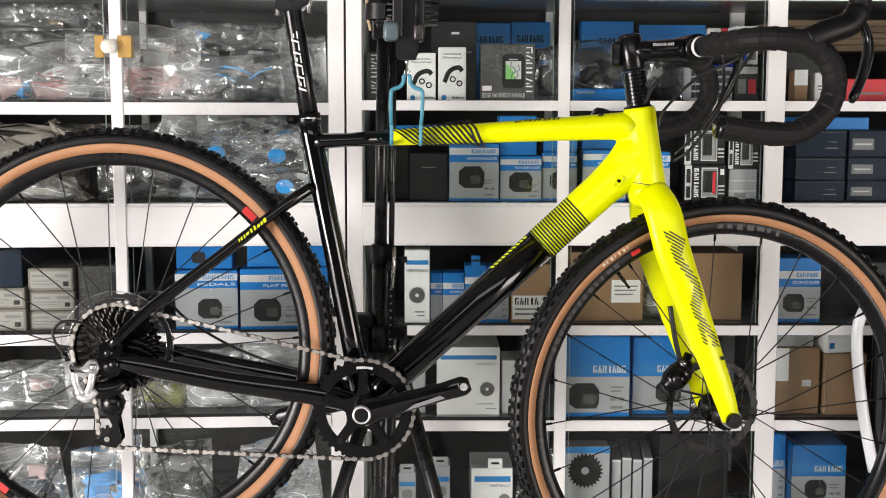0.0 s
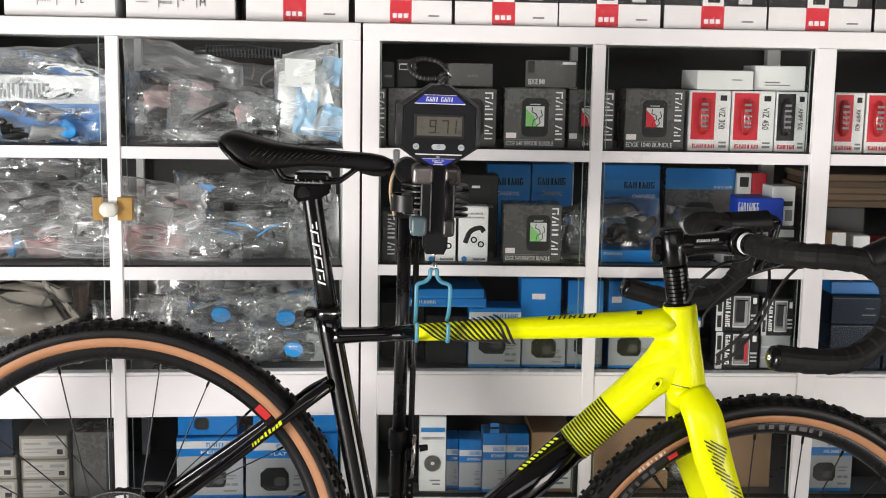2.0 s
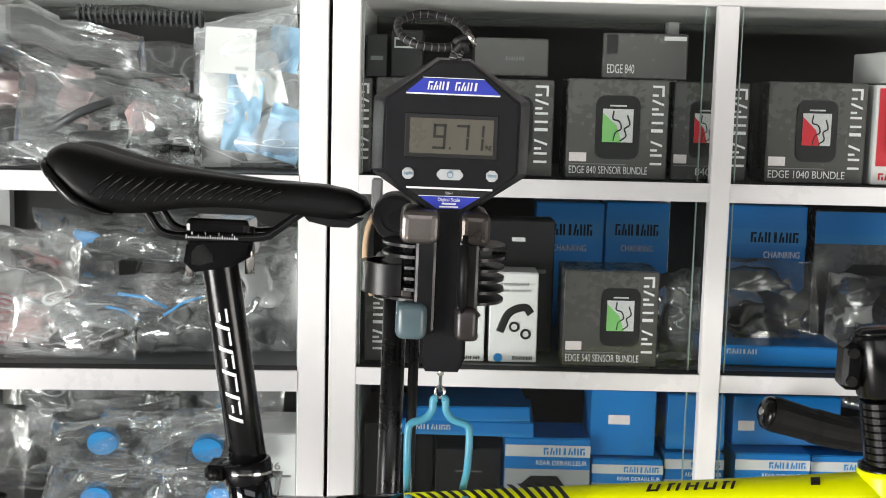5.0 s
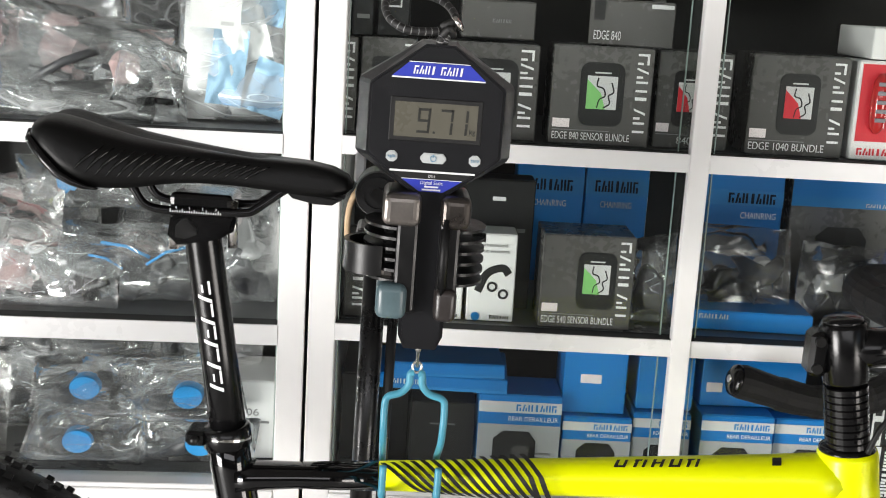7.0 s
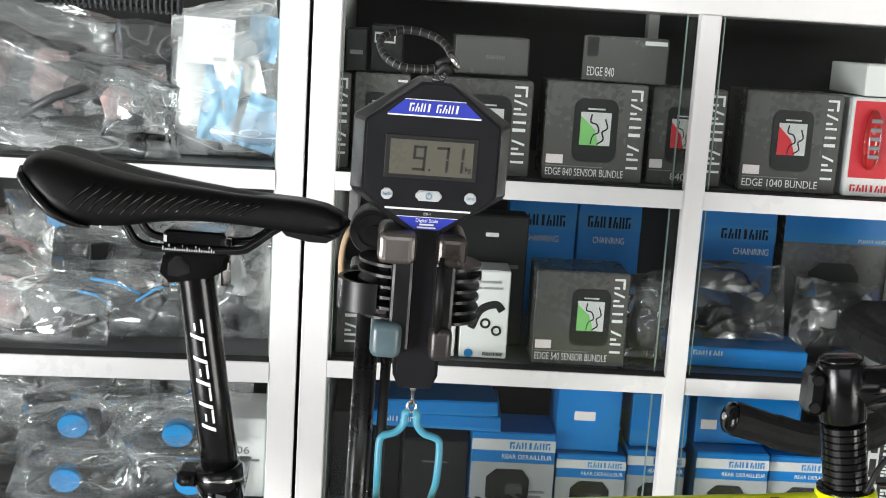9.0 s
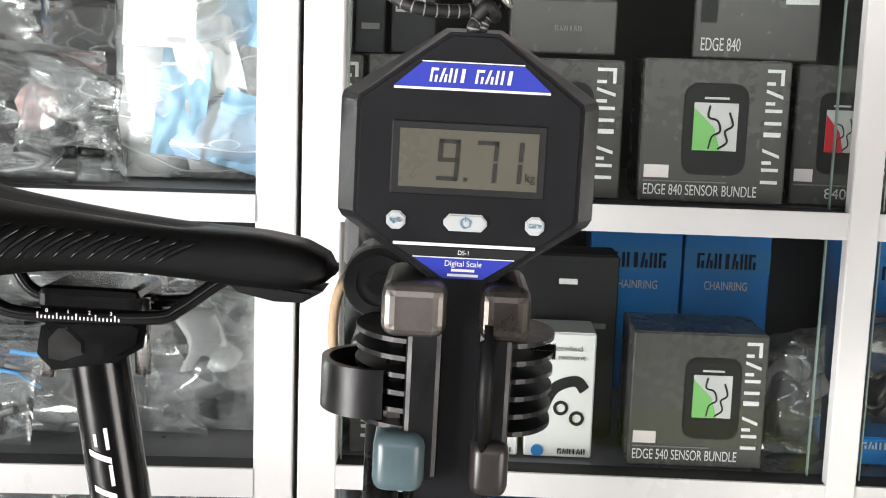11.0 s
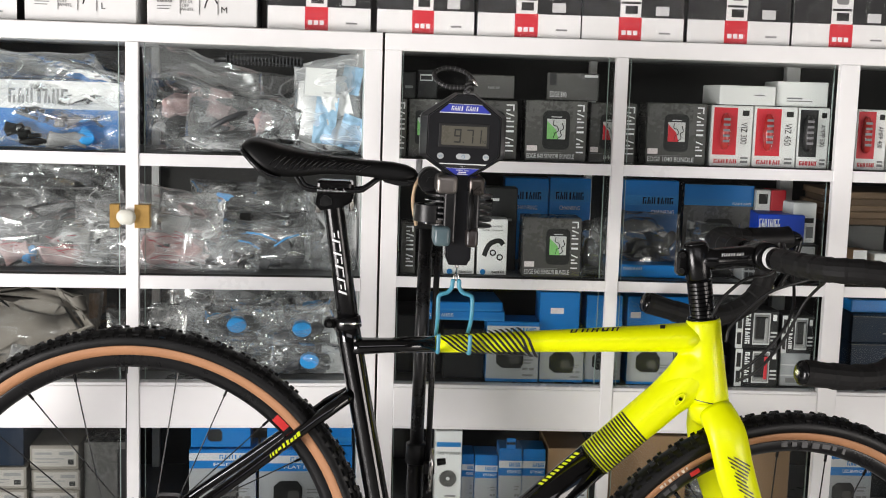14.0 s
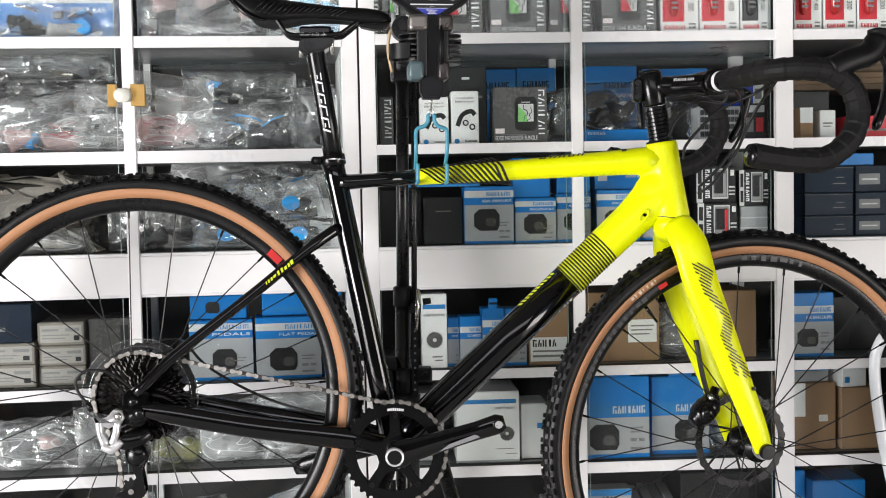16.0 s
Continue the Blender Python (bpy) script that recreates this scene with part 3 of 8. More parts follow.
gps_box(-0.236, -0.210, T2, 1.299, 0.03, "", dev_s=0, brand=(0.35, 0.85))
FLATG = "flat charcoal box lying on top of the taller boxes"
carton("flat_box", FLATG, "R", -0.121, -0.040, 1.5265, 1.567, 0.05, 0.1, CARD_DARK, [("blocks", 0.42, 0.68, 0.42, 0.52, PRINT_GREY, 6)], group="flat boxes on the top shelf")
carton("flat_box", "flat charcoal box with a taped lid on taller boxes", "R", 0.018, 0.110, 1.5265, 1.575, 0.04, 0.11, CARD_DARK, [("text", "EDGE 840", 0.22, 0.12, 0.2, PRINT_LIGHT, 0.32), ("rect", 0.72, 0.98, 0.86, 0.95, PRINT_LIGHT), ("rect", 0.05, 0.18, 0.55, 0.98, PRINT_BLACK)], turn=-9, group="flat boxes on the top shelf")
carton("flat_box", FLATG, "R", -0.213, -0.178, 1.5225, 1.573, 0.05, 0.09, CARD_BLACK, [("rect", 0.1, 0.75, 0.62, 0.85, PRINT_LIGHT), ("rect", 0.14, 0.7, 0.66, 0.8, PRINT_BLACK)], group="flat boxes on the top shelf")
carton("flat_box", FLATG, "R", -0.240, -0.217, 1.5215, 1.568, 0.05, 0.09, CARD_BLACK, [("rect", 0.2, 0.8, 0.4, 0.5, PRINT_GREY)], group="flat boxes on the top shelf")


def light_box(u0, u1, off, win=CARD_RED, word="VIZ 300"):
    t = carton("rear_light_box", "white box with a red window that shows a bicycle rear light", "R", u0, u1, T1, 1.526, off, 0.06, CARD_WHITE,
               [("window", 0.05, 0.62, 0.19, 0.97, win), ("blocks", 0.1, 0.66, 0.05, 0.12, CARD_RED, 6), ("rect", 0.74, 0.9, 0.84, 0.93, PRINT_BLACK), ("down", word, 0.72, 0.55, 0.15, PRINT_BLACK, 0.36), ("rect", 0.74, 0.92, 0.06, 0.1, PRINT_GREY), ("rect", 0.74, 0.92, 0.13, 0.16, PRINT_GREY)], group="rear-light boxes")
    w, h = u1 - u0, 1.526 - T1
    lamp = sweep([((0.33 - 0.5) * w, -0.003, h * z) for z in (0.28, 0.34, 0.6, 0.8, 0.88)], [0.003, 0.008, 0.0095, 0.008, 0.003], 12)
    part("light_in_window", lamp, RED_LENS if win is CARD_RED else DARK_PART, t, "ribbed bicycle light behind the window", True)
    bm = bmesh.new()
    for k in range(5):
        box((0.33 - 0.5) * w - 0.006, (0.33 - 0.5) * w + 0.006, -0.0136, -0.0115, h * (0.4 + 0.09 * k), h * (0.44 + 0.09 * k), 0.0006, bm)
    part("lens_ribs", bm, DECAL_GREY, t)
    return t


light_box(0.316, 0.391, 0.03)
light_box(0.3935, 0.472, 0.03, CARD_RED, "VIZ 450")
light_box(0.4745, 0.531, 0.03, DARK_PART, "AMPP 500")
light_box(0.581, 0.637, 0.03, CARD_RED, "AMPP 400")
light_box(0.641, 0.706, 0.03)
light_box(0.709, 0.772, 0.03)
carton("white_box", "plain white box lying on the rear-light boxes", "R", 0.328, 0.432, 1.528, 1.562, 0.035, 0.1, CARD_WHITE, [("rect", 0.62, 0.8, 0.5, 0.56, PRINT_GREY)], turn=3)
carton("white_box", "pale grey box lying on the rear-light boxes", "R", 0.437, 0.529, 1.528, 1.572, 0.045, 0.1, CARD_WHITE, [("rect", 0.2, 0.5, 0.3, 0.36, PRINT_GREY), ("rect", 0.2, 0.7, 0.2, 0.24, PRINT_GREY)], turn=-4)
carton("dark_box", "black box standing behind the side post on the top shelf", "R", 0.775, 0.9, T1, 1.53, 0.05, 0.12, CARD_BLACK, [("rect", 0.1, 0.6, 0.2, 0.3, PRINT_GREY)])

# second shelf
for u0, u1, off, h in ((-0.031, 0.056, 0.25, 1.370), (0.0585, 0.14, 0.25, 1.372)):
    carton("chainring_box", "blue chainring box standing at the back of the shelf", "R", u0, u1, T2, h, off, 0.05, CARD_BLUE, [("rect", 0, 1, 0.72, 0.86, PRINT_BLUE), ("blocks", 0.15, 0.85, 0.745, 0.835, CARD_NAVY, 7), ("text", "CHAINRING", 0.5, 0.62, 0.05, PRINT_LIGHT, 0.5)], group="chainring boxes")
carton("chainring_box", "blue chainring box standing at the back of the shelf", "R", 0.204, 0.314, T2, 1.373, 0.24, 0.05, CARD_BLUE, [("rect", 0, 1, 0.70, 0.82, PRINT_BLUE), ("blocks", 0.35, 0.92, 0.72, 0.8, CARD_NAVY, 7), ("text", "CHAINRING", 0.72, 0.6, 0.05, PRINT_WHITE, 0.42)], group="chainring boxes")
carton("chainring_box", "blue and grey chainring box standing at the back of the shelf", "R", 0.328, 0.468, T2, 1.367, 0.25, 0.05, CARD_DARK, [("rect", 0, 1, 0.82, 1.0, CARD_BLUE), ("rect", 0, 1, 0.74, 0.82, PRINT_BLUE), ("blocks", 0.7, 0.97, 0.755, 0.785, PRINT_LIGHT, 7), ("octagon", 0.5, 0.4, 0.24, PRINT_BLACK)], group="chainring boxes")
MOUNT = "white box with a printed handlebar mount"
for u0, u1, h in ((-0.097, -0.043, 1.309), (-0.158, -0.102, 1.298)):
    t = carton("mount_box", MOUNT, "R", u0, u1, T2, h, 0.04, 0.05, CARD_WHITE, [("text", "extended", 0.5, 0.86, 0.04, PRINT_GREY, 0.6), ("text", "bike mount", 0.5, 0.79, 0.04, PRINT_GREY, 0.7), ("blocks", 0.5, 0.92, 0.03, 0.07, PRINT_BLACK, 6)], group="mount boxes")
    w, hh = u1 - u0, h - T2
    part("printed_mount", sweep(curve_points([(-0.28 * w, -0.0004, 0.34 * hh), (-0.1 * w, -0.0004, 0.55 * hh), (0.22 * w, -0.0004, 0.62 * hh), (0.36 * w, -0.0004, 0.55 * hh)], 5), 0.0045, 8, flat=(0.15, (0, 1, 0))), PRINT_BLACK, t)
    for cx, cz in ((0.02, 0.4), (0.26, 0.32)):
        part("printed_ring", ring_plate(cx * w, cz * hh, 0.006, 0.0035, -0.0009, 0.0002, 20), PRINT_BLACK, t)
    part("printed_seal", disc(-0.3 * w, 0.05 * hh, 0.005, -0.0009, 0.0002, 16), PRINT_BLUE, t)
carton("small_dark_box", "small black box with a hang hole behind the mount boxes", "R", -0.111, -0.021, T2, 1.362, 0.1, 0.05, CARD_BLACK, [("rect", 0.45, 0.62, 0.84, 0.87, PRINT_LIGHT), ("rect", 0.1, 0.9, 0.6, 0.63, PRINT_GREY)])
carton("flat_blue_box", "flat blue box lying on the shelf", "R", 0.167, 0.306, T2, 1.230, 0.05, 0.08, CARD_BLUE, [("rect", 0, 1, 0.42, 0.5, PRINT_BLUE), ("blocks", 0.05, 0.3, 0.6, 0.85, PRINT_LIGHT, 6)], turn=-2)
carton("blue_tool_box", "bright blue box with a white emblem", "R", 0.419, 0.504, 1.2735, 1.330, 0.05, 0.08, CARD_ROYAL, [("blocks", 0.03, 0.48, 0.55, 0.85, PRINT_WHITE, 8), ("blocks", 0.6, 0.95, 0.12, 0.3, PRINT_WHITE, 7)], turn=-6)
t = carton("blister_pack", "grey blister pack with rows of small parts", "R", 0.392, 0.476, T2, 1.272, 0.04, 0.06, CARD_GREY, [("rect", 0.02, 0.98, 0.0, 0.04, PRINT_LIGHT)])
for k in range(4):
    bm = bmesh.new()
    for j in range(9):
        box(-0.039 + j * 0.0087, -0.032 + j * 0.0087, -0.003, 0, 0.006 + k * 0.014, 0.016 + k * 0.014, 0.0008, bm)
    part("row_of_parts", bm, GREY_PART, t)
t = carton("blister_pack", "clear and black blister pack with a white card", "R", 0.480, 0.529, T2, 1.277, 0.04, 0.06, CARD_BLACK, [("rect", 0.1, 0.9, 0.75, 0.95, PRINT_LIGHT), ("rect", 0.15, 0.45, 0.2, 0.6, PRINT_GREY), ("rect", 0.55, 0.85, 0.2, 0.6, CARD_RED)])
carton("small_white_box", "small white box with red and black print", "R", 0.485, 0.53, 1.2785, 1.352, 0.06, 0.05, CARD_WHITE, [("rect", 0.1, 0.9, 0.5, 0.62, PRINT_BLACK), ("rect", 0.1, 0.5, 0.12, 0.4, CARD_RED), ("rect", 0.6, 0.9, 0.12, 0.4, PRINT_GREY)], turn=5)
carton("small_white_box", "small white box standing upright behind the blue box", "R", 0.4695, 0.499, T2, 1.36, 0.24, 0.04, CARD_WHITE, [("rect", 0.2, 0.8, 0.82, 0.95, PRINT_BLACK)])
carton("red_box", "flat dark red box at the back of the shelf", "R", 0.5, 0.53, T2, 1.36, 0.24, 0.06, CARD_RED, [])
# bay beside it
for k in range(5):
    carton("folded_carton", "folded brown carton in a stack", "R", 0.585, 0.9, T2 + 0.1 + 0.0125 * k, T2 + 0.112 + 0.0125 * k, 0.12 + 0.006 * (k % 3), 0.18, CARD_BROWN_SHADED, [], turn=1.6 * (k % 3) - 1.5, group="folded cartons")
carton("small_silver_box", "small brown box with a silver top", "R", 0.60, 0.626, T2, 1.268, 0.05, 0.04, CARD_BROWN, [("rect", 0, 1, 0.5, 1, PRINT_WHITE)])
carton("small_white_box", "small white box with fine print", "R", 0.64, 0.672, T2, 1.262, 0.05, 0.05, CARD_WHITE, [("rect", 0.2, 0.8, 0.5, 0.56, PRINT_GREY), ("rect", 0.2, 0.7, 0.4, 0.44, PRINT_GREY)])
carton("red_box", "flat dark red box lying on the shelf", "R", 0.70, 0.80, T2, 1.25, 0.06, 0.09, CARD_RED, [("rect", 0.3, 0.8, 0.3, 0.4, PRINT_GREY)])
carton("dark_box", "black box carrying the folded cartons", "R", 0.81, 0.9, T2, T2 + 0.0985, 0.06, 0.2, CARD_BLACK, [])
carton("dark_box", "black box carrying the folded cartons", "R", 0.59, 0.69, T2, T2 + 0.0985, 0.13, 0.14, CARD_BLACK, [])


# third shelf
def gear_box(name, label, u0, u1, z0, z1, off, caption, split=0.6, oct=(0.4, 0.3, 0.26), depth=0.07, side="R", tab=False, turn=0.0, stripe=0.0):
    marks = [("rect", 0, 1, 0, split, CARD_GREY), ("rect", 0, 1, 0, 0.05, CARD_BLUE), ]
    if caption:
        marks += [("rect", 0, 1, split + 0.13, split + 0.25, PRINT_LIGHT), ("blocks", 0.45, 0.95, split + 0.155, split + 0.225, PRINT_BLUE, 7), ("text", caption, 0.66, split + 0.045, 0.048, PRINT_WHITE, 0.6)]
    else:
        marks += [("rect", 0, 1, split + 0.01 + stripe, split + 0.15 + stripe, PRINT_BLUE), ("blocks", 0.42, 0.95, split + 0.03 + stripe, split + 0.12 + stripe, PRINT_LIGHT, 7)]
    if oct:
        marks += [("octagon", *oct, PRINT_BLACK), ("octagon", oct[0] + 0.08, oct[1] - 0.04, oct[2] * 0.4, CARD_DARK)]
    marks += [("rect", 0.7, 0.8, 0.2, 0.24, PRINT_GREY), ("rect", 0.83, 0.92, 0.2, 0.24, PRINT_GREY), ("rect", 0.7, 0.9, 0.36, 0.38, PRINT_GREY), ("rect", 0.7, 0.86, 0.31, 0.33, PRINT_GREY), ("rect", 0.7, 0.9, 0.1, 0.13, PRINT_GREY)]
    if tab:
        marks.append(("tab", 0.3, 0.7, 0.02, CARD_BLUE))
    return carton(name, label, side, u0, u1, z0, z1, off, depth, CARD_BLUE, marks, turn, group=name.replace("_", " ") + "es")


RD = "blue and grey derailleur box with a dark window in its front"
gear_box("derailleur_box", RD, -0.075, 0.021, T3, 1.123, 0.03, "REAR DERAILLEUR", 0.68, (0.45, 0.42, 0.26))
gear_box("derailleur_box", RD, 0.024, 0.105, T3, 1.099, 0.035, "REAR DERAILLEUR", 0.68, (0.5, 0.42, 0.28))
gear_box("derailleur_box", RD, 0.107, 0.175, T3, 1.106, 0.04, "REAR DERAILLEUR", 0.68, (0.5, 0.42, 0.28))
gear_box("derailleur_box", RD, 0.185, 0.270, T3, 1.111, 0.03, "REAR DERAILLEUR", 0.68, (0.45, 0.42, 0.26))
gear_box("derailleur_box", RD, 0.274, 0.358, T3, 1.107, 0.04, "REAR DERAILLEUR", 0.68, (0.5, 0.42, 0.26))
carton("black_box", "plain matt black box beside the derailleur boxes", "R", -0.153, -0.078, T3, 1.103, 0.05, 0.1, CARD_BLACK, [("rect", 0.3, 0.7, 0.7, 0.72, PRINT_GREY)])
carton("black_box", "plain black box in the corner of the shelf", "R", -0.238, -0.156, T3, 1.12, 0.09, 0.15, CARD_BLACK, [])
carton("flat_blue_box", "long flat blue box lying across the boxes", "R", -0.198, -0.044, 1.1245, 1.141, 0.03, 0.11, CARD_BLUE, [("rect", 0, 1, 0.0, 0.25, PRINT_BLUE), ("blocks", 0.1, 0.4, 0.35, 0.7, PRINT_LIGHT, 8)], turn=-2, group="flat blue boxes")
carton("flat_blue_box", "long flat blue box with a printed lid on top of another", "R", -0.180, -0.048, 1.1425, 1.158, 0.026, 0.12, CARD_BLUE, [("rect", 0, 1, 0.0, 0.2, PRINT_BLUE)], turn=3, group="flat blue boxes")
carton("blue_cube_box", "bright blue box with a price sticker on other boxes", "R", 0.022, 0.096, 1.1005, 1.177, 0.045, 0.07, CARD_BLUE, [("rect", 0.27, 0.6, 0.48, 0.62, STICKER)])
carton("blue_cube_box", "bright blue box on top of the derailleur boxes", "R", 0.110, 0.176, 1.1075, 1.172, 0.05, 0.07, CARD_BLUE, [("rect", 0, 1, 0.1, 0.3, PRINT_BLUE)])
carton("flat_blue_box", "blue box lying on the derailleur boxes", "R", 0.187, 0.312, 1.1125, 1.170, 0.06, 0.09, CARD_BLUE, [("rect", 0.05, 0.2, 0.3, 0.5, STICKER), ("blocks", 0.5, 0.9, 0.4, 0.6, PRINT_LIGHT, 7)], turn=2)


def pedal_box(u0, u1, z0, z1, off, red=True):
    t = carton("brake_pad_box", "black and clear box of small red parts with white print", "R", u0, u1, z0, z1, off, 0.06, CARD_BLACK,
               [("rect", 0.0, 0.16, 0.0, 1.0, PRINT_LIGHT), ("rect", 0.03, 0.13, 0.1, 0.42, PRINT_BLACK), ("rect", 0.03, 0.13, 0.52, 0.9, PRINT_BLACK), ("rings", 0.22, 0.33, 0.1, 0.92, PRINT_WHITE, 7), ("rect", 0.40, 0.80, 0.10, 0.94, PRINT_LIGHT), ("rect", 0.425, 0.775, 0.14, 0.90, PRINT_GREY), ("rect", 0.86, 0.95, 0.74, 0.9, PRINT_WHITE), ("rect", 0.82, 0.97, 0.4, 0.45, PRINT_LIGHT), ("rect", 0.82, 0.97, 0.3, 0.34, PRINT_LIGHT), ("rect", 0.82, 0.97, 0.2, 0.24, PRINT_LIGHT)], group="black small-part boxes")
    w, h = u1 - u0, z1 - z0
    part("packed_part", box(-0.06 * w, 0.24 * w, -0.004, 0, 0.26 * h, 0.84 * h, 0.0015), DARK_PART, t)
    part("packed_strip", box(0.16 * w, 0.24 * w, -0.0046, 0, 0.2 * h, 0.82 * h, 0.0008), CARD_RED if red else PALE_PART, t)
    part("packed_strip", box(-0.06 * w, 0.24 * w, -0.0044, 0, 0.16 * h, 0.24 * h, 0.0008), PALE_PART, t)
    return t


pedal_box(0.384, 0.463, 1.0835, 1.154, 0.03, False)
pedal_box(0.386, 0.466, T3, 1.082, 0.03)
pedal_box(0.470, 0.529, 1.0755, 1.146, 0.03, False)
carton("clear_box", "stack of clear plastic boxes with small parts", "R", 0.474, 0.53, T3, 1.074, 0.04, 0.07, CARD_GREY, [("rect", 0, 1, 0.3, 0.34, PRINT_LIGHT), ("rect", 0, 1, 0.62, 0.66, PRINT_LIGHT), ("rect", 0.2, 0.6, 0.1, 0.25, PRINT_GREY)])
for z0, z1, k in ((T3, 1.052, 0.0), (1.0535, 1.097, 1.0), (1.0985, 1.150, -1.2)):
    carton("navy_box", "dark navy box with white print in a stack", "R", 0.601, 0.700, z0, z1, 0.03, 0.16, CARD_NAVY, [("rect", 0.58, 0.84, 0.32, 0.36, PRINT_GREY), ("rect", 0.64, 0.8, 0.56, 0.59, PRINT_GREY), ("rect", 0.0, 1.0, 0.93, 0.96, CARD_DARK)], turn=k, group="navy boxes")
for z0, z1 in ((T3, 1.052), (1.0535, 1.097), (1.0985, 1.150)):
    carton("white_label_box", "navy box with a white label beside the stack", "R", 0.7065, 0.83, z0, z1, 0.035, 0.16, CARD_NAVY, [("rect", 0.06, 0.4, 0.28, 0.7, PRINT_GREY), ("rect", 0.1, 0.36, 0.45, 0.52, PRINT_LIGHT)], group="navy boxes")
carton("flat_blue_box", "flat blue box lying on the navy stack", "R", 0.605, 0.75, 1.1515, 1.175, 0.05, 0.12, CARD_BLUE, [])

# lower part: first shelf
carton("cassette_box", "tall white box with a printed sprocket", "R", -0.163, -0.1135, T4, 0.915, 0.03, 0.07, CARD_WHITE, [("rect", 0.05, 0.95, 0.8, 0.86, PRINT_BLUE), ("text", "CASSETTE SPROCKET", 0.52, 0.7, 0.035, PRINT_GREY, 0.85), ("gear", 0.5, 0.38, 0.34, CARD_DARK), ("rect", 0.4, 0.8, 0.14, 0.16, PRINT_GREY), ("rect", 0.5, 0.8, 0.09, 0.11, PRINT_GREY)])
BBL = "blue and grey bottom-bracket box"
for u0, u1, h, off in ((-0.1115, -0.089, 0.866, 0.05), (-0.0875, -0.0455, 0.868, 0.04), (-0.044, -0.0015, 0.884, 0.03), (0.0, 0.043, 0.882, 0.035)):
    gear_box("bottom_bracket_box", BBL, u0, u1, T4, h, off, "BOTTOM BRACKET", 0.55, None, 0.06, tab=off < 0.035)
t = carton("brown_carton", "brown cardboard box with a white printed label", "R", 0.047, 0.125, T4, 0.886, 0.03, 0.14, CARD_BROWN, [("rect", 0.04, 0.97, 0.06, 0.47, CARD_WHITE), ("blocks", 0.1, 0.72, 0.31, 0.43, PRINT_BLACK, 5), ("rect", 0.1, 0.9, 0.22, 0.25, PRINT_GREY), ("rect", 0.1, 0.8, 0.13, 0.17, PRINT_GREY)])
carton("brown_carton", "brown cardboard box with a white shipping label", "R", 0.168, 0.312, T4, 0.908, 0.05, 0.16, CARD_BROWN, [("rect", 0.56, 0.96, 0.27, 0.6, CARD_WHITE), ("rect", 0.6, 0.92, 0.5, 0.52, PRINT_GREY), ("rect", 0.6, 0.9, 0.44, 0.46, PRINT_GREY), ("rect", 0.6, 0.86, 0.38, 0.4, PRINT_GREY)])
carton("brown_carton", "plain brown cardboard box", "R", 0.398, 0.512, T4, 0.905, 0.06, 0.15, CARD_BROWN, [])
gear_box("caliper_box", "blue and grey brake-caliper box with a dark window", 0.575, 0.663, T4, 0.898, 0.04, "DISC BRAKE CALIPER", 0.55, (0.4, 0.3, 0.24))
carton("dark_box", "dark box at the back of the shelf", "R", 0.675, 0.86, T4, 0.88, 0.12, 0.14, CARD_BLACK, [])
# second lower shelf
carton("cassette_box", "large white box with a blue stripe and a printed sprocket", "R", -0.099, 0.026, T5, 0.72, 0.03, 0.14, CARD_WHITE, [("rect", 0.06, 0.95, 0.83, 0.89, PRINT_BLUE), ("text", "CASSETTE SPROCKET", 0.78, 0.75, 0.03, PRINT_GREY, 0.32), ("gear", 0.8, 0.4, 0.12, CARD_DARK), ("rect", 0.62, 0.9, 0.18, 0.19, PRINT_GREY), ("rect", 0.78, 0.95, 0.11, 0.12, PRINT_GREY), ("rect", 0, 1, 0, 0.03, CARD_GREY)])
carton("white_box", "narrow white box beside the cassette box", "R", 0.032, 0.085, T5, 0.69, 0.05, 0.1, CARD_WHITE, [("rect", 0.6, 1, 0.55, 0.65, PRINT_BLUE)])
carton("grey_box", "small grey box behind the repair stand", "R", -0.175, -0.122, T5, 0.715, 0.06, 0.1, CARD_GREY, [("rect", 0.4, 0.9, 0.8, 0.84, PRINT_BLACK), ("rect", 0.4, 0.9, 0.6, 0.62, PRINT_GREY)])
carton("white_box", "white box standing behind the frame post", "R", -0.236, -0.182, T5, 0.72, 0.05, 0.1, CARD_WHITE, [("rect", 0.1, 0.9, 0.8, 0.85, PRINT_BLUE)])
BRK = "blue and grey disc-brake box with a dark round window"
gear_box("brake_box", BRK, 0.159, 0.285, T5, 0.742, 0.03, "", 0.5, (0.28, 0.26, 0.24), 0.09, stripe=0.02, tab=True)
gear_box("brake_box", BRK, 0.295, 0.411, T5, 0.736, 0.05, "", 0.5, (0.62, 0.3, 0.22), 0.09, stripe=0.02, tab=True)
carton("brown_carton", "brown carton with a grey flap and a white tag", "R", 0.579, 0.671, T5, 0.715, 0.05, 0.12, CARD_BROWN, [("rect", 0.04, 0.32, 0.5, 1.0, PRINT_WHITE), ("rect", 0.62, 0.82, 0.42, 0.52, PRINT_LIGHT)])
carton("grey_box", "grey and blue box lying on the brown carton", "R", 0.584, 0.66, 0.7165, 0.748, 0.06, 0.1, CARD_GREY, [("rect", 0.0, 1, 0.7, 1, PRINT_BLUE)])
carton("brown_carton", "plain brown carton without any label", "R", 0.679, 0.762, T5, 0.705, 0.04, 0.13, CARD_BROWN, [("rect", 0.04, 0.06, 0.0, 1, CARD_BEIGE)])
carton("white_box", "white box lying on a brown carton", "R", 0.68, 0.735, 0.7065, 0.748, 0.045, 0.12, CARD_WHITE, [("rect", 0.1, 0.3, 0.2, 0.5, PRINT_BLUE)], turn=12)
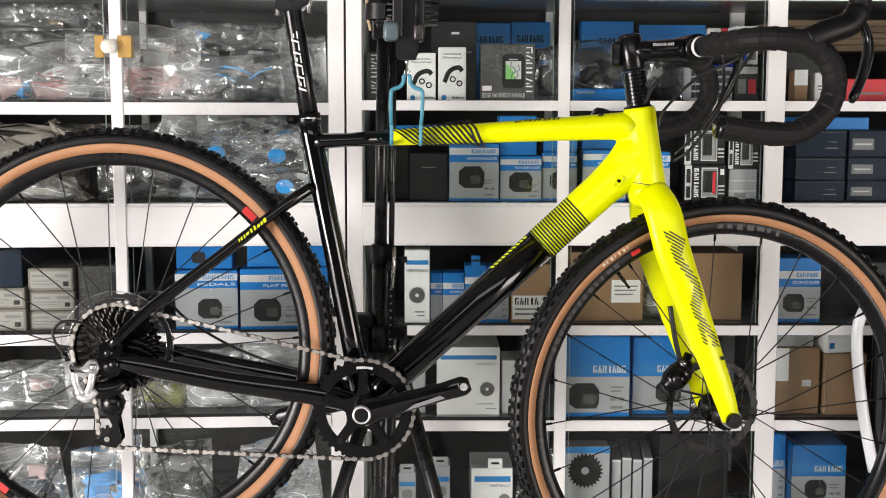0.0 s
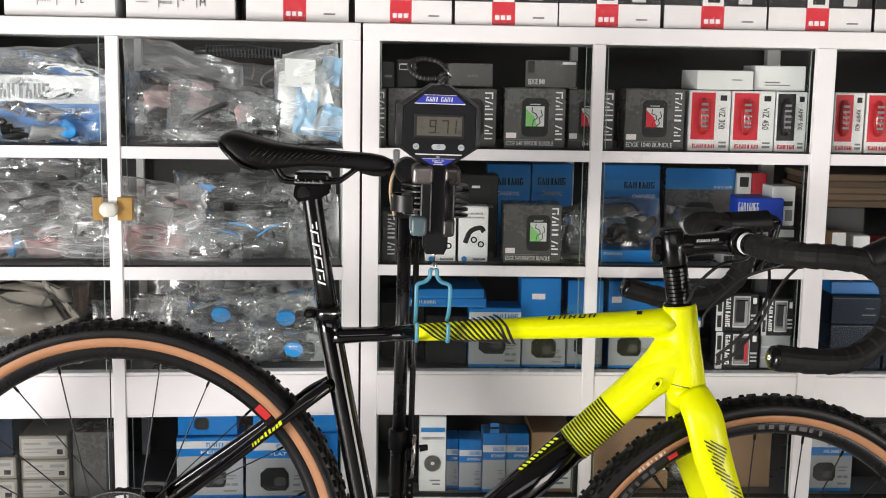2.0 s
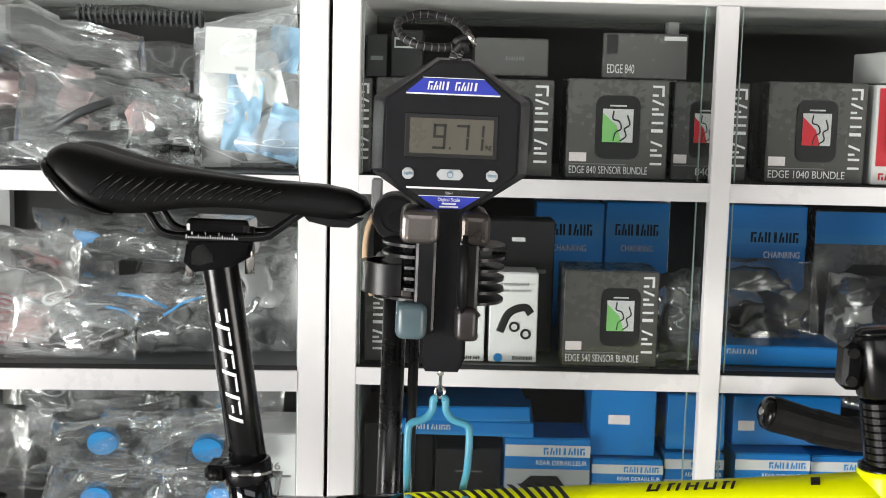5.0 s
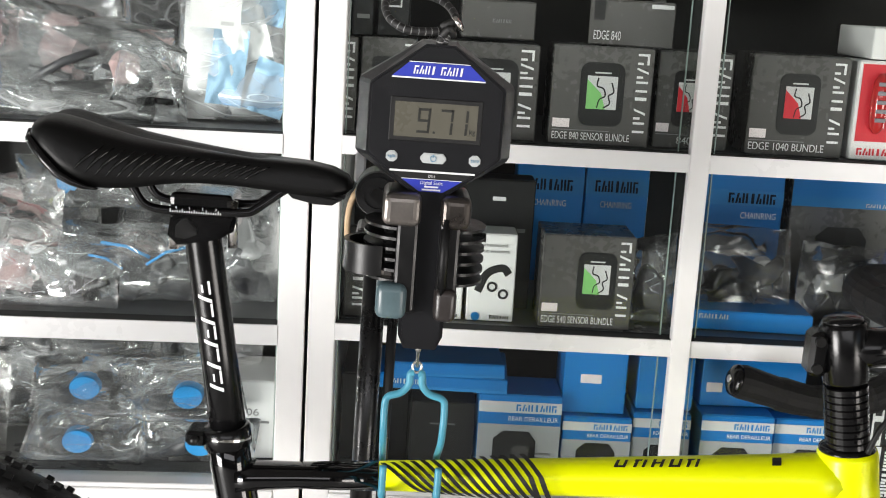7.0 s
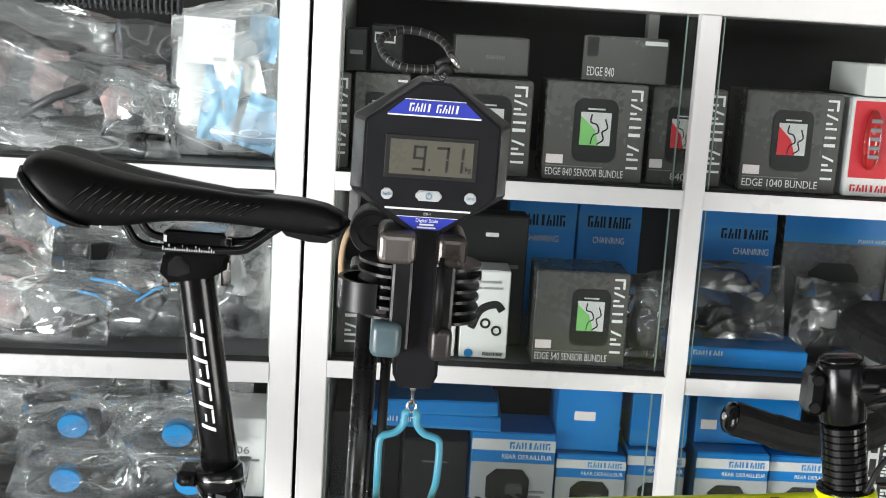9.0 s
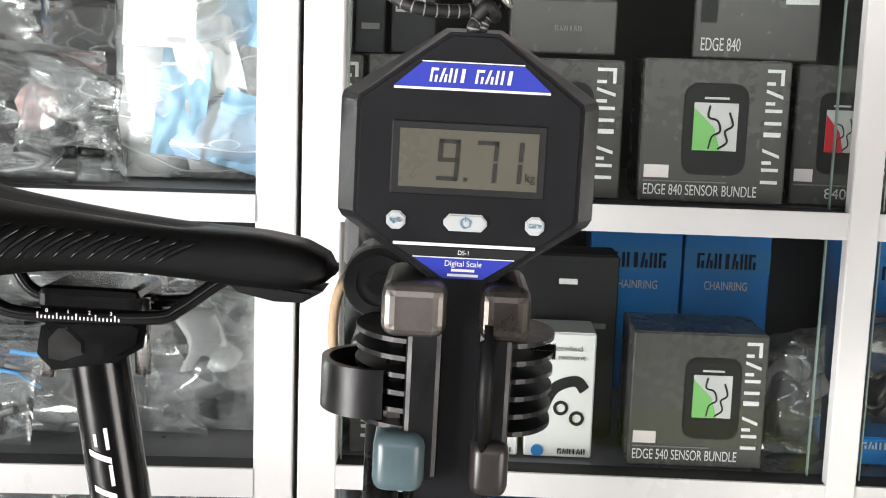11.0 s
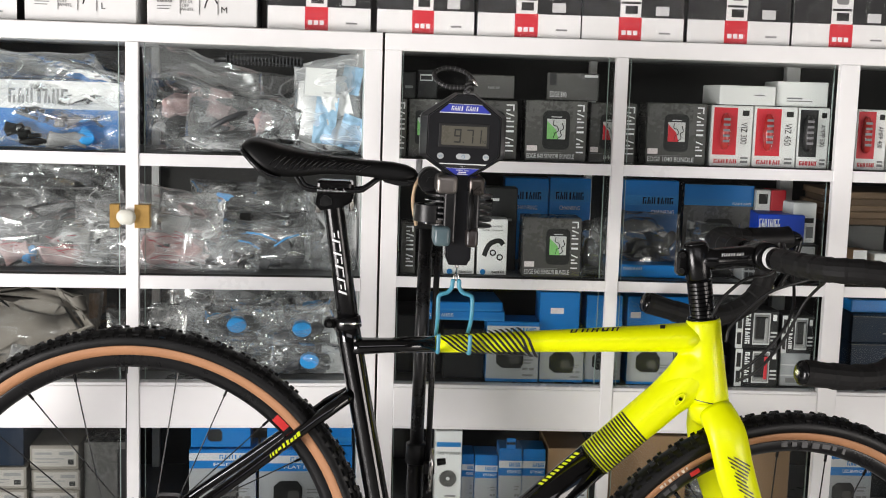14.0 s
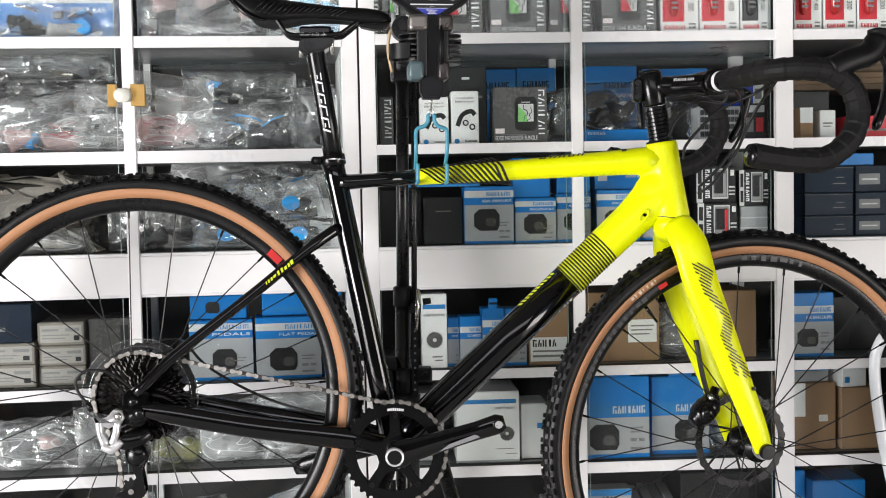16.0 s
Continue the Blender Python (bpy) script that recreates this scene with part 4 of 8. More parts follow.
# lowest shelf
for u0, u1, h in ((-0.111, -0.072, 0.474), (-0.176, -0.141, 0.459)):
    carton("small_part_box", "narrow grey and white box with a hang tab", "R", u0, u1, T6, h, 0.05, 0.05, CARD_GREY, [("rect", 0.05, 0.95, 0.62, 0.74, PRINT_BLUE), ("octagon", 0.5, 0.4, 0.3, PRINT_GREY), ("rect", 0.2, 0.8, 0.14, 0.18, PRINT_GREY), ("tab", 0.1, 0.9, 0.018, CARD_GREY)], group="small boxes with hang tabs")
carton("cassette_box", "white box with a blue stripe and a hang tab", "R", -0.029, 0.055, T6, 0.468, 0.05, 0.12, CARD_WHITE, [("rect", 0.08, 0.95, 0.66, 0.8, PRINT_BLUE), ("text", "CASSETTE SPROCKET", 0.7, 0.54, 0.05, PRINT_GREY, 0.5), ("gear", 0.8, 0.22, 0.14, PRINT_GREY), ("tab", 0.4, 0.75, 0.02, CARD_WHITE)])
t = carton("clear_pack", "grey pack with a printed chainring", "R", 0.16, 0.25, T6, 0.515, 0.04, 0.05, CARD_GREY, [("rect", 0, 1, 0.9, 1, PRINT_BLUE), ("gear", 0.45, 0.62, 0.4, PRINT_BLACK)])
for k in range(4):
    carton("grey_folder", "thin grey card pack leaning in a row", "R", 0.256 + 0.0215 * k, 0.274 + 0.0215 * k, T6, 0.485 + 0.004 * (k % 2), 0.05, 0.14, CARD_GREY, [("rect", 0, 1, 0.96, 1, PRINT_LIGHT)], turn=-6, group="grey card packs")
carton("black_box", "large matt black box", "R", 0.352, 0.492, T6, 0.54, 0.05, 0.16, CARD_BLACK, [])
gear_box("brake_box", "blue box standing at the back of the lowest shelf", 0.572, 0.618, T6, 0.53, 0.08, "", 0.5, None)
gear_box("pedal_box", "blue and grey pedal box with a dark window", 0.622, 0.732, T6, 0.515, 0.05, "", 0.5, (0.45, 0.3, 0.2), 0.1, stripe=0.05)

# left cabinet, lower part
S4, S5, S6 = 0.7595, 0.5925, 0.3855
LW = "box with a pale label and fine print, one of a stack"
for u0, u1, z0, z1, off in ((-0.694, -0.607, S4, 0.796, 0.05), (-0.692, -0.606, 0.7975, 0.835, 0.05), (-0.694, -0.608, 0.8365, 0.880, 0.05), (-0.798, -0.697, S4, 0.802, 0.04), (-0.797, -0.698, 0.8035, 0.843, 0.04)):
    carton("label_box", LW, "L", u0, u1, z0, z1, off, 0.15, CARD_BEIGE, [("rect", 0.05, 0.95, 0.12, 0.88, PALE_LABEL), ("rect", 0.1, 0.45, 0.62, 0.72, PRINT_GREY), ("rect", 0.1, 0.7, 0.42, 0.47, PRINT_GREY), ("rect", 0.1, 0.6, 0.28, 0.33, PRINT_GREY), ("rect", 0.6, 0.9, 0.6, 0.75, PRINT_GREY), ("rect", 0.78, 0.9, 0.2, 0.42, PRINT_BLACK)], turn=random.uniform(-2, 2), group="label boxes")
carton("dark_box", "black box on the stack of label boxes", "L", -0.80, -0.703, 0.8445, 0.918, 0.045, 0.15, CARD_NAVY, [("rect", 0.1, 0.5, 0.3, 0.4, PRINT_GREY)])
carton("dark_box", "dark grey box standing beside the label boxes", "L", -0.601, -0.518, S4, 0.883, 0.06, 0.12, CARD_DARK, [("rect", 0.72, 0.9, 0.1, 0.9, CARD_BLACK)])
gear_box("pedal_box", "blue and grey pedal box with a dark window", -0.410, -0.289, S4, 0.875, 0.04, "PEDALS", 0.7, (0.55, 0.35, 0.2), 0.08, "L")
gear_box("pedal_box", "blue and grey pedal box with a dark window", -0.283, -0.158, S4, 0.878, 0.03, "FLAT PEDAL", 0.66, (0.42, 0.32, 0.22), 0.08, "L")
carton("flat_blue_box", "blue box lying on the pedal boxes", "L", -0.408, -0.30, 0.8775, 0.922, 0.05, 0.1, CARD_BLUE, [("octagon", 0.4, 0.5, 0.3, PRINT_BLACK)])
carton("flat_blue_box", "blue box standing behind the pedal boxes", "L", -0.27, -0.115, 0.8805, 0.924, 0.05, 0.1, CARD_BLUE, [("rect", 0, 1, 0.2, 0.35, PRINT_BLUE)])
carton("narrow_blue_box", "narrow blue box beside the cabinet side", "L", -0.154, -0.113, S4, 0.878, 0.05, 0.08, CARD_BLUE, [("rect", 0, 1, 0.4, 0.6, PRINT_BLUE), ("rect", 0.2, 0.8, 0.1, 0.3, PRINT_LIGHT)])
# upper part
carton("handlebar_box", "long white and blue handlebar box under plastic bags", "L", -0.86, -0.535, 1.4175, 1.534, 0.06, 0.12, CARD_BLUE, [("rect", 0, 1, 0.58, 1.0, CARD_WHITE), ("blocks", 0.42, 0.74, 0.66, 0.88, PRINT_GREY, 7), ("text", "RIZER BAR", 0.86, 0.42, 0.09, PRINT_WHITE, 0.2)])
carton("small_white_box", "white box with black print in the corner of the shelf", "L", -0.172, -0.112, 1.2045 - 0.197, 1.105, 0.09, 0.1, CARD_WHITE, [("text", "406", 0.5, 0.56, 0.09, PRINT_GREY, 0.4), ("rect", 0.4, 0.9, 0.46, 0.49, PRINT_GREY)])
carton("beige_carton", "large brown carton at the back of the shelf", "L", -0.86, -0.60, 1.0075, 1.155, 0.16, 0.15, CARD_BROWN, [])

# boxes on top of the cabinets
TOP = 1.6355
for k, (u0, u1, size) in enumerate(((-0.685, -0.499, "L"), (-0.481, -0.295, "M"))):
    t = carton("helmet_box", "white helmet box with a black cut-out and small print", "L", u0, u1, TOP, TOP + 0.19, 0.02, 0.22, CARD_WHITE,
               [("text", size, 0.7, 0.12, 0.055, PRINT_BLACK), ("text", "FOR THE MOMENT", 0.5, 0.36, 0.035, PRINT_GREY, 0.26), ("text", "MT GL", 0.36, 0.2, 0.026, PRINT_GREY), ("text", "OFF", 0.345, 0.165, 0.026, PRINT_GREY), ("text", "WHITE", 0.36, 0.13, 0.026, PRINT_GREY), ("blocks", 0.09, 0.23, 0.2, 0.226, PRINT_GREY, 6), ("rect", 0.09, 0.22, 0.165, 0.172, PRINT_GREY), ("rect", 0.09, 0.2, 0.14, 0.147, PRINT_GREY), ("rect", 0.295, 0.3, 0.1, 0.24, PRINT_GREY), ("rect", 0.47, 0.475, 0.1, 0.24, PRINT_GREY), ("rect", 0.64, 0.645, 0.1, 0.24, PRINT_GREY)], group="helmet boxes on top of the cabinet")
    w = u1 - u0
    part("cut_out", plate([((0.22 + 0.28 * (1 - math.cos(a)) - 0.5) * w, 0.19 * (0.52 - 0.1 * math.sin(a))) for a in [math.pi * i / 12 for i in range(13)]] + [(0.28 * w, 0.19), (-0.28 * w, 0.19)], -0.0006, 0.0002), CARD_BLACK, t, "dark cut-out that shows the helmet")
    part("printed_helmet", sweep(curve_points([(0.02 * w, -0.0002, 0.03), (0.05 * w, -0.0002, 0.045), (0.1 * w, -0.0002, 0.048), (0.14 * w, -0.0002, 0.038)], 4), 0.0014, 6, flat=(0.3, (0, 1, 0))), PRINT_BLACK, t)


def rack_box(side, u0, u1):
    t = carton("helmet_carton", "black and white helmet carton with a red emblem, wrapped in film", side, u0, u1, TOP, TOP + 0.2, 0.02 if side == "R" else 0.03, 0.24, CARD_BLACK,
               [("rect", 0, 1, 0, 0.2, CARD_WHITE), ("rect", 0.36, 0.585, 0, 0.2, CARD_RED), ("rect", 0.37, 0.575, 0.2, 0.95, CARD_WHITE), ("blocks", 0.39, 0.56, 0.045, 0.085, PRINT_WHITE, 3), ("rect", 0.42, 0.54, 0.23, 0.3, PRINT_BLACK), ("rect", 0.38, 0.565, 0.315, 0.335, PRINT_BLACK), ("octagon", 0.47, 0.42, 0.06, PRINT_GREY), ("rect", 0.4, 0.54, 0.56, 0.62, PRINT_GREY), ("rect", 0.76, 0.87, 0.06, 0.075, PRINT_GREY), ("rect", 0.72, 0.85, 0.22, 0.3, PRINT_LIGHT)], group="helmet cartons on top of the cabinet")
    w = u1 - u0
    f = part("film", wavy_sheet(w + 0.006, 0.198, 0.004, 40, 34, 0.002, u0), FILM, t, "clear stretch film")
    f.visible_shadow = False
    return t


def wavy_sheet(w, h, y, nx, nz, amp, seed, bm=None):
    """A crumpled sheet of film that hangs in front of a face."""
    bm = bm or bmesh.new()
    g = []
    for i in range(nx + 1):
        row = []
        for j in range(nz + 1):
            x, z = (i / nx - 0.5) * w, j / nz * h
            r = noise.ridged_multi_fractal(Vector((x * 14 + seed * 9, z * 9, seed * 31)), 0.8, 2.1, 4, 1.0, 2.0)
            row.append(bm.verts.new((x, -y - amp * r, z)))
        g.append(row)
    for i in range(nx):
        for j in range(nz):
            bm.faces.new((g[i][j], g[i + 1][j], g[i + 1][j + 1], g[i][j + 1]))
    return bm


rack_box("L", -0.277, -0.098)
for u0, u1 in ((-0.288, -0.118), (-0.112, 0.070), (0.0725, 0.253), (0.260, 0.444), (0.448, 0.634), (0.64, 0.82)):
    rack_box("R", u0, u1)
rack_box("L", -0.88, -0.70)

# ---- the bicycle, hung from the scale ----
BIKE = pose(0.006, 0.1235, 1.0724, 0, 0.8, 0) @ pose(0, 0, 0, -0.5, 0, 0) @ Matrix.Scale(1.0097, 4) @ pose(0, 0, -1.17)
bike = thing("gravel_bicycle", BIKE, "gloss black and fluorescent yellow gravel bicycle hanging from a hook scale", "bicycle")
RH, FH, BB = (-0.511, 0.832), (0.468, 0.737), (-0.112, 0.744)


def between(a, b, t):
    return tuple(p + (q - p) * t for p, q in zip(a, b))


def tube(name, pts, radii, mat, seg=20, flat=None, label="", parent=None):
    return part(name, sweep(pts, radii, seg, flat=flat), mat, parent or bike, label, True)


def taper(values, n):
    """Radii that go evenly through the values, n to a stretch."""
    return [values[i] + (values[i + 1] - values[i]) * k / n for i in range(len(values) - 1) for k in range(n)] + [values[-1]]


# frame tubes: (x, y, z)
seat_top, st_bot = (-0.209, 0, 1.207), (BB[0] - 0.002, 0, BB[1])
tube("seat_tube", [between(st_bot, seat_top, t) for t in (0, 0.25, 0.5, 0.75, 0.93, 1)], [0.021, 0.0175, 0.0172, 0.0172, 0.0178, 0.0182], FRAME_BLACK)
tt_a, tt_b = (-0.196, 0, 1.166), (0.312, 0, 1.2)
split_t = 0.235
tube("top_tube_rear", [between(tt_a, tt_b, t) for t in (0, 0.03, 0.1, split_t)], [0.0165, 0.0125, 0.0112, 0.0125], FRAME_BLACK, flat=(1.25, (0, 1, 0)))
tube("top_tube_front", [between(tt_a, tt_b, t) for t in (split_t, 0.5, 0.75, 0.88, 0.95, 1)], [0.0125, 0.0155, 0.0185, 0.0202, 0.0215, 0.0225], FRAME_YELLOW, flat=(1.05, (0, 1, 0)))
h_top, h_bot = (0.3165, 0, 1.228), (0.3325, 0, 1.106)
tube("head_tube", [between(h_top, h_bot, t) for t in (0, 0.04, 0.3, 0.55, 0.8, 0.97, 1)], [0.0235, 0.0255, 0.026, 0.027, 0.029, 0.0305, 0.029], FRAME_YELLOW, 28)
dt_a, dt_b = (0.317, 0, 1.150), (-0.098, 0, 0.757)
tube("down_tube_front", [between(dt_a, dt_b, t) for t in (-0.035, 0, 0.05, 0.1, 0.16, 0.3, 0.36)], [0.021, 0.0264, 0.0286, 0.0294, 0.0294, 0.028, 0.0278], FRAME_YELLOW, 28)
# moulded joint where top tube, down tube and head tube run into one another
joint = sweep([between(dt_a, dt_b, 0.18), between(dt_a, dt_b, 0.1), between(dt_a, dt_b, 0.05), (0.309, 0, 1.146), (0.320, 0, 1.157)], [0.0275, 0.0312, 0.0345, 0.037, 0.035], 32, flat=(0.76, (0, 1, 0)))
sweep([between(h_top, h_bot, t) for t in (0.1, 0.3, 0.55, 0.8, 0.9)], [0.0245, 0.0266, 0.0276, 0.0294, 0.028], 32, joint)
sweep([between(tt_a, tt_b, t) for t in (0.8, 0.88, 0.95, 1)], [0.0182, 0.0206, 0.022, 0.0228], 32, joint)
joint = part("head_joint", joint, FRAME_YELLOW, bike, "", True)
knit = joint.modifiers.new("knit", "REMESH")
knit.mode, knit.voxel_size, knit.use_smooth_shade = "VOXEL", 0.0022, True
relax = joint.modifiers.new("relax", "SMOOTH")
relax.factor, relax.iterations = 0.5, 24
tube("down_tube_rear", [between(dt_a, dt_b, t) for t in (0.36, 0.6, 0.85, 0.97, 1)], [0.0278, 0.0275, 0.027, 0.026, 0.022], FRAME_BLACK, 28)
part("bottom_bracket_shell", lathe([(0.024, -0.042), (0.024, 0.042), (0.0, 0.042), (0.0, -0.042)], BB[0], BB[1], 32, closed=False), FRAME_BLACK, bike, "", True)
for s in (-1, 1):
    tube("chain_stay", curve_points([(BB[0] - 0.012, s * 0.026, BB[1] + 0.006), (-0.2, s * 0.043, 0.768), (-0.33, s * 0.055, 0.787), (-0.46, s * 0.064, 0.812), (RH[0] + 0.008, s * 0.067, RH[1] - 0.012)], 6), taper([0.0172, 0.0178, 0.017, 0.0155, 0.0095], 6), FRAME_BLACK, 16, flat=(0.7, (0, 1, 0)))
    tube("seat_stay", curve_points([(-0.2, s * 0.012, 1.094), (-0.245, s * 0.032, 1.062), (-0.34, s * 0.047, 0.986), (-0.45, s * 0.06, 0.9), (RH[0] + 0.004, s * 0.067, RH[1] + 0.012)], 6), [0.0095] * 6 + [0.0082] * 12 + [0.0085] * 6 + [0.011], FRAME_BLACK, 14)
    part("dropout", plate([(RH[0] - 0.016, RH[1] - 0.026), (RH[0] + 0.02, RH[1] - 0.02), (RH[0] + 0.024, RH[1] + 0.014), (RH[0] + 0.004, RH[1] + 0.026), (RH[0] - 0.014, RH[1] + 0.012)], s * 0.068 - 0.004, s * 0.068 + 0.004, bevel=0.002), FRAME_BLACK, bike)
part("stay_bridge", sweep([(-0.262, -0.034, 1.045), (-0.262, 0.034, 1.045)], 0.006, 12), FRAME_BLACK, bike, "", True)


def on_tube(a, b, t, w, r, lift=0.0004, squash=1.0):
    """A point on the skin of a tube in the bike's plane: t along it, w round it (0 faces the camera, 90 up)."""
    p, d = Vector(between(a, b, t)), (Vector(b) - Vector(a)).normalized()
    n = Vector((0, -1, 0))
    u = d.cross(n)
    if u.z < 0:
        u = -u
    return p + (n * math.cos(radians(w)) * squash + u * math.sin(radians(w))) * (r + lift)


def wrap(name, a, b, rows, mat, parent, label=""):
    """Decals that hug a tube, one for each row: (t0, t1, w0, w1, lean, r, squash)."""
    for t0, t1, w0, w1, lean, r, squash in rows:
        bm = bmesh.new()
        n = max(2, int(abs(w1 - w0) / 12))
        lo, hi = [], []
        for k in range(n + 1):
            f = k / n
            w = w0 + (w1 - w0) * f
            lo.append(bm.verts.new(on_tube(a, b, t0 + lean * f, w, r, squash=squash)))
            hi.append(bm.verts.new(on_tube(a, b, t1 + lean * f, w, r, squash=squash)))
        for k in range(n):
            bm.faces.new((lo[k], hi[k], hi[k + 1], lo[k + 1]))
        part(name, bm, mat, parent, label)


DT_F = bpy.data.objects["down_tube_front"]
wrap("stripe", dt_a, dt_b, [(0.221 + 0.0089 * k, 0.2258 + 0.0089 * k, -85, 85, 0.0, 0.0287, 1.0) for k in range(16)], DECAL_BLACK, DT_F, "black pinstripe across the tube")
TT_F = bpy.data.objects["top_tube_front"]
rows = []
for k in range(15):
    t = 0.236 + 0.0165 * k
    r = 0.0125 + (t - 0.235) * 0.0113 / 0.265 + 0.0003
    rows.append((t, t + 0.0088, 78, 22, 0.030, r, 1.05))
    rows.append((t + 0.030, t + 0.0388, 22, -80, 0.055 if k < 13 else 0.03, r + 0.0007, 1.05))
wrap("chevron", tt_a, tt_b, rows, DECAL_BLACK, TT_F, "black slanted stripe")
marks = []
for k, t in enumerate((0.622, 0.654, 0.683, 0.712, 0.741)):
    marks += [(t, t + 0.0055, 50, 76, 0.008, 0.0163 + (t - 0.5) * 0.012, 1.05), (t + 0.014, t + 0.019, 50, 76, 0.008, 0.0163 + (t - 0.5) * 0.012, 1.05)]
    marks.append((t + 0.004, t + 0.016, *((50, 56), (70, 76), (60, 65))[k % 3], 0.003, 0.0164 + (t - 0.5) * 0.012, 1.05))
marks.append((0.882, 0.897, 52, 76, 0.004, 0.021, 1.05))
wrap("name_mark", tt_a, tt_b, marks, DECAL_BLACK, TT_F, "dark emblem bar")
DT_R = bpy.data.objects["down_tube_rear"]
wrap("name_mark", dt_a, dt_b, [(0.375 + 0.0135 * k, 0.383 + 0.0135 * k, 62, 80, 0.008, 0.0279, 1.0) for k in range(10)], DECAL_YELLOW, DT_R, "yellow emblem bar")
SS = bpy.data.objects["seat_stay"]
ss = [Vector((-0.268, -0.0452, 1.044)), Vector((-0.31, -0.0525, 1.0105))]
d = (ss[1] - ss[0]).normalized()
up = Vector((-d.z, 0, d.x))
up = up if up.z > 0 else -up
for k, (f0, f1, lo_, hi_) in enumerate(((0.0, 0.1, -1, 1), (0.13, 0.2, -1, 0.6), (0.24, 0.33, -1, 0.4), (0.37, 0.44, -1, 1), (0.5, 0.57, -1, 1), (0.62, 0.72, -0.6, 0.5), (0.76, 0.82, -1, 0.5), (0.86, 0.92, -1, 0.5), (0.96, 1.0, -1, 0.5))):
    a, b = ss[0].lerp(ss[1], f0), ss[0].lerp(ss[1], f1)
    bm = bmesh.new()
    q = [bm.verts.new(p + up * s * 0.0032) for p, s in ((a, lo_), (b, lo_), (b + d * -0.002, hi_), (a + d * -0.002, hi_))]
    bm.faces.new(q)
    part("name_mark", bm, DECAL_YELLOW, SS, "yellow emblem bar")
lip = []
for k in range(17):
    a = 2 * math.pi * k / 16
    e, f = 0.0105 * math.cos(a), 0.0048 * math.sin(a)
    lip.append((0.2835 + 0.6 * e - 0.8 * f, -0.0298 + 6 * f * f + 12 * e * e * 0.4, 1.1115 + 0.8 * e + 0.6 * f))
port = part("cable_port", sweep(lip, 0.0019, 8), FRAME_YELLOW, bike, "", True)
part("port_plug", disc(0.2845, 1.1125, 0.0026, -0.0312, -0.026, 14), BLACK_ALLOY, port)

# seat post, clamp and saddle
sp_a, sp_b = (-0.2, 0, 1.170), (-0.2345, 0, 1.383)
post = tube("seat_post", [between(sp_a, sp_b, t) for t in (0, 0.5, 0.95, 1)], [0.0152, 0.0152, 0.0152, 0.016], BLACK_ALLOY, 24)
rows = []
for k in range(5):
    t = 0.37 + 0.088 * k
    rows += [(t, t + 0.015, -28, 14, -0.025, 0.0153, 1.0), (t + 0.01, t + 0.062, 7, 14, 0.0, 0.0153, 1.0)]
    if k % 2 == 0:
        rows += [(t + 0.02, t + 0.05, -14, -8, 0.0, 0.0153, 1.0)]
wrap("name_mark", sp_a, sp_b, rows, DECAL_WHITE, post, "white emblem stroke")
clamp = part("seat_clamp", sweep([between((-0.2055, 0, 1.192), (-0.2085, 0, 1.210), t) for t in (0, 0.08, 0.92, 1)], [0.0185, 0.0205, 0.0205, 0.0185], 28), BLACK_ALLOY, bike, "", True)
part("clamp_ears", box(-0.240, -0.222, -0.014, 0.014, 1.194, 1.207, 0.003), BLACK_ALLOY, clamp)
part("clamp_bolt", sweep([(-0.232, -0.019, 1.2005), (-0.232, 0.016, 1.2005)], 0.0038, 14), DARK_STEEL, clamp, "dark steel bolt", True)
part("clamp_groove", lathe([(0.0207, -0.001), (0.0207, 0.001), (0.02, 0.001), (0.02, -0.001)], 0, 0, 28), STEEL, clamp).matrix_local = pose(-0.2068, 0, 1.201, 84, 0, 0)
head = part("post_head", plate([(-0.258, 1.374), (-0.256, 1.388), (-0.246, 1.393), (-0.214, 1.396), (-0.203, 1.392), (-0.205, 1.380), (-0.218, 1.372), (-0.25, 1.366)], -0.02, 0.02, bevel=0.003), BLACK_ALLOY, bike)
part("yoke_bolt", sweep([(-0.254, -0.012, 1.362), (-0.252, -0.012, 1.392)], 0.004, 12), STEEL, head, "bright steel bolt", True)
part("yoke_bolt", sweep([(-0.206, -0.012, 1.366), (-0.207, -0.012, 1.404)], 0.004, 12), STEEL, head, "bright steel bolt", True)
part("silver_face", plate([(-0.251, 1.373), (-0.251, 1.3825), (-0.2465, 1.388), (-0.2415, 1.389), (-0.2335, 1.382), (-0.2335, 1.376), (-0.244, 1.372)], -0.0212, -0.0195, bevel=0.0008), DARK_STEEL, head, "dark alloy face of the clamp")
part("rail_clamp", box(-0.256, -0.206, -0.0225, 0.0225, 1.396, 1.4095, 0.004, seg=2), BLACK_ALLOY, bike)

def finer(rows, n):
    """More sections between the given ones, on a smooth curve."""
    out = []
    for i in range(len(rows) - 1):
        a, b, c, d = rows[max(i - 1, 0)], rows[i], rows[i + 1], rows[min(i + 2, len(rows) - 1)]
        for k in range(n):
            t = k / n
            out.append([b[0] + (c[0] - b[0]) * t] + [0.5 * (2 * q + (r - p) * t + (2 * p - 5 * q + 4 * r - s) * t * t + (3 * q - p - 3 * r + s) * t ** 3) for p, q, r, s in zip(a[1:], b[1:], c[1:], d[1:])])
    return out + [rows[-1]]


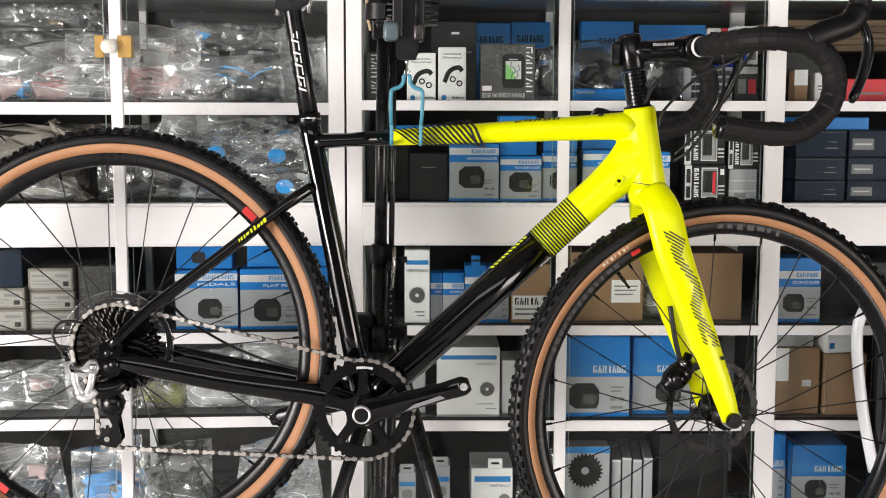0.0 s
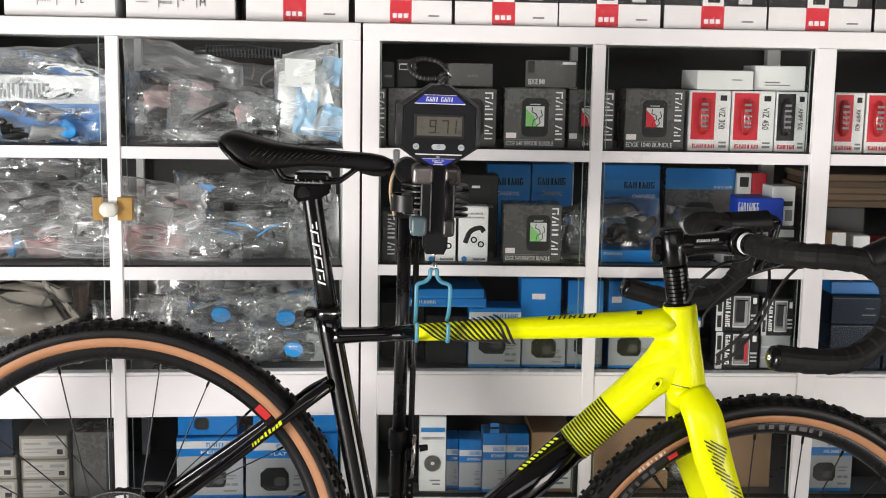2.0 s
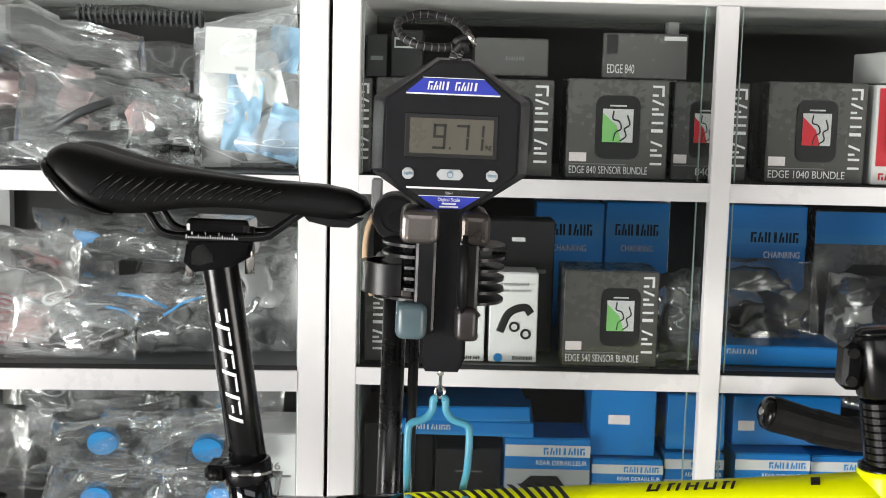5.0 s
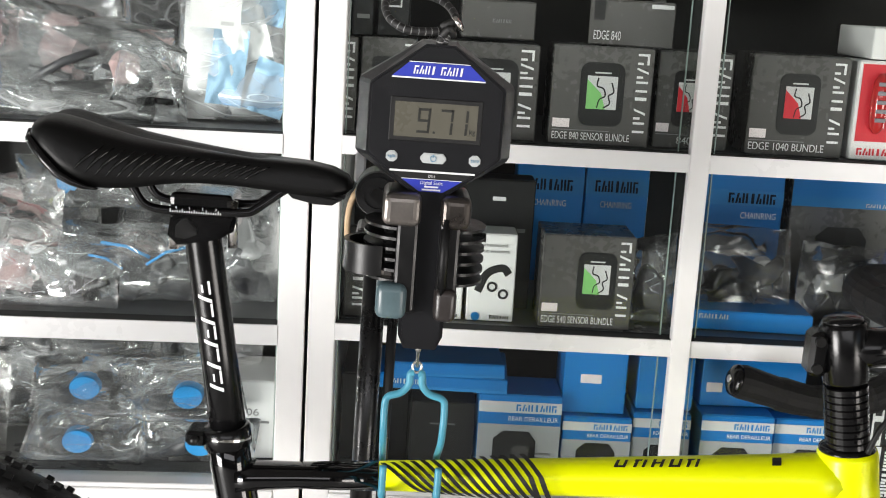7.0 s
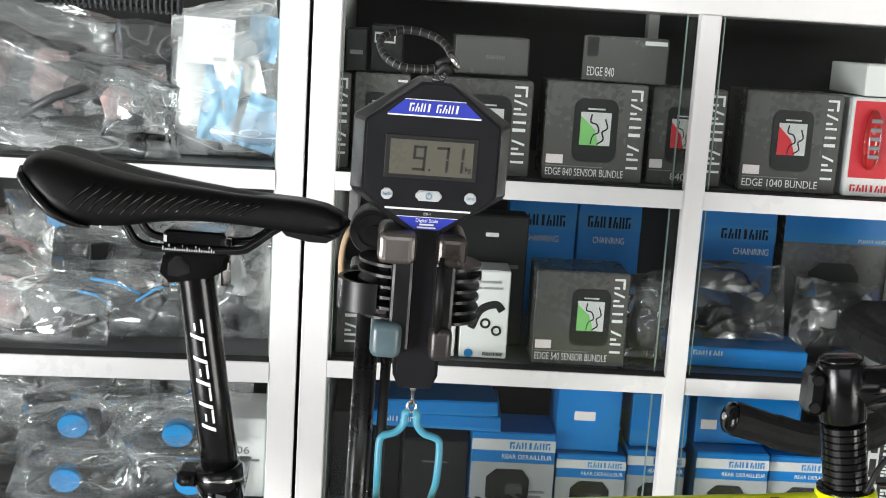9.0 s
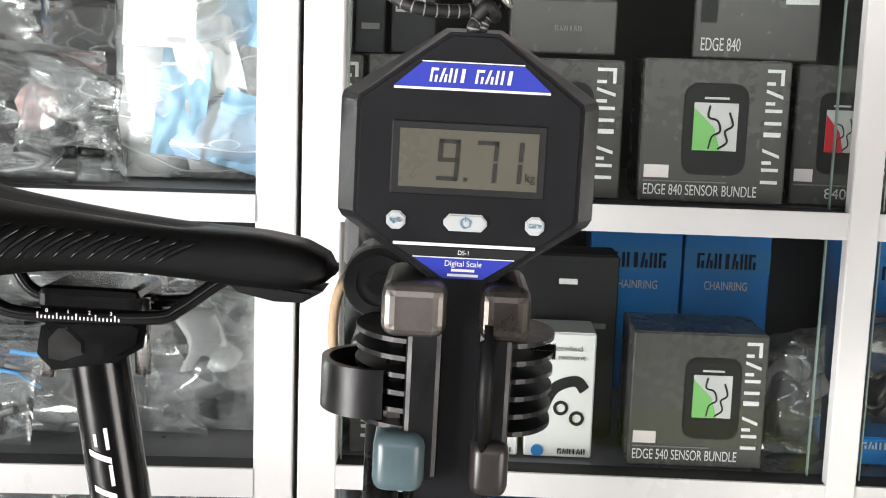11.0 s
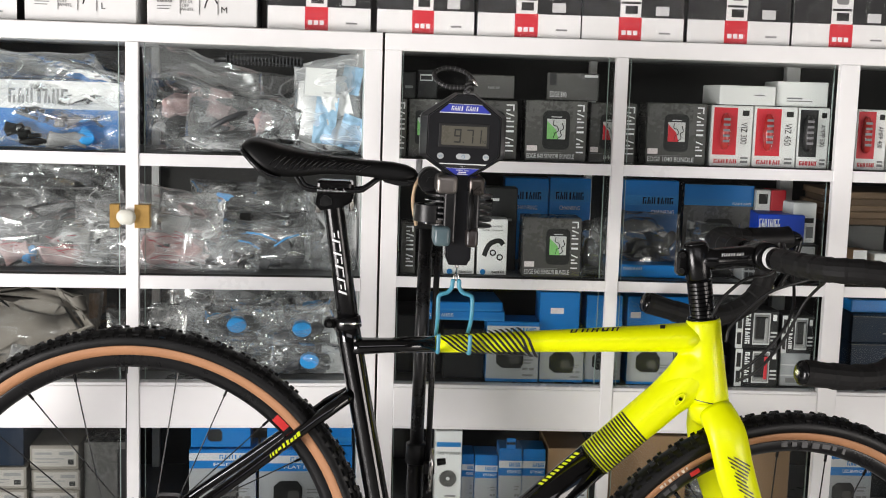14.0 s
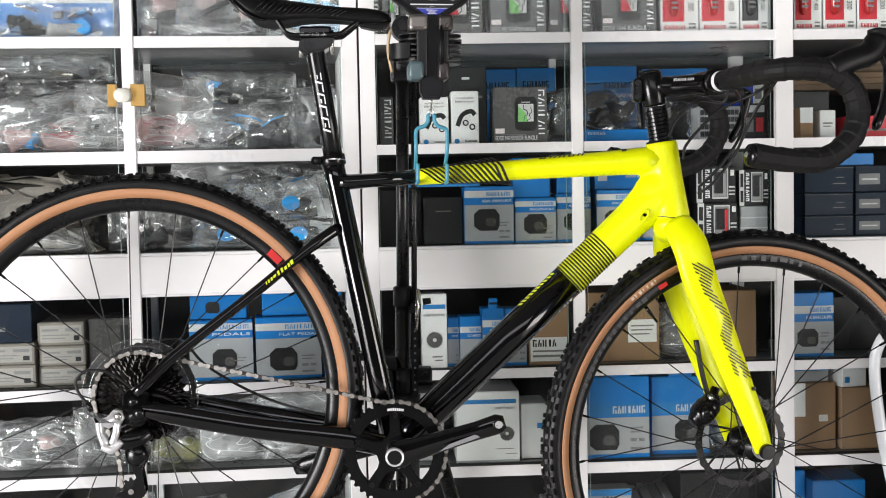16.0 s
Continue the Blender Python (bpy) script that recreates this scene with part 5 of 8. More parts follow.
# x, half width, top z, edge drop, lower edge z
SECS = ((-0.358, 0.034, 1.463, 0.004, 1.458), (-0.354, 0.050, 1.468, 0.006, 1.452), (-0.344, 0.060, 1.4715, 0.012, 1.442), (-0.328, 0.064, 1.469, 0.016, 1.427), (-0.308, 0.062, 1.4625, 0.02, 1.4175), (-0.28, 0.054, 1.4545, 0.022, 1.4155), (-0.245, 0.040, 1.448, 0.022, 1.4185), (-0.21, 0.030, 1.4425, 0.02, 1.4175), (-0.175, 0.0245, 1.438, 0.018, 1.4135), (-0.145, 0.0215, 1.435, 0.016, 1.4095), (-0.125, 0.0195, 1.4305, 0.013, 1.4085), (-0.113, 0.0145, 1.4245, 0.009, 1.411), (-0.1085, 0.007, 1.4185, 0.004, 1.4145))


def settle(x, hw, zt, drop, zl):
    """The tail reaches back and dips, the nose lifts a little."""
    f = (-0.11 - x) / 0.25
    dz = 0.006 - 0.010 * f
    return (x - 0.004 - 0.001 * f, hw * (1 - 0.16 * max(f, 0)), zt + dz - 0.003 * f, drop, zl + dz)


SECS = [settle(*p) for p in finer(SECS, 4)]


def saddle_point(x, f):
    """A point on the cover at x along it, f from -1 to 1 across it."""
    i = max(k for k in range(len(SECS) - 1) if SECS[k][0] <= x)
    p, q = SECS[i], SECS[i + 1]
    u = (x - p[0]) / (q[0] - p[0])
    hw, zt, zl = (p[k] + (q[k] - p[k]) * u for k in (1, 2, 4))
    return Vector((x, hw * math.sin(f * math.pi / 2), zt - (zt - zl) * abs(f) ** 3.4))


def saddle_shape():
    """Cover of the saddle, lofted from tail to nose."""
    bm = bmesh.new()
    n = 22
    rings = []
    for x, hw, zt, drop, zl in SECS:
        ring = []
        for k in range(n):
            f = -1 + 2 * k / (n - 1)
            y = hw * math.sin(f * math.pi / 2)
            a = abs(f)
            z = zt - (zt - zl) * a ** 3.4 - 0.004 * math.exp(-(y / 0.009) ** 2) * (1 if -0.36 < x < -0.18 else 0.2)
            ring.append(bm.verts.new((x, y, z)))
        for k in range(1, 9):
            f = 1 - 2 * k / 9
            ring.append(bm.verts.new((x, hw * 0.86 * f, zl + 0.004)))
        rings.append(ring)
    m = len(rings[0])
    for i in range(len(rings) - 1):
        for k in range(m):
            bm.faces.new((rings[i][k], rings[i + 1][k], rings[i + 1][(k + 1) % m], rings[i][(k + 1) % m]))
    bm.faces.new(rings[0])
    bm.faces.new(rings[-1][::-1])
    bmesh.ops.recalc_face_normals(bm, faces=bm.faces)
    return bm


cover = part("saddle", saddle_shape(), SADDLE, bike, "slim black saddle", True)
for k in range(17):
    x = -0.322 + 0.0078 * k
    bm = sweep([saddle_point(x + 0.02 * u, -0.93 + 0.27 * u) + Vector((0, -0.0003, 0.0002)) for u in (0, 0.25, 0.5, 0.75, 1.0)], [0.0003, 0.0014, 0.0017, 0.0014, 0.0003], 6)
    part("embossed_line", bm, BLACK_ALLOY, cover, "glossy line on the flank", True)
part("tail_trim", sweep([saddle_point(x, -1.0) + Vector((-0.001, -0.001, -0.001)) for x in (-0.3625, -0.359, -0.353, -0.343, -0.333, -0.323, -0.313, -0.303)], [0.0015, 0.0032, 0.0038, 0.0038, 0.0036, 0.003, 0.0022, 0.001], 10), BLACK_ALLOY, cover, "glossy edge trim", True)
for s in (-1, 1):
    part("saddle_rail", sweep(curve_points([(-0.292, s * 0.022, 1.423), (-0.284, s * 0.022, 1.410), (-0.272, s * 0.022, 1.3968), (-0.24, s * 0.022, 1.395), (-0.197, s * 0.022, 1.3968), (-0.186, s * 0.021, 1.4015), (-0.170, s * 0.016, 1.4135), (-0.152, s * 0.012, 1.425)], 6), 0.0036, 10), BLACK_ALLOY, bike, "", True)
bm = bmesh.new()
for k in range(22):
    box(-0.2545 + 0.0019 * k, -0.2539 + 0.0019 * k, -0.0262, -0.0256, 1.3943, 1.3958 if k % 5 else 1.3972, bm=bm)
part("rail_scale", bm, DECAL_WHITE, head, "white setting marks")
for k in range(4):
    lettering(str(k), 0.0018, DECAL_WHITE, head, Matrix.Translation((-0.2495 + 0.0105 * k, -0.0264, 1.3974)) @ FACE, "scale_figure")
part("nose_block", plate([(-0.168, 1.417), (-0.160, 1.4095), (-0.142, 1.4058), (-0.128, 1.4058), (-0.118, 1.412)], -0.013, 0.013, bevel=0.002), BLACK_MATT, cover)

before_fork = set(bike.children)
# fork
crown = part("fork_crown", sweep([(0.3315, 0, 1.108), (0.333, 0, 1.1), (0.336, 0, 1.086), (0.340, 0, 1.075)], [0.0305, 0.0315, 0.03, 0.022], 28), FRAME_YELLOW, bike, "", True)
part("crown_line", lathe([(0.0312, -0.0007), (0.0312, 0.0007), (0.030, 0.0007), (0.030, -0.0007)], 0, 0, 40), DECAL_BLACK, crown).matrix_local = pose(0.3325, 0, 1.106, 90, 8, 0)
for s in (-1, 1):
    leg = part("fork_leg", sweep(curve_points([(0.337, s * 0.02, 1.094), (0.348, s * 0.043, 1.062), (0.362, s * 0.052, 1.005), (0.392, s * 0.056, 0.925), (0.425, s * 0.058, 0.840), (0.452, s * 0.059, 0.772), (0.4635, s * 0.059, 0.737)], 6),
               taper([0.026, 0.0295, 0.0288, 0.0255, 0.0215, 0.0178, 0.0145], 6), 20, flat=(0.52, (0, 1, 0))), FRAME_YELLOW, bike, "", True)
    part("axle_cap", lathe([(0.0, 0.0), (0.011, 0.0), (0.0125, 0.003), (0.0125, 0.009), (0.0, 0.009)], 0.4645, 0.7375, 24, closed=False), BLACK_ALLOY, leg).location = (0, s * 0.0715 - 0.0045, 0)
    if s < 0:
        skin = bvhtree.BVHTree.FromPolygons([v.co.copy() for v in leg.data.vertices], [tuple(p.vertices) for p in leg.data.polygons])

        def on_leg(u, z):
            """A point on the leg's outer face, u across it from -1 to 1."""
            x = 0.3525 + (1.05 - z) * 0.375 + 0.026 * u * (1 - (1.05 - z) * 1.1)
            hit = skin.ray_cast(Vector((x, -0.5, z)), Vector((0, 1, 0)))[0]
            return (hit or Vector((x, -0.062, z))) - Vector((0, 0.0013, 0))

        for k in range(30):
            ink = []
            for i in range(41):
                u = -0.62 + 1.3 * i / 40
                f = (0.0066 * k + 0.011 * (u + 0.62)) / 0.185   # share of the way down the mark
                fold = abs((f * 4.3) % 2 - 1)
                inside = 0.02 < f < 0.98 and (abs(u - (0.95 * fold - 0.45)) < 0.40 or (f > 0.8 and u < -0.25) or (f < 0.12 and u < 0.45))
                if inside:
                    ink.append(u)
                if ink and (not inside or i == 40):
                    if ink[-1] - ink[0] > 0.12:
                        bm = bmesh.new()
                        z = 1.044 - 0.0066 * k
                        vs = []
                        for e in range(5):
                            uu = ink[0] + (ink[-1] - ink[0]) * e / 4
                            zz = z - 0.017 * (uu + 0.62)
                            vs.append((bm.verts.new(on_leg(uu, zz)), bm.verts.new(on_leg(uu, zz - 0.0029))))
                        for a, b in zip(vs, vs[1:]):
                            bm.faces.new((a[0], b[0], b[1], a[1]))
                        part("slash", bm, DECAL_BLACK, leg, "black slanted dash")
                    ink = []
        part("rivet_hole", disc(0.442, 0.838, 0.0032, -0.0715, -0.068, 14), BLACK_ALLOY, leg)

STEERED = [o for o in bike.children if o not in before_fork]

# stem, spacers and bars
ax0, ax1 = Vector((0.3165, 0, 1.228)), Vector((0.2975, 0, 1.3375))
for k in range(9):
    a, b = ax0.lerp(ax1, 0.02 + 0.0545 * k), ax0.lerp(ax1, 0.02 + 0.0545 * (k + 1))
    part("spacer", sweep([a, a.lerp(b, 0.14), a.lerp(b, 0.86), b], [0.0174, 0.0184, 0.0184, 0.0174], 40), BLACK_ALLOY, bike)
part("headset_cover", sweep([ax0 - Vector((0, 0, 0.003)), ax0 + Vector((-0.0003, 0, 0.001)), ax0.lerp(ax1, 0.03)], [0.0235, 0.0235, 0.019], 28), BLACK_ALLOY, bike, "", True)
a = ax0.lerp(ax1, 0.53)
stem = part("stem", sweep([a, a.lerp(ax1, 0.06), a.lerp(ax1, 0.94), ax1], [0.0178, 0.0195, 0.0195, 0.0175], 28), BLACK_ALLOY, bike, "", True)
part("stem_arm", sweep([(0.304, 0, 1.314), (0.33, 0.004, 1.3165), (0.37, 0.010, 1.3205), (0.395, 0.0143, 1.3225)], [0.019, 0.0165, 0.0165, 0.021], 24), BLACK_ALLOY, stem, "", True)
part("top_cap", sweep([ax1, ax1 + Vector((-0.0005, 0, 0.003)), ax1 + Vector((-0.0008, 0, 0.005))], [0.0178, 0.0165, 0.012], 28), BLACK_ALLOY, stem, "", True)
part("steerer_clamp", box(0.2705, 0.287, -0.012, 0.012, 1.291, 1.329, 0.004), BLACK_ALLOY, stem)
for z in (1.299, 1.322):
    part("stem_bolt", sweep([(0.277, -0.0155, z), (0.277, -0.011, z)], 0.0042, 14), DARK_STEEL, stem)
for q in glyph_strokes(6, 0.034, 0.0042, 0.0011):
    o = part("name_mark", plate([(x - 0.017, z - 0.0021) for x, z in q], -0.0004, 0.0002), DECAL_WHITE, stem, "white emblem stroke")
    o.matrix_local = pose(0.35, -0.0148, 1.3265, 16, -4, 8)

BAR = Matrix.Translation((0.401, 0.0152, 1.3235)) @ pose(0, 0, 0, 0, 0, 13.0)
bar = part("handlebar", sweep([BAR @ Vector((0, y, 0)) for y in (-0.075, -0.03, 0.03, 0.075)], [0.013, 0.0159, 0.0159, 0.013], 20), BLACK_ALLOY, bike, "", True)
part("face_plate", sweep([BAR @ Vector((0.0, y, 0)) for y in (-0.022, -0.021, 0.021, 0.022)], [0.018, 0.021, 0.021, 0.018], 24), BLACK_ALLOY, stem, "", True)
part("white_logo_ring", sweep([BAR @ Vector((0, y, 0)) for y in (-0.04, -0.03)], [0.0163, 0.0163], 20, cap=False), DECAL_WHITE, bar, "white emblem on the bar")
for s in (-1, 1):
    ctrl = [(0.0, s * 0.052, 0.0), (0.002, s * 0.12, 0.001), (0.012, s * 0.17, 0.003), (0.045, s * 0.196, 0.004), (0.085, s * 0.204, -0.002), (0.118, s * 0.209, -0.025), (0.128, s * 0.212, -0.062), (0.112, s * 0.216, -0.1), (0.07, s * 0.22, -0.128), (0.02 - 0.012 * (s > 0), s * 0.224, -0.132), (-0.056 - 0.022 * (s > 0), s * 0.227, -0.124 + 0.014 * (s > 0))]
    pts = [BAR @ Vector(p) for p in curve_points(ctrl, 12)]
    radii = [0.0166 + 0.0014 * (k % 6) / 5 for k in range(len(pts))]
    g = part("bar_tape", sweep(pts, radii, 16), TAPE, bar, "black wrapped bar tape")
    d = (pts[-1] - pts[-2]).normalized()
    plug = part("end_plug", sweep([pts[-1], pts[-1] + d * 0.003, pts[-1] + d * 0.006, pts[-1] + d * 0.0075], [0.0168, 0.0158, 0.0115, 0.006], 20), BLACK_ALLOY, g, "black end plug", True)
    part("plug_screw", sweep([pts[-1] + d * 0.007, pts[-1] + d * 0.0085], [0.0045, 0.0038], 12), STEEL, plug, "bright screw")
    lift = 1.0 if s < 0 else 0.12
    hood = part("brake_hood", sweep([BAR @ Vector(p) for p in curve_points([(0.085, s * 0.205, 0.002), (0.11, s * 0.208, 0.014 * lift), (0.15, s * 0.205, 0.028 * lift), (0.166, s * 0.203, 0.05 * lift), (0.168, s * 0.202, 0.065 * lift)], 6)], [0.018] * 6 + [0.0185] * 6 + [0.0185] * 6 + [0.0165] * 6 + [0.008], 14), BLACK_MATT, bar, "black rubber brake hood", True)
    part("brake_lever", sweep([BAR @ Vector(p) for p in curve_points([(0.168, s * 0.205, 0.035 * lift), (0.182, s * 0.207, 0.0), (0.172, s * 0.212, -0.045), (0.152, s * 0.218, -0.085)], 6)], [0.007] * 6 + [0.0075] * 6 + [0.007] * 6 + [0.004], 10, flat=(1.5, (0, 1, 0))), BLACK_ALLOY, bar, "", True)
for k, pts in enumerate((((0.47, -0.12, 1.322), (0.45, -0.06, 1.300), (0.40, -0.035, 1.275), (0.352, -0.03, 1.225), (0.345, -0.031, 1.2)),
                         ((0.46, 0.13, 1.330), (0.43, 0.05, 1.295), (0.37, -0.02, 1.292), (0.335, -0.027, 1.262), (0.322, -0.03, 1.235)),
                         ((0.475, -0.11, 1.325), (0.452, -0.05, 1.27), (0.425, -0.045, 1.21), (0.392, -0.045, 1.165), (0.368, -0.034, 1.145)),
                         ((0.465, 0.12, 1.33), (0.455, 0.03, 1.29), (0.44, -0.02, 1.24), (0.405, -0.03, 1.19), (0.372, -0.02, 1.155)))):
    part("brake_hose", sweep(curve_points(pts, 8), 0.0024, 8), CABLE, bike, "black cable housing", True)
STEERED.append(part("brake_hose", sweep(curve_points([(0.392, 0.042, 0.905), (0.396, 0.040, 0.88), (0.402, 0.040, 0.85), (0.412, 0.042, 0.815)], 8), 0.0044, 8), CABLE, bike, "black cable housing", True))


# wheels
def section(r):
    """Radius of a shallow rim and a low tyre from a plainer, deeper section."""
    return float(np.interp(r, (0.0, 0.26, 0.2755, 0.3025, 0.322, 0.352), (0.0, 0.275, 0.2905, 0.3115, 0.3255, 0.3505)))


def wheel(name, c, rear):
    cx, cz = c

    def ring(profile, n):
        return lathe([(section(r), y) for r, y in profile], cx, cz, n)

    w = part("tyre", ring([(0.320, -0.0205), (0.334, -0.0212), (0.3435, -0.0165), (0.3485, -0.009), (0.3495, 0), (0.3485, 0.009), (0.3435, 0.0165), (0.334, 0.0212), (0.320, 0.0205), (0.318, 0.016), (0.335, 0.012), (0.335, -0.012), (0.318, -0.016)], 144), TREAD, bike, "knobbly black gravel tyre", True)
    knobs = bmesh.new()
    for k in range(112):
        for j, (y, rr, sy, sw, tilt) in enumerate(((-0.0195, 0.3375, 0.0038, 0.0102, 62), (-0.0125, 0.3455, 0.0042, 0.0082, 34), (-0.0042, 0.3490, 0.0036, 0.009, 8), (0.0042, 0.3490, 0.0036, 0.009, -8), (0.0125, 0.3455, 0.004, 0.0075, -34), (0.0195, 0.3375, 0.0038, 0.0102, -62))):
            if j in (2, 3) and (k + j) % 2:
                continue
            a = 2 * math.pi * (k + (0.5 if j % 2 else 0)) / 112
            m = Matrix.Translation((cx, 0, cz)) @ Matrix.Rotation(-a, 4, "Y") @ Matrix.Translation((section(rr), y, 0)) @ Matrix.Rotation(radians(tilt), 4, "Z")
            hh = 0.0042 if j in (2, 3) else 0.0052
            vs = [knobs.verts.new(m @ Vector((x, yy * (0.8 if x > 0 else 1), zz * (0.82 if x > 0 else 1)))) for x in (-0.001, hh * 0.75) for yy in (-sy, sy) for zz in (-sw / 2, sw / 2)]
            for q in ((4, 6, 7, 5), (0, 4, 5, 1), (2, 3, 7, 6), (0, 2, 6, 4), (1, 5, 7, 3)):
                knobs.faces.new([vs[i] for i in q])
    tagged(part("tread_relief", knobs, TREAD, w), kind="stuff")
    ro, ri = (0.322, 0.3235) if rear else (0.3185, 0.320)
    part("sidewall", ring([(0.3025, -0.0145), (0.311, -0.0195), (ro, -0.0215), (ri, -0.0205), (0.311, -0.0175), (0.3025, -0.0125)], 128), TAN, w, "tan tyre sidewall", True)
    part("sidewall", ring([(0.3025, 0.0145), (0.311, 0.0195), (0.322, 0.0215), (0.3235, 0.0205), (0.311, 0.0175), (0.3025, 0.0125)], 128), TAN, w, "tan tyre sidewall", True)
    rim = part("rim", ring([(0.3045, -0.0142), (0.300, -0.0146), (0.288, -0.0136), (0.278, -0.0085), (0.2755, 0.0), (0.278, 0.0085), (0.288, 0.0136), (0.300, 0.0146), (0.3045, 0.0142), (0.3, 0.0)], 144), RIM, bike, "matt black alloy rim", True)
    hub = part("hub", lathe([(0.0, -0.05), (0.011, -0.05), (0.012, -0.034), (0.024, -0.031), (0.024, -0.027), (0.0125, -0.024), (0.0115, 0.0), (0.0125, 0.024), (0.024, 0.027), (0.024, 0.031), (0.013, 0.034), (0.011, 0.05), (0.0, 0.05)], cx, cz, 40, closed=False), BLACK_ALLOY, bike, "", True)
    part("hub_ring", lathe([(0.0135, -0.040), (0.0135, -0.036), (0.0122, -0.036), (0.0122, -0.040)], cx, cz, 32), SILVER, hub)
    for k in range(24):
        s = -1 if k % 2 else 1
        a = 2 * math.pi * k / 24 + 0.06
        ha = a + (1 if (k // 2) % 2 else -1) * 1.25
        p = Vector((cx + 0.0225 * math.cos(ha), s * 0.029, cz + 0.0225 * math.sin(ha)))
        q = Vector((cx + 0.292 * math.cos(a), s * 0.003, cz + 0.292 * math.sin(a)))
        sp = part("spoke", sweep([p, q], 0.00105, 6), SPOKE, bike)
        d = (q - p).normalized()
        part("nipple", sweep([q - d * 0.012, q], 0.0021, 6), BLACK_ALLOY, sp)
    va = radians(231 if rear else 128)
    v0, v1 = [Vector((cx + r * math.cos(va), 0, cz + r * math.sin(va))) for r in (0.292, 0.258)]
    part("valve", sweep([v0, v0.lerp(v1, 0.6), v0.lerp(v1, 0.62), v1], [0.003, 0.003, 0.0022, 0.0022], 10), SILVER if rear else BLACK_ALLOY, rim, "", True)
    return w, rim, hub


def arc_bars(c, r0, r1, a0, a1, n, y, mat, parent, label, name="name_mark", fill=0.7, strokes=False):
    """Emblem bars, of one width or uneven, set along an arc of a wheel."""
    pick = random.Random(int(a0 * 7 + n))
    r0, r1 = (section(r0), section(r1)) if r0 > 0.2 else (r0, r1)
    for k in range(n):
        bm = bmesh.new()
        t0, t1 = a0 + (a1 - a0) * k / n, a0 + (a1 - a0) * (k + fill) / n
        spans = [(r0, r1, t0, t1)]
        if strokes:
            spans = [(r0 + (r1 - r0) * pick.choice((0, 0, 0.2)), r1, t0, t0 + (t1 - t0) * pick.uniform(0.35, 1.0))]
        for p0, p1, q0, q1 in spans:
            bm.faces.new([bm.verts.new((c[0] + r * math.cos(radians(t)), y, c[1] + r * math.sin(radians(t)))) for r, t in ((p0, q0), (p0, q1), (p1, q1), (p1, q0))])
        part(name, bm, mat, parent, label)


rt, rrim, rhub = wheel("rear_wheel", RH, True)
before_wheel = set(bike.children)
ft, frim, fhub = wheel("front_wheel", FH, False)
STEERED += [o for o in bike.children if o not in before_wheel]
arc_bars(RH, 0.286, 0.301, 43.5, 48, 1, -0.0152, DECAL_RED, rrim, "red rim emblem", fill=1.0)
arc_bars(RH, 0.286, 0.300, 229, 233, 1, -0.0152, DECAL_RED, rrim, "red rim emblem", fill=1.0)
arc_bars(RH, 0.288, 0.296, 235.5, 272, 14, -0.0152, RIM_PRINT, rrim, "grey rim lettering bar", fill=0.8, strokes=True)
arc_bars(RH, 0.287, 0.296, 205, 226, 8, -0.0152, RIM_PRINT, rrim, "grey rim lettering bar", fill=0.8, strokes=True)
arc_bars(RH, 0.307, 0.318, 229, 240, 8, -0.0218, DECAL_BLACK, rt, "dark print on the tan wall", fill=0.8, strokes=True)
arc_bars(RH, 0.307, 0.318, 241.5, 246, 6, -0.0218, DECAL_BLACK, rt, "dark print on the tan wall", fill=0.5)
arc_bars(FH, 0.289, 0.298, 119, 122, 1, -0.0152, DECAL_RED, frim, "red rim emblem", fill=1.0)
arc_bars(FH, 0.287, 0.297, 160, 126, 13, -0.0152, RIM_PRINT, frim, "grey rim lettering bar", fill=0.8, strokes=True)
arc_bars(FH, 0.287, 0.298, 94, 72, 7, -0.0152, RIM_PRINT, frim, "grey rim lettering bar", fill=0.8, strokes=True)
arc_bars(FH, 0.309, 0.3165, 131, 121, 7, -0.0218, TAN_PRINT, ft, "pale print on the tan wall", fill=0.8, strokes=True)


def rotor(c, y, parent, r=0.08):
    ro = part("disc_rotor", gear(c[0], c[1], r, 30, 0.002, r - 0.0125, y - 0.001, y + 0.001), DARK_STEEL, parent, "slotted brake disc")
    for k in range(6):
        a = 2 * math.pi * k / 6
        part("rotor_arm", sweep([(c[0] + 0.02 * math.cos(a), y, c[1] + 0.02 * math.sin(a)), (c[0] + (r - 0.012) * math.cos(a + 0.6), y, c[1] + (r - 0.012) * math.sin(a + 0.6))], 0.0022, 6, flat=(0.5, (0, 1, 0))), DARK_STEEL, ro)
    part("rotor_carrier", ring_plate(c[0], c[1], 0.024, 0.014, y - 0.001, y + 0.001, 24), DARK_STEEL, ro)
    for k in range(36):
        a = 2 * math.pi * k / 36
        part("rotor_slot", disc(c[0] + (r - 0.0075) * math.cos(a), c[1] + (r - 0.0075) * math.sin(a), 0.0024, y - 0.0016, y + 0.0016, 6), PRINT_BLACK, ro)
    return ro


rotor(FH, 0.038, fhub)
rotor(RH, 0.036, rhub)
cal = part("brake_caliper", sweep(curve_points([(0.386, 0.046, 0.768), (0.400, 0.046, 0.778), (0.416, 0.046, 0.796), (0.424, 0.046, 0.816)], 4), taper([0.010, 0.021, 0.021, 0.010], 4), 14), BLACK_ALLOY, bike, "black disc-brake caliper", True)
part("caliper_mount", sweep([(0.408, 0.048, 0.772), (0.430, 0.05, 0.825)], 0.008, 10), BLACK_ALLOY, cal, "", True)
part("caliper_bolt", sweep([(0.412, 0.022, 0.812), (0.412, 0.031, 0.812)], 0.005, 12), STEEL, cal, "", True)
part("caliper_piston", lathe([(0, 0.02), (0.012, 0.02), (0.013, 0.031), (0, 0.031)], 0.406, 0.786, 20, closed=False), BLACK_ALLOY, cal, "", True)
STEERED.append(cal)
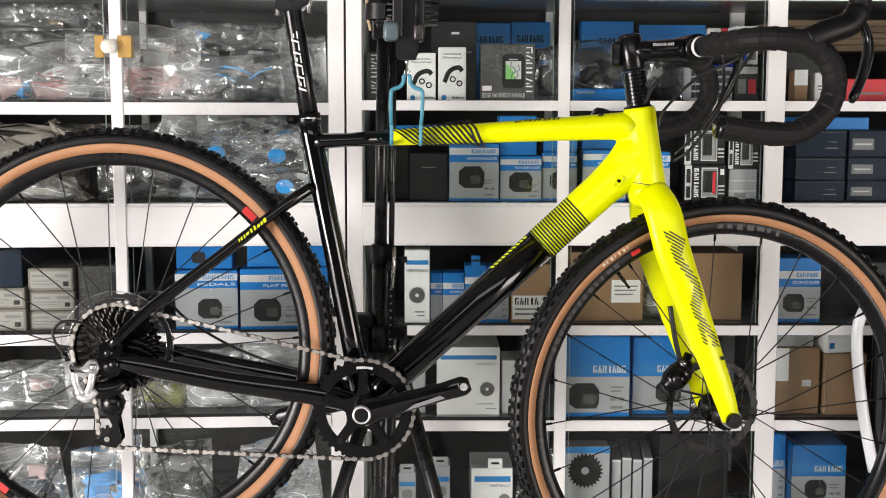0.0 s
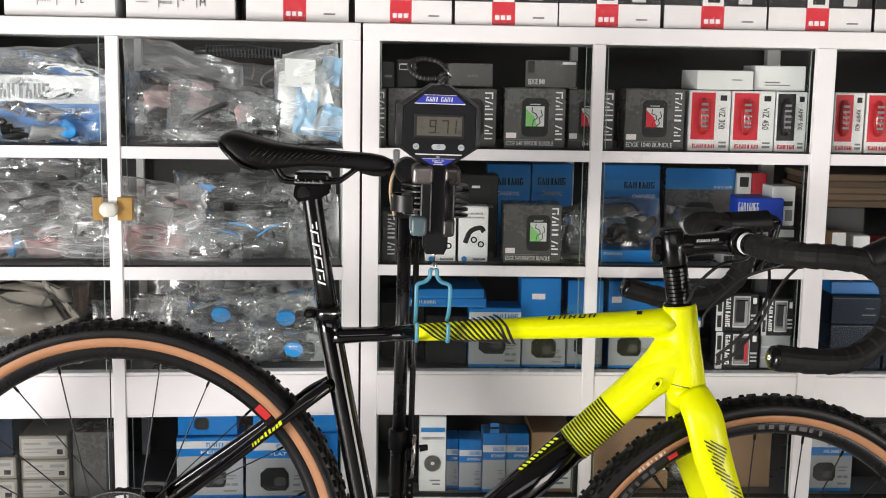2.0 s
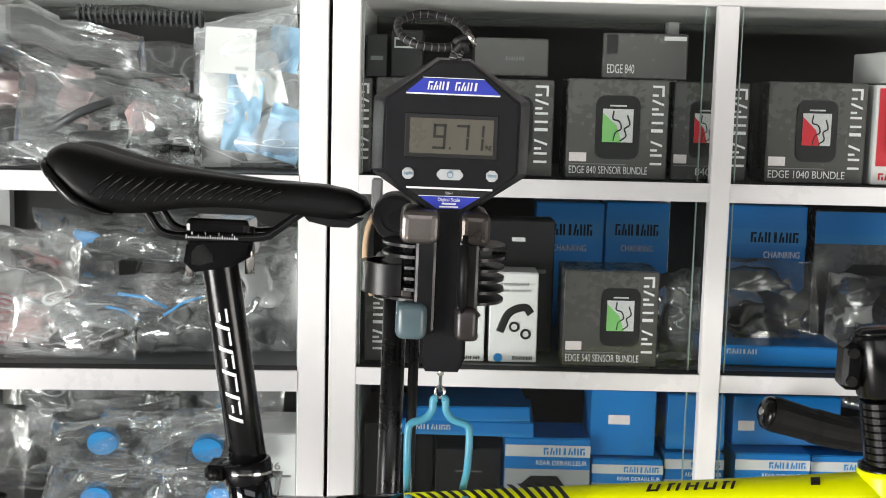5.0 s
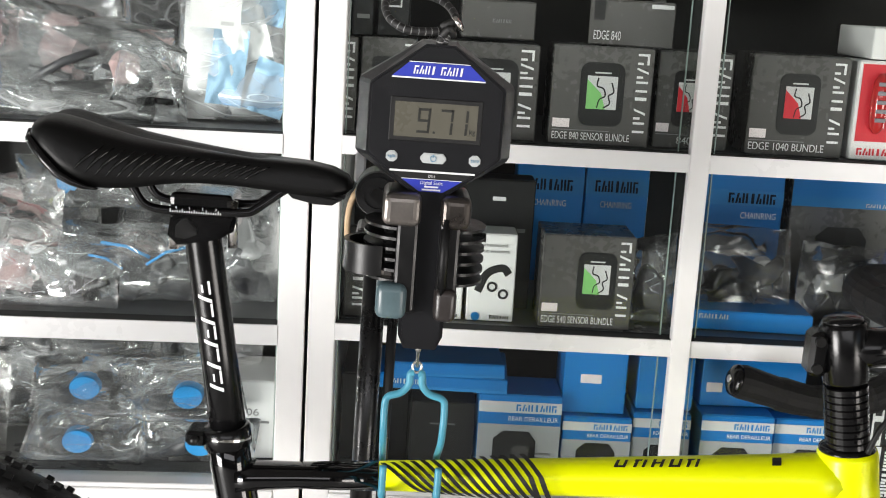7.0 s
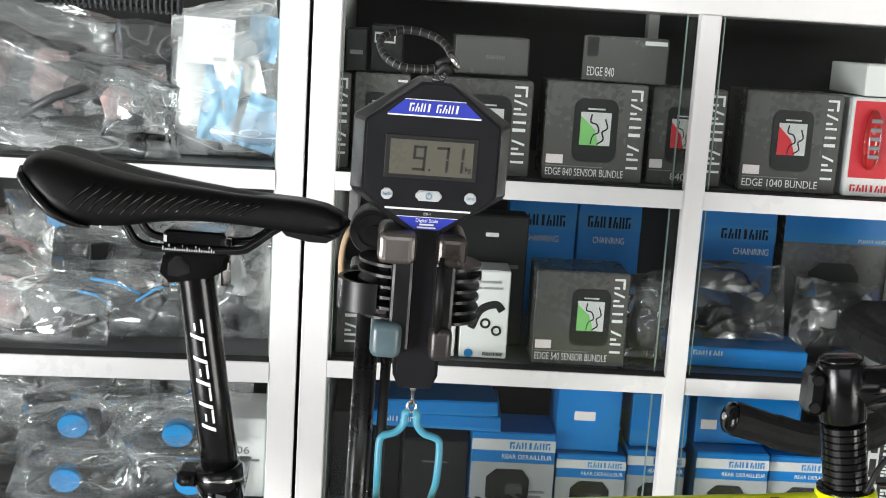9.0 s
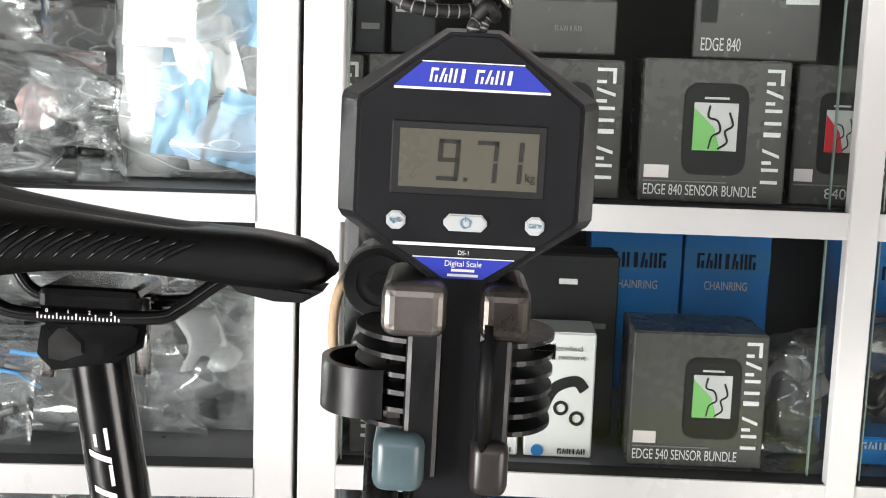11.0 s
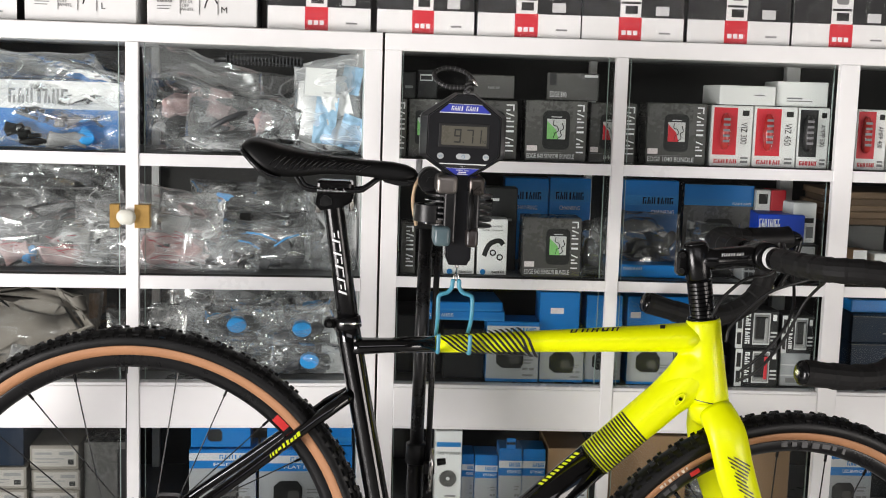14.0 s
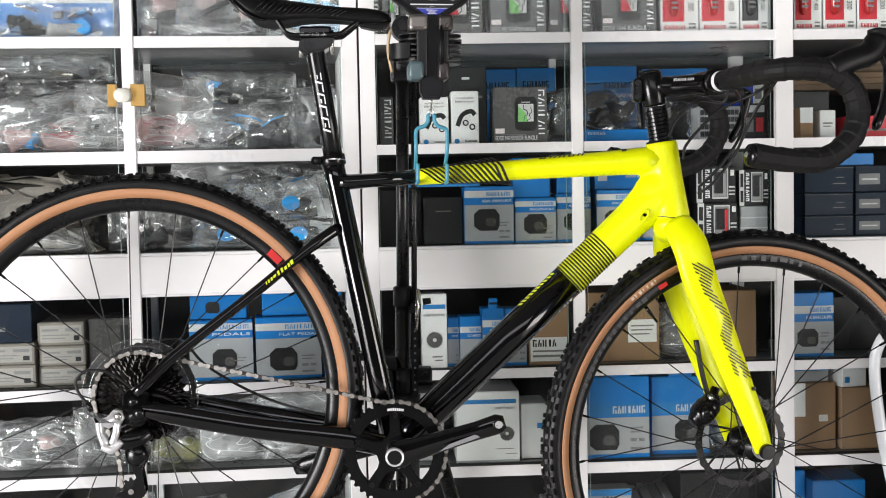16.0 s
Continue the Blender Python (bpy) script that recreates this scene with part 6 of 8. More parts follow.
cal = part("brake_caliper", box(-0.492, -0.452, 0.03, 0.062, 0.868, 0.915, 0.008, seg=2), BLACK_ALLOY, bike, "black disc-brake caliper")
part("axle_ring", lathe([(0.016, -0.052), (0.016, -0.044), (0.010, -0.044), (0.010, -0.052)], FH[0], FH[1], 24), DECAL_GREY, fhub)

# drive train
radii_c = (0.0735, 0.0672, 0.061, 0.0552, 0.0502, 0.0458, 0.0418, 0.0382, 0.035, 0.032, 0.029, 0.0262)
cass = part("cassette_body", lathe([(0.0, -0.056), (0.018, -0.056), (0.018, -0.018), (0.0, -0.018)], RH[0], RH[1], 28, closed=False), DARK_STEEL, bike, "", True)
for k, r in enumerate(radii_c):
    y = -0.0195 - 0.0031 * k
    g = part("sprocket", gear(RH[0], RH[1], r, max(11, int(r * 2 * math.pi / 0.0127)), 0.0048, max(r - 0.011, 0.014), y - 0.0009, y + 0.0009, phase=0.11 * k, tip=0.0011), COG, cass, "dark steel sprocket")
    if k < 8:
        bm = bmesh.new()
        for j in range(10 if k < 4 else 7):
            a = 2 * math.pi * j / (10 if k < 4 else 7) + 0.3 * k
            rr = r - 0.0125
            sweep([(RH[0] + (rr - 0.004) * math.cos(a), y, RH[1] + (rr - 0.004) * math.sin(a)), (RH[0] + 0.016 * math.cos(a + 0.25), y, RH[1] + 0.016 * math.sin(a + 0.25))], 0.0018, 5, bm, flat=(0.5, (0, 1, 0)))
        part("sprocket_arms", bm, BLACK_MATT, cass)
part("lock_ring", ring_plate(RH[0], RH[1], 0.0195, 0.011, -0.0585, -0.056, 24), DARK_STEEL, cass)
part("wheel_axle", lathe([(0, -0.073), (0.008, -0.073), (0.009, -0.066), (0.009, 0.068), (0, 0.068)], RH[0], RH[1], 20, closed=False), BLACK_ALLOY, bike, "", True)
guard = part("spoke_guard", ring_plate(RH[0], RH[1], 0.0905, 0.062, -0.0172, -0.0168, 72), GUARD, rhub, "clear spoke protector disc")
part("guard_edge", lathe([(0.0905, -0.0176), (0.0912, -0.0170), (0.0905, -0.0164), (0.0898, -0.0170)], RH[0], RH[1], 72), BLISTER, guard, "", True)
part("guard_edge", lathe([(0.0795, -0.0176), (0.0799, -0.0173), (0.0795, -0.0170), (0.0791, -0.0173)], RH[0], RH[1], 72), BLISTER, guard, "", True)

CR = 0.0815
ringp = part("chainring", gear(BB[0], BB[1], CR, 40, 0.0045, 0.060, -0.0485, -0.0455), BLACK_ALLOY, bike, "black narrow-wide chainring")
for k in range(5):
    a = radians(90 + 72 * k)
    p = [(BB[0] + r * math.cos(a + w), BB[1] + r * math.sin(a + w)) for r, w in ((0.024, -0.62), (0.036, -0.22), (0.064, -0.12), (0.064, 0.12), (0.036, 0.22), (0.024, 0.62))]
    part("spider_arm", plate(p, -0.056, -0.049, bevel=0.0015), BLACK_ALLOY, ringp)
    part("ring_bolt", lathe([(0, -0.058), (0.0045, -0.058), (0.0045, -0.056), (0, -0.056)], BB[0] + 0.0605 * math.cos(a), BB[1] + 0.0605 * math.sin(a), 14, closed=False), DARK_STEEL, ringp)
part("spider_hub", ring_plate(BB[0], BB[1], 0.0275, 0.012, -0.0558, -0.0492, 40), BLACK_ALLOY, ringp)
arc_bars(BB, 0.066, 0.070, 78, 100, 9, -0.0488, DECAL_WHITE, ringp, "fine white print")
arc_bars(BB, 0.067, 0.075, 158, 164, 2, -0.0488, DECAL_WHITE, ringp, "fine white print")
PED = (0.046, 0.797)
d2 = Vector((PED[0] - BB[0], 0, PED[1] - BB[1]))
crank = part("crank_arm", sweep([Vector((BB[0], -0.066, BB[1])) + d2 * t + Vector((0, -0.034 * min(1, t * 1.15), 0)) for t in (-0.06, 0.0, 0.08, 0.2, 0.5, 0.8, 0.95, 1.0, 1.06)], [0.012, 0.023, 0.023, 0.0185, 0.0155, 0.0145, 0.0155, 0.0155, 0.010], 20, flat=(0.55, (0, 1, 0))), BLACK_ALLOY, bike, "gloss black crank arm", True)
crank.data.materials[0] = FRAME_BLACK
part("crank_cap", lathe([(0.0112, -0.0865), (0.0135, -0.087), (0.0145, -0.0845), (0.0145, -0.07), (0.0112, -0.07)], BB[0], BB[1], 28), SILVER, crank, "silver-edged crank cap", True)
part("crank_cap_hole", disc(BB[0], BB[1], 0.0113, -0.0855, -0.07, 24), BLACK_MATT, crank)
part("pedal_eye", lathe([(0.006, -0.1095), (0.009, -0.1095), (0.009, -0.09), (0.006, -0.09)], PED[0], PED[1], 24), BLACK_ALLOY, crank, "", True)
part("pedal_thread", disc(PED[0], PED[1], 0.0062, -0.1085, -0.091, 20), SILVER, crank, "bright threaded pedal hole")
n2 = Vector((-d2.z, 0, d2.x)).normalized()
def crank_face(t, s):
    p = Vector((BB[0], -0.1012 - 0.0075 * min(1.0, t * 1.15) + 0.004, BB[1])) + d2 * t + n2 * s
    return p
bm = bmesh.new()
bm.faces.new([bm.verts.new((p.x, -0.0985 - 0.0075 * t, p.z)) for p, t in ((crank_face(0.40, -0.0105), 0.4), (crank_face(0.80, -0.0095), 0.8), (crank_face(0.78, -0.003), 0.78), (crank_face(0.52, -0.0045), 0.52))])
part("grey_panel", bm, DECAL_GREY, crank, "grey panel on the arm")
part("crank_arm", sweep([Vector((BB[0], 0.066, BB[1])) - d2 * t + Vector((0, 0.03 * t, 0)) for t in (-0.06, 0.0, 0.1, 0.5, 0.95, 1.06)], [0.012, 0.022, 0.019, 0.0155, 0.0155, 0.010], 16, flat=(0.55, (0, 1, 0))), BLACK_ALLOY, bike, "gloss black crank arm", True)

# chain: links along its run
JU, JL = (-0.543, 0.731), (-0.549, 0.677)   # before the mech is set in place
MECH = (0.026, 0.009)
JLF = (JL[0] + MECH[0], JL[1] + MECH[1])


def arc(c, r, a0, a1, n):
    return [(c[0] + r * math.cos(radians(a0 + (a1 - a0) * k / n)), c[1] + r * math.sin(radians(a0 + (a1 - a0) * k / n))) for k in range(n + 1)]


run = arc(BB, CR - 0.001, 101, -95, 26) + arc(JLF, 0.0175, -82, -190, 6) + [(-0.541, 0.715), (-0.545, 0.742), (-0.552, 0.766)] + arc(RH, 0.0705, 222, 83, 24)
path = [Vector((x, 0, z)) for x, z in run] + [Vector((run[0][0], 0, run[0][1]))]
cum = [0.0]
for p, q in zip(path, path[1:]):
    cum.append(cum[-1] + (q - p).length)


def along(s):
    i = 0
    while i < len(cum) - 2 and cum[i + 1] < s:
        i += 1
    return path[i].lerp(path[i + 1], min(1, (s - cum[i]) / max(cum[i + 1] - cum[i], 1e-6)))


def chain_y(p):
    return -0.0245 - (0.0225) * min(1, max(0, (p.x + 0.5) / 0.36))


PITCH = 0.0127
N = int(cum[-1] / PITCH)
PITCH = cum[-1] / N
roll = bmesh.new()
for k in range(N):
    p = along(k * PITCH)
    y = chain_y(p)
    lathe([(0.0, y - 0.0036), (0.0037, y - 0.0036), (0.0037, y + 0.0036), (0.0, y + 0.0036)], p.x, p.z, 8, closed=False, bm=roll)
chain = part("chain", roll, DARK_STEEL, bike, "bright steel chain")


def link_mesh(y, mat):
    o = []
    for a in range(-90, 91, 30):
        o.append((PITCH + 0.0036 * math.cos(radians(a)), 0.0036 * math.sin(radians(a))))
    o.append((PITCH / 2, 0.0019))
    for a in range(90, 271, 30):
        o.append((0.0036 * math.cos(radians(a)), 0.0036 * math.sin(radians(a))))
    o.append((PITCH / 2, -0.0019))
    bm = plate(o, -y - 0.0005, -y + 0.0005)
    plate(o, y - 0.0005, y + 0.0005, bm)
    me = bpy.data.meshes.new("link")
    bm.to_mesh(me)
    bm.free()
    me.materials.append(mat)
    return me


LINKS = (link_mesh(0.0034, CHAIN_STEEL), link_mesh(0.0023, CHAIN_DIM))
for k in range(N):
    p, q = along(k * PITCH), along(((k + 1) % N) * PITCH)
    p.y, q.y = chain_y(p), chain_y(q)
    d = (q - p).normalized()
    yax = Vector((0, 1, 0)) - d * d.y
    yax.normalize()
    zax = d.cross(yax)
    m = Matrix((d, yax, zax)).transposed().to_4x4()
    lk = new("link", LINKS[k % 2])
    lk.parent = chain
    lk.matrix_local = Matrix.Translation(p) @ m

# rear derailleur
rd = part("rear_derailleur", plate([(-0.566, 0.808), (-0.548, 0.815), (-0.528, 0.818), (-0.514, 0.806), (-0.521, 0.788), (-0.536, 0.782), (-0.55, 0.79)], -0.074, -0.058, bevel=0.003), BLACK_ALLOY, bike, "silver and black rear derailleur", True)
part("silver_knuckle", plate([(-0.596, 0.806), (-0.590, 0.797), (-0.576, 0.801), (-0.566, 0.812), (-0.553, 0.811), (-0.549, 0.799), (-0.556, 0.789), (-0.562, 0.790), (-0.572, 0.784), (-0.585, 0.790)], -0.082, -0.06, bevel=0.003), SILVER, rd, "polished silver knuckle", True)
for pts, r in ((((-0.588, -0.075, 0.798), (-0.586, -0.077, 0.778), (-0.578, -0.076, 0.758)), (0.0065, 0.0055, 0.007)), (((-0.560, -0.074, 0.795), (-0.562, -0.077, 0.776), (-0.568, -0.076, 0.760)), (0.006, 0.0058, 0.006)), (((-0.583, -0.076, 0.757), (-0.568, -0.077, 0.752), (-0.554, -0.074, 0.764)), (0.0065, 0.0068, 0.005))):
    part("silver_link", sweep(curve_points(pts, 4), taper(r, 4), 12), SILVER, rd, "", True)
part("pivot_bolt", lathe([(0, -0.086), (0.005, -0.086), (0.006, -0.082), (0, -0.082)], -0.557, 0.803, 16, closed=False), STEEL, rd, "", True)
part("pivot_bolt", lathe([(0, -0.079), (0.008, -0.079), (0.009, -0.074), (0, -0.074)], -0.527, 0.806, 18, closed=False), BLACK_ALLOY, rd, "", True)
part("parallelogram", sweep(curve_points([(-0.572, -0.062, 0.768), (-0.552, -0.066, 0.762), (-0.532, -0.062, 0.765), (-0.515, -0.055, 0.774)], 4), taper([0.011, 0.014, 0.014, 0.010], 4), 12, flat=(0.7, (0, 1, 0))), BLACK_ALLOY, rd, "", True)
part("cage_pivot", lathe([(0, -0.066), (0.012, -0.066), (0.0165, -0.06), (0.0165, -0.042), (0, -0.042)], JU[0] + 0.008, JU[1] + 0.008, 22, closed=False), BLACK_ALLOY, rd, "", True)
part("spring_coil", sweep([(JU[0] + 0.008 + 0.0185 * math.cos(0.7 * k), -0.046 - 0.0006 * k, JU[1] + 0.008 + 0.0185 * math.sin(0.7 * k)) for k in range(26)], 0.0012, 6), DARK_STEEL, rd)
for y in (-0.036, -0.0125):
    part("cage_plate", plate([(JU[0] + 0.006, JU[1] + 0.012), (JU[0] + 0.019, JU[1] + 0.004), (JU[0] + 0.010, JU[1] - 0.022), (JL[0] + 0.018, JL[1] + 0.022), (JL[0] + 0.022, JL[1] - 0.002), (JL[0] + 0.014, JL[1] - 0.015), (JL[0] - 0.024, JL[1] - 0.008), (JL[0] - 0.022, JL[1] - 0.003), (JL[0] + 0.002, JL[1] + 0.007), (JL[0] + 0.008, JL[1] + 0.022), (JU[0] - 0.004, JU[1] - 0.02)], y - 0.0009, y + 0.0009), BLACK_ALLOY, rd)
part("cage_bolt", disc(JL[0], JL[1], 0.0045, -0.0395, -0.036, 8), STEEL, rd)
for c in (JU, JL):
    part("jockey_wheel", gear(c[0], c[1], 0.0195, 12, 0.0045, 0.004, -0.0265, -0.0225), BLACK_MATT, rd, "toothed black jockey wheel")
rd.location = (MECH[0], 0, MECH[1])
part("barrel_adjuster", sweep([(-0.574, -0.0695, 0.818), (-0.580, -0.069, 0.832)], [0.0042, 0.0036], 12), BLACK_ALLOY, bike, "", True)
part("gear_cable", sweep(curve_points([(-0.475, -0.052, 0.812), (-0.515, -0.06, 0.852), (-0.548, -0.064, 0.8765), (-0.580, -0.066, 0.8805), (-0.597, -0.067, 0.866), (-0.594, -0.068, 0.848), (-0.579, -0.069, 0.828)], 8), 0.0023, 8), CABLE, bike, "looped black gear cable", True)
part("gear_cable", sweep(curve_points([(-0.16, -0.03, 0.79), (-0.27, 0.04, 0.80), (-0.35, 0.055, 0.828), (-0.42, 0.06, 0.87), (-0.455, 0.055, 0.91), (-0.47, 0.05, 0.9)], 8), 0.0024, 8), CABLE, bike, "black cable housing", True)


# the fork and front wheel are steered a little towards the cabinets
AX = (Vector(h_top) - Vector(h_bot)).normalized()
STEER = Matrix.Translation(h_bot) @ Matrix.Rotation(radians(8.5), 4, AX) @ Matrix.Translation(-Vector(h_bot))
for ob in STEERED:
    ob.matrix_basis = STEER @ ob.matrix_basis

# ---- hook scale in the jaws of the repair stand ----
SC_OLD = pose(-0.049, 0, 1.46, 0, 0, 4.5) @ Matrix.Diagonal((0.935, 0.935, 0.955, 1)) @ pose(0, 0, -1.46)
SC = pose(-0.0412, 0.1226, 1.3626, 0, 1.0, 2.8) @ Matrix.Diagonal((0.898, 0.898, 0.948, 1)) @ pose(0, 0, -1.46)
scale_t = thing("hook_scale", SC, "charcoal digital hanging scale reading 9.71 kg in clamp jaws", "scale")


def tapered(face, back, y0, y1, y2, bevel):
    """A body with a flat face, flanks that slope out to a wider outline, and a short straight side behind."""
    bm = bmesh.new()
    loops = [[bm.verts.new((x, y, z)) for x, z in o] for o, y in ((face, y0), (back, y1), (back, y2))]
    n = len(face)
    for a, b in zip(loops, loops[1:]):
        for k in range(n):
            bm.faces.new((a[k], a[(k + 1) % n], b[(k + 1) % n], b[k]))
    top = bm.faces.new(loops[0])
    bm.faces.new(loops[2][::-1])
    bmesh.ops.recalc_face_normals(bm, faces=bm.faces[:])
    bmesh.ops.bevel(bm, geom=list(top.edges), offset=bevel, segments=2, affect="EDGES")
    return bm


FACE_O = [(-0.0125, 1.5485), (0.0125, 1.5485), (0.0575, 1.5165), (0.0585, 1.513), (0.0585, 1.4585), (0.0565, 1.455), (0.0165, 1.426), (-0.0165, 1.426), (-0.0565, 1.455), (-0.0585, 1.4585), (-0.0585, 1.513), (-0.0575, 1.5165)]
BACK_O = [(x * 1.18, 1.488 + (z - 1.488) * 1.04) for x, z in FACE_O]
case = part("case", tapered(FACE_O, BACK_O, -0.030, -0.008, 0.012, 0.0018), SCALE_BODY, scale_t)
part("grip_arm", plate([(-0.0152, 1.432), (0.0152, 1.432), (0.0152, 1.348), (0.0202, 1.338), (0.0202, 1.301), (0.0145, 1.289), (-0.0145, 1.289), (-0.0202, 1.301), (-0.0202, 1.338), (-0.0152, 1.348)], -0.030, 0.002, bevel=0.003), SCALE_BODY, scale_t)
lab = part("upper_label", plate([(-0.0265, 1.5335), (0.0265, 1.5335), (0.041, 1.5215), (-0.041, 1.5215)], -0.0307, -0.0295), SCALE_BLUE, case, "blue label with a white emblem")
part("label_line", box(-0.0265, 0.0265, -0.0311, -0.03, 1.5338, 1.5344), DECAL_WHITE, lab)
part("label_line", box(-0.0405, 0.0405, -0.0311, -0.03, 1.5204, 1.5216), DECAL_WHITE, lab)
for x0, n, w in ((-0.0225, 4, 0.0195), (0.001, 4, 0.0205)):
    for q in glyph_strokes(n, w, 0.0068, 0.0013):
        part("emblem_shape", plate([(x0 + x + z * 0.15, 1.5243 + z) for x, z in q], -0.0313, -0.0303), DECAL_WHITE, lab, "white emblem shape")
win = part("display_frame", box(-0.0405, 0.0405, -0.0308, -0.029, 1.4685, 1.5052, 0.0008), DECAL_BLACK, case, "black display surround")
part("display", box(-0.0362, 0.0362, -0.0312, -0.0305, 1.4725, 1.5012), LCD, win, "grey-green liquid crystal display")


def segments(ch, x, z, w, h):
    """Seven-segment bars for one digit."""
    on = {"9": "abcdfg", "7": "abc", "1": "bc"}[ch]
    t, bm = 0.0021, bmesh.new()
    spans = {"a": (0, w, h - t, h), "g": (0, w, h / 2 - t / 2, h / 2 + t / 2), "d": (0, w, 0, t), "b": (w - t, w, h / 2 + 0.0006, h), "c": (w - t, w, 0, h / 2 - 0.0006), "f": (0, t, h / 2 + 0.0006, h), "e": (0, t, 0, h / 2)}
    for s in on:
        a, b, c, d = spans[s]
        k0, k1 = c / h * 0.0009, d / h * 0.0009
        plate([(x + a + k0, z + c), (x + b + k0, z + c), (x + b + k1, z + d), (x + a + k1, z + d)], -0.0316, -0.0311, bm)
    return bm


for ch, x in (("9", -0.0165), ("7", 0.0035), ("1", 0.0165)):
    part("digit", segments(ch, x, 1.4762, 0.0110, 0.0205), LCD_INK, win, "display digit " + ch)
part("decimal_point", box(-0.0022, -0.0003, -0.0316, -0.0311, 1.4762, 1.4781), LCD_INK, win)
lettering("kg", 0.0042, LCD_INK, win, Matrix.Translation((0.0322, -0.0314, 1.4775)) @ FACE, "unit_mark")
for x, w in ((-0.0365, 0.0055), (0.0365, 0.0055)):
    part("button", plate([(x + w * math.cos(radians(22.5 + 45 * k)), 1.4555 + 0.9 * w * math.sin(radians(22.5 + 45 * k))) for k in range(8)], -0.0318, -0.0295, bevel=0.0008), BUTTON, case)
pb = part("power_button", plate([(-0.0115, 1.4545), (-0.0085, 1.4512), (0.0085, 1.4512), (0.0115, 1.4545), (0.0115, 1.4565), (0.0085, 1.4598), (-0.0085, 1.4598), (-0.0115, 1.4565)], -0.0318, -0.0295, bevel=0.0008), BUTTON, case)
for x, word in ((-0.0365, "kg/lb"), (0.0365, "tare")):
    lettering(word, 0.0024, BUTTON_INK, case, Matrix.Translation((x, -0.0321, 1.4546)) @ FACE, "button_word")
part("power_ring", ring_plate(0, 1.4555, 0.0028, 0.0021, -0.0324, -0.0317, 20), BUTTON_INK, pb)
part("power_stroke", box(-0.0003, 0.0003, -0.0324, -0.0317, 1.4562, 1.4588), BUTTON_INK, pb)
part("white_line", box(-0.0375, 0.0375, -0.031, -0.0297, 1.4432, 1.4448), DECAL_WHITE, case)
part("black_band", plate([(-0.035, 1.4425), (0.035, 1.4425), (0.0285, 1.4382), (-0.0285, 1.4382)], -0.0307, -0.0297), DECAL_BLACK, case)
lettering("DS-1", 0.0022, DECAL_WHITE, case, Matrix.Translation((0, -0.0309, 1.4393)) @ FACE, "model_mark")
low = part("lower_label", plate([(-0.027, 1.4376), (0.027, 1.4376), (0.0105, 1.4272), (-0.0105, 1.4272)], -0.0307, -0.0297), SCALE_BLUE, case, "blue label")
part("label_line", box(-0.0268, 0.0268, -0.0311, -0.0304, 1.4374, 1.4379), DECAL_WHITE, low)
lettering("Digital Scale", 0.0028, DECAL_WHITE, low, Matrix.Translation((0, -0.0309, 1.4335)) @ FACE, "label_words")
part("label_bar", box(-0.0062, 0.0062, -0.0311, -0.0304, 1.4308, 1.4321), DECAL_WHITE, low)
part("label_bar", box(-0.0082, 0.0082, -0.0311, -0.0304, 1.4283, 1.4296), DECAL_WHITE, low)
part("shackle", sweep([Vector((0.0055 * math.cos(a), -0.014, 1.5385 + 0.0045 * math.sin(a))) for a in [2 * math.pi * k / 6 for k in range(6)]], 0.0014, 8, closed=True), STEEL, case, "bright hexagonal ring", True)
loop = curve_points([(0.0, -0.02, 1.541), (-0.001, -0.024, 1.552), (0.004, -0.02, 1.560), (-0.012, -0.026, 1.5585), (-0.032, -0.03, 1.5595), (-0.047, -0.02, 1.568), (-0.049, 0.01, 1.580), (-0.028, 0.025, 1.588), (0.0, 0.02, 1.583), (0.012, -0.005, 1.570), (0.006, -0.02, 1.5585), (0.003, -0.022, 1.551), (0.003, -0.019, 1.541)], 7)
cord = part("wrist_cord", sweep(loop, 0.0034, 10), CORD, scale_t, "looped black cord", True)
for k in range(4, len(loop) - 3, 2):
    p, d = Vector(loop[k]), (Vector(loop[k + 1]) - Vector(loop[k])).normalized()
    part("woven_fleck", sweep([p, p + d * 0.0008], 0.00355, 10, cap=False), PRINT_GREY if k % 4 else DECAL_GREY, cord)
part("cord_tip", sweep([(0.009, -0.027, 1.572), (0.0135, -0.028, 1.5665), (0.0175, -0.027, 1.561)], [0.002, 0.0026, 0.0016], 8), STEEL, cord, "bright metal cord end", True)
part("cord_knot", sweep(curve_points([(0.0, -0.026, 1.556), (0.006, -0.028, 1.562), (0.010, -0.022, 1.557), (0.004, -0.016, 1.561), (0.001, -0.024, 1.564), (0.012, -0.024, 1.568), (0.016, -0.02, 1.563)], 6), 0.0032, 8), CORD, scale_t, "knot in the cord", True)
part("swivel", sweep([(0, -0.012, 1.29), (0, -0.012, 1.283), (0, -0.012, 1.2825), (0, -0.012, 1.268)], [0.003, 0.003, 0.0016, 0.0016], 10), STEEL, scale_t, "bright swivel", True)
part("swivel_ring", sweep([Vector((0.0042 * math.cos(a), -0.012, 1.268 + 0.005 * math.sin(a))) for a in [2 * math.pi * k / 12 for k in range(12)]], 0.0013, 8, closed=True), STEEL, scale_t, "", True)
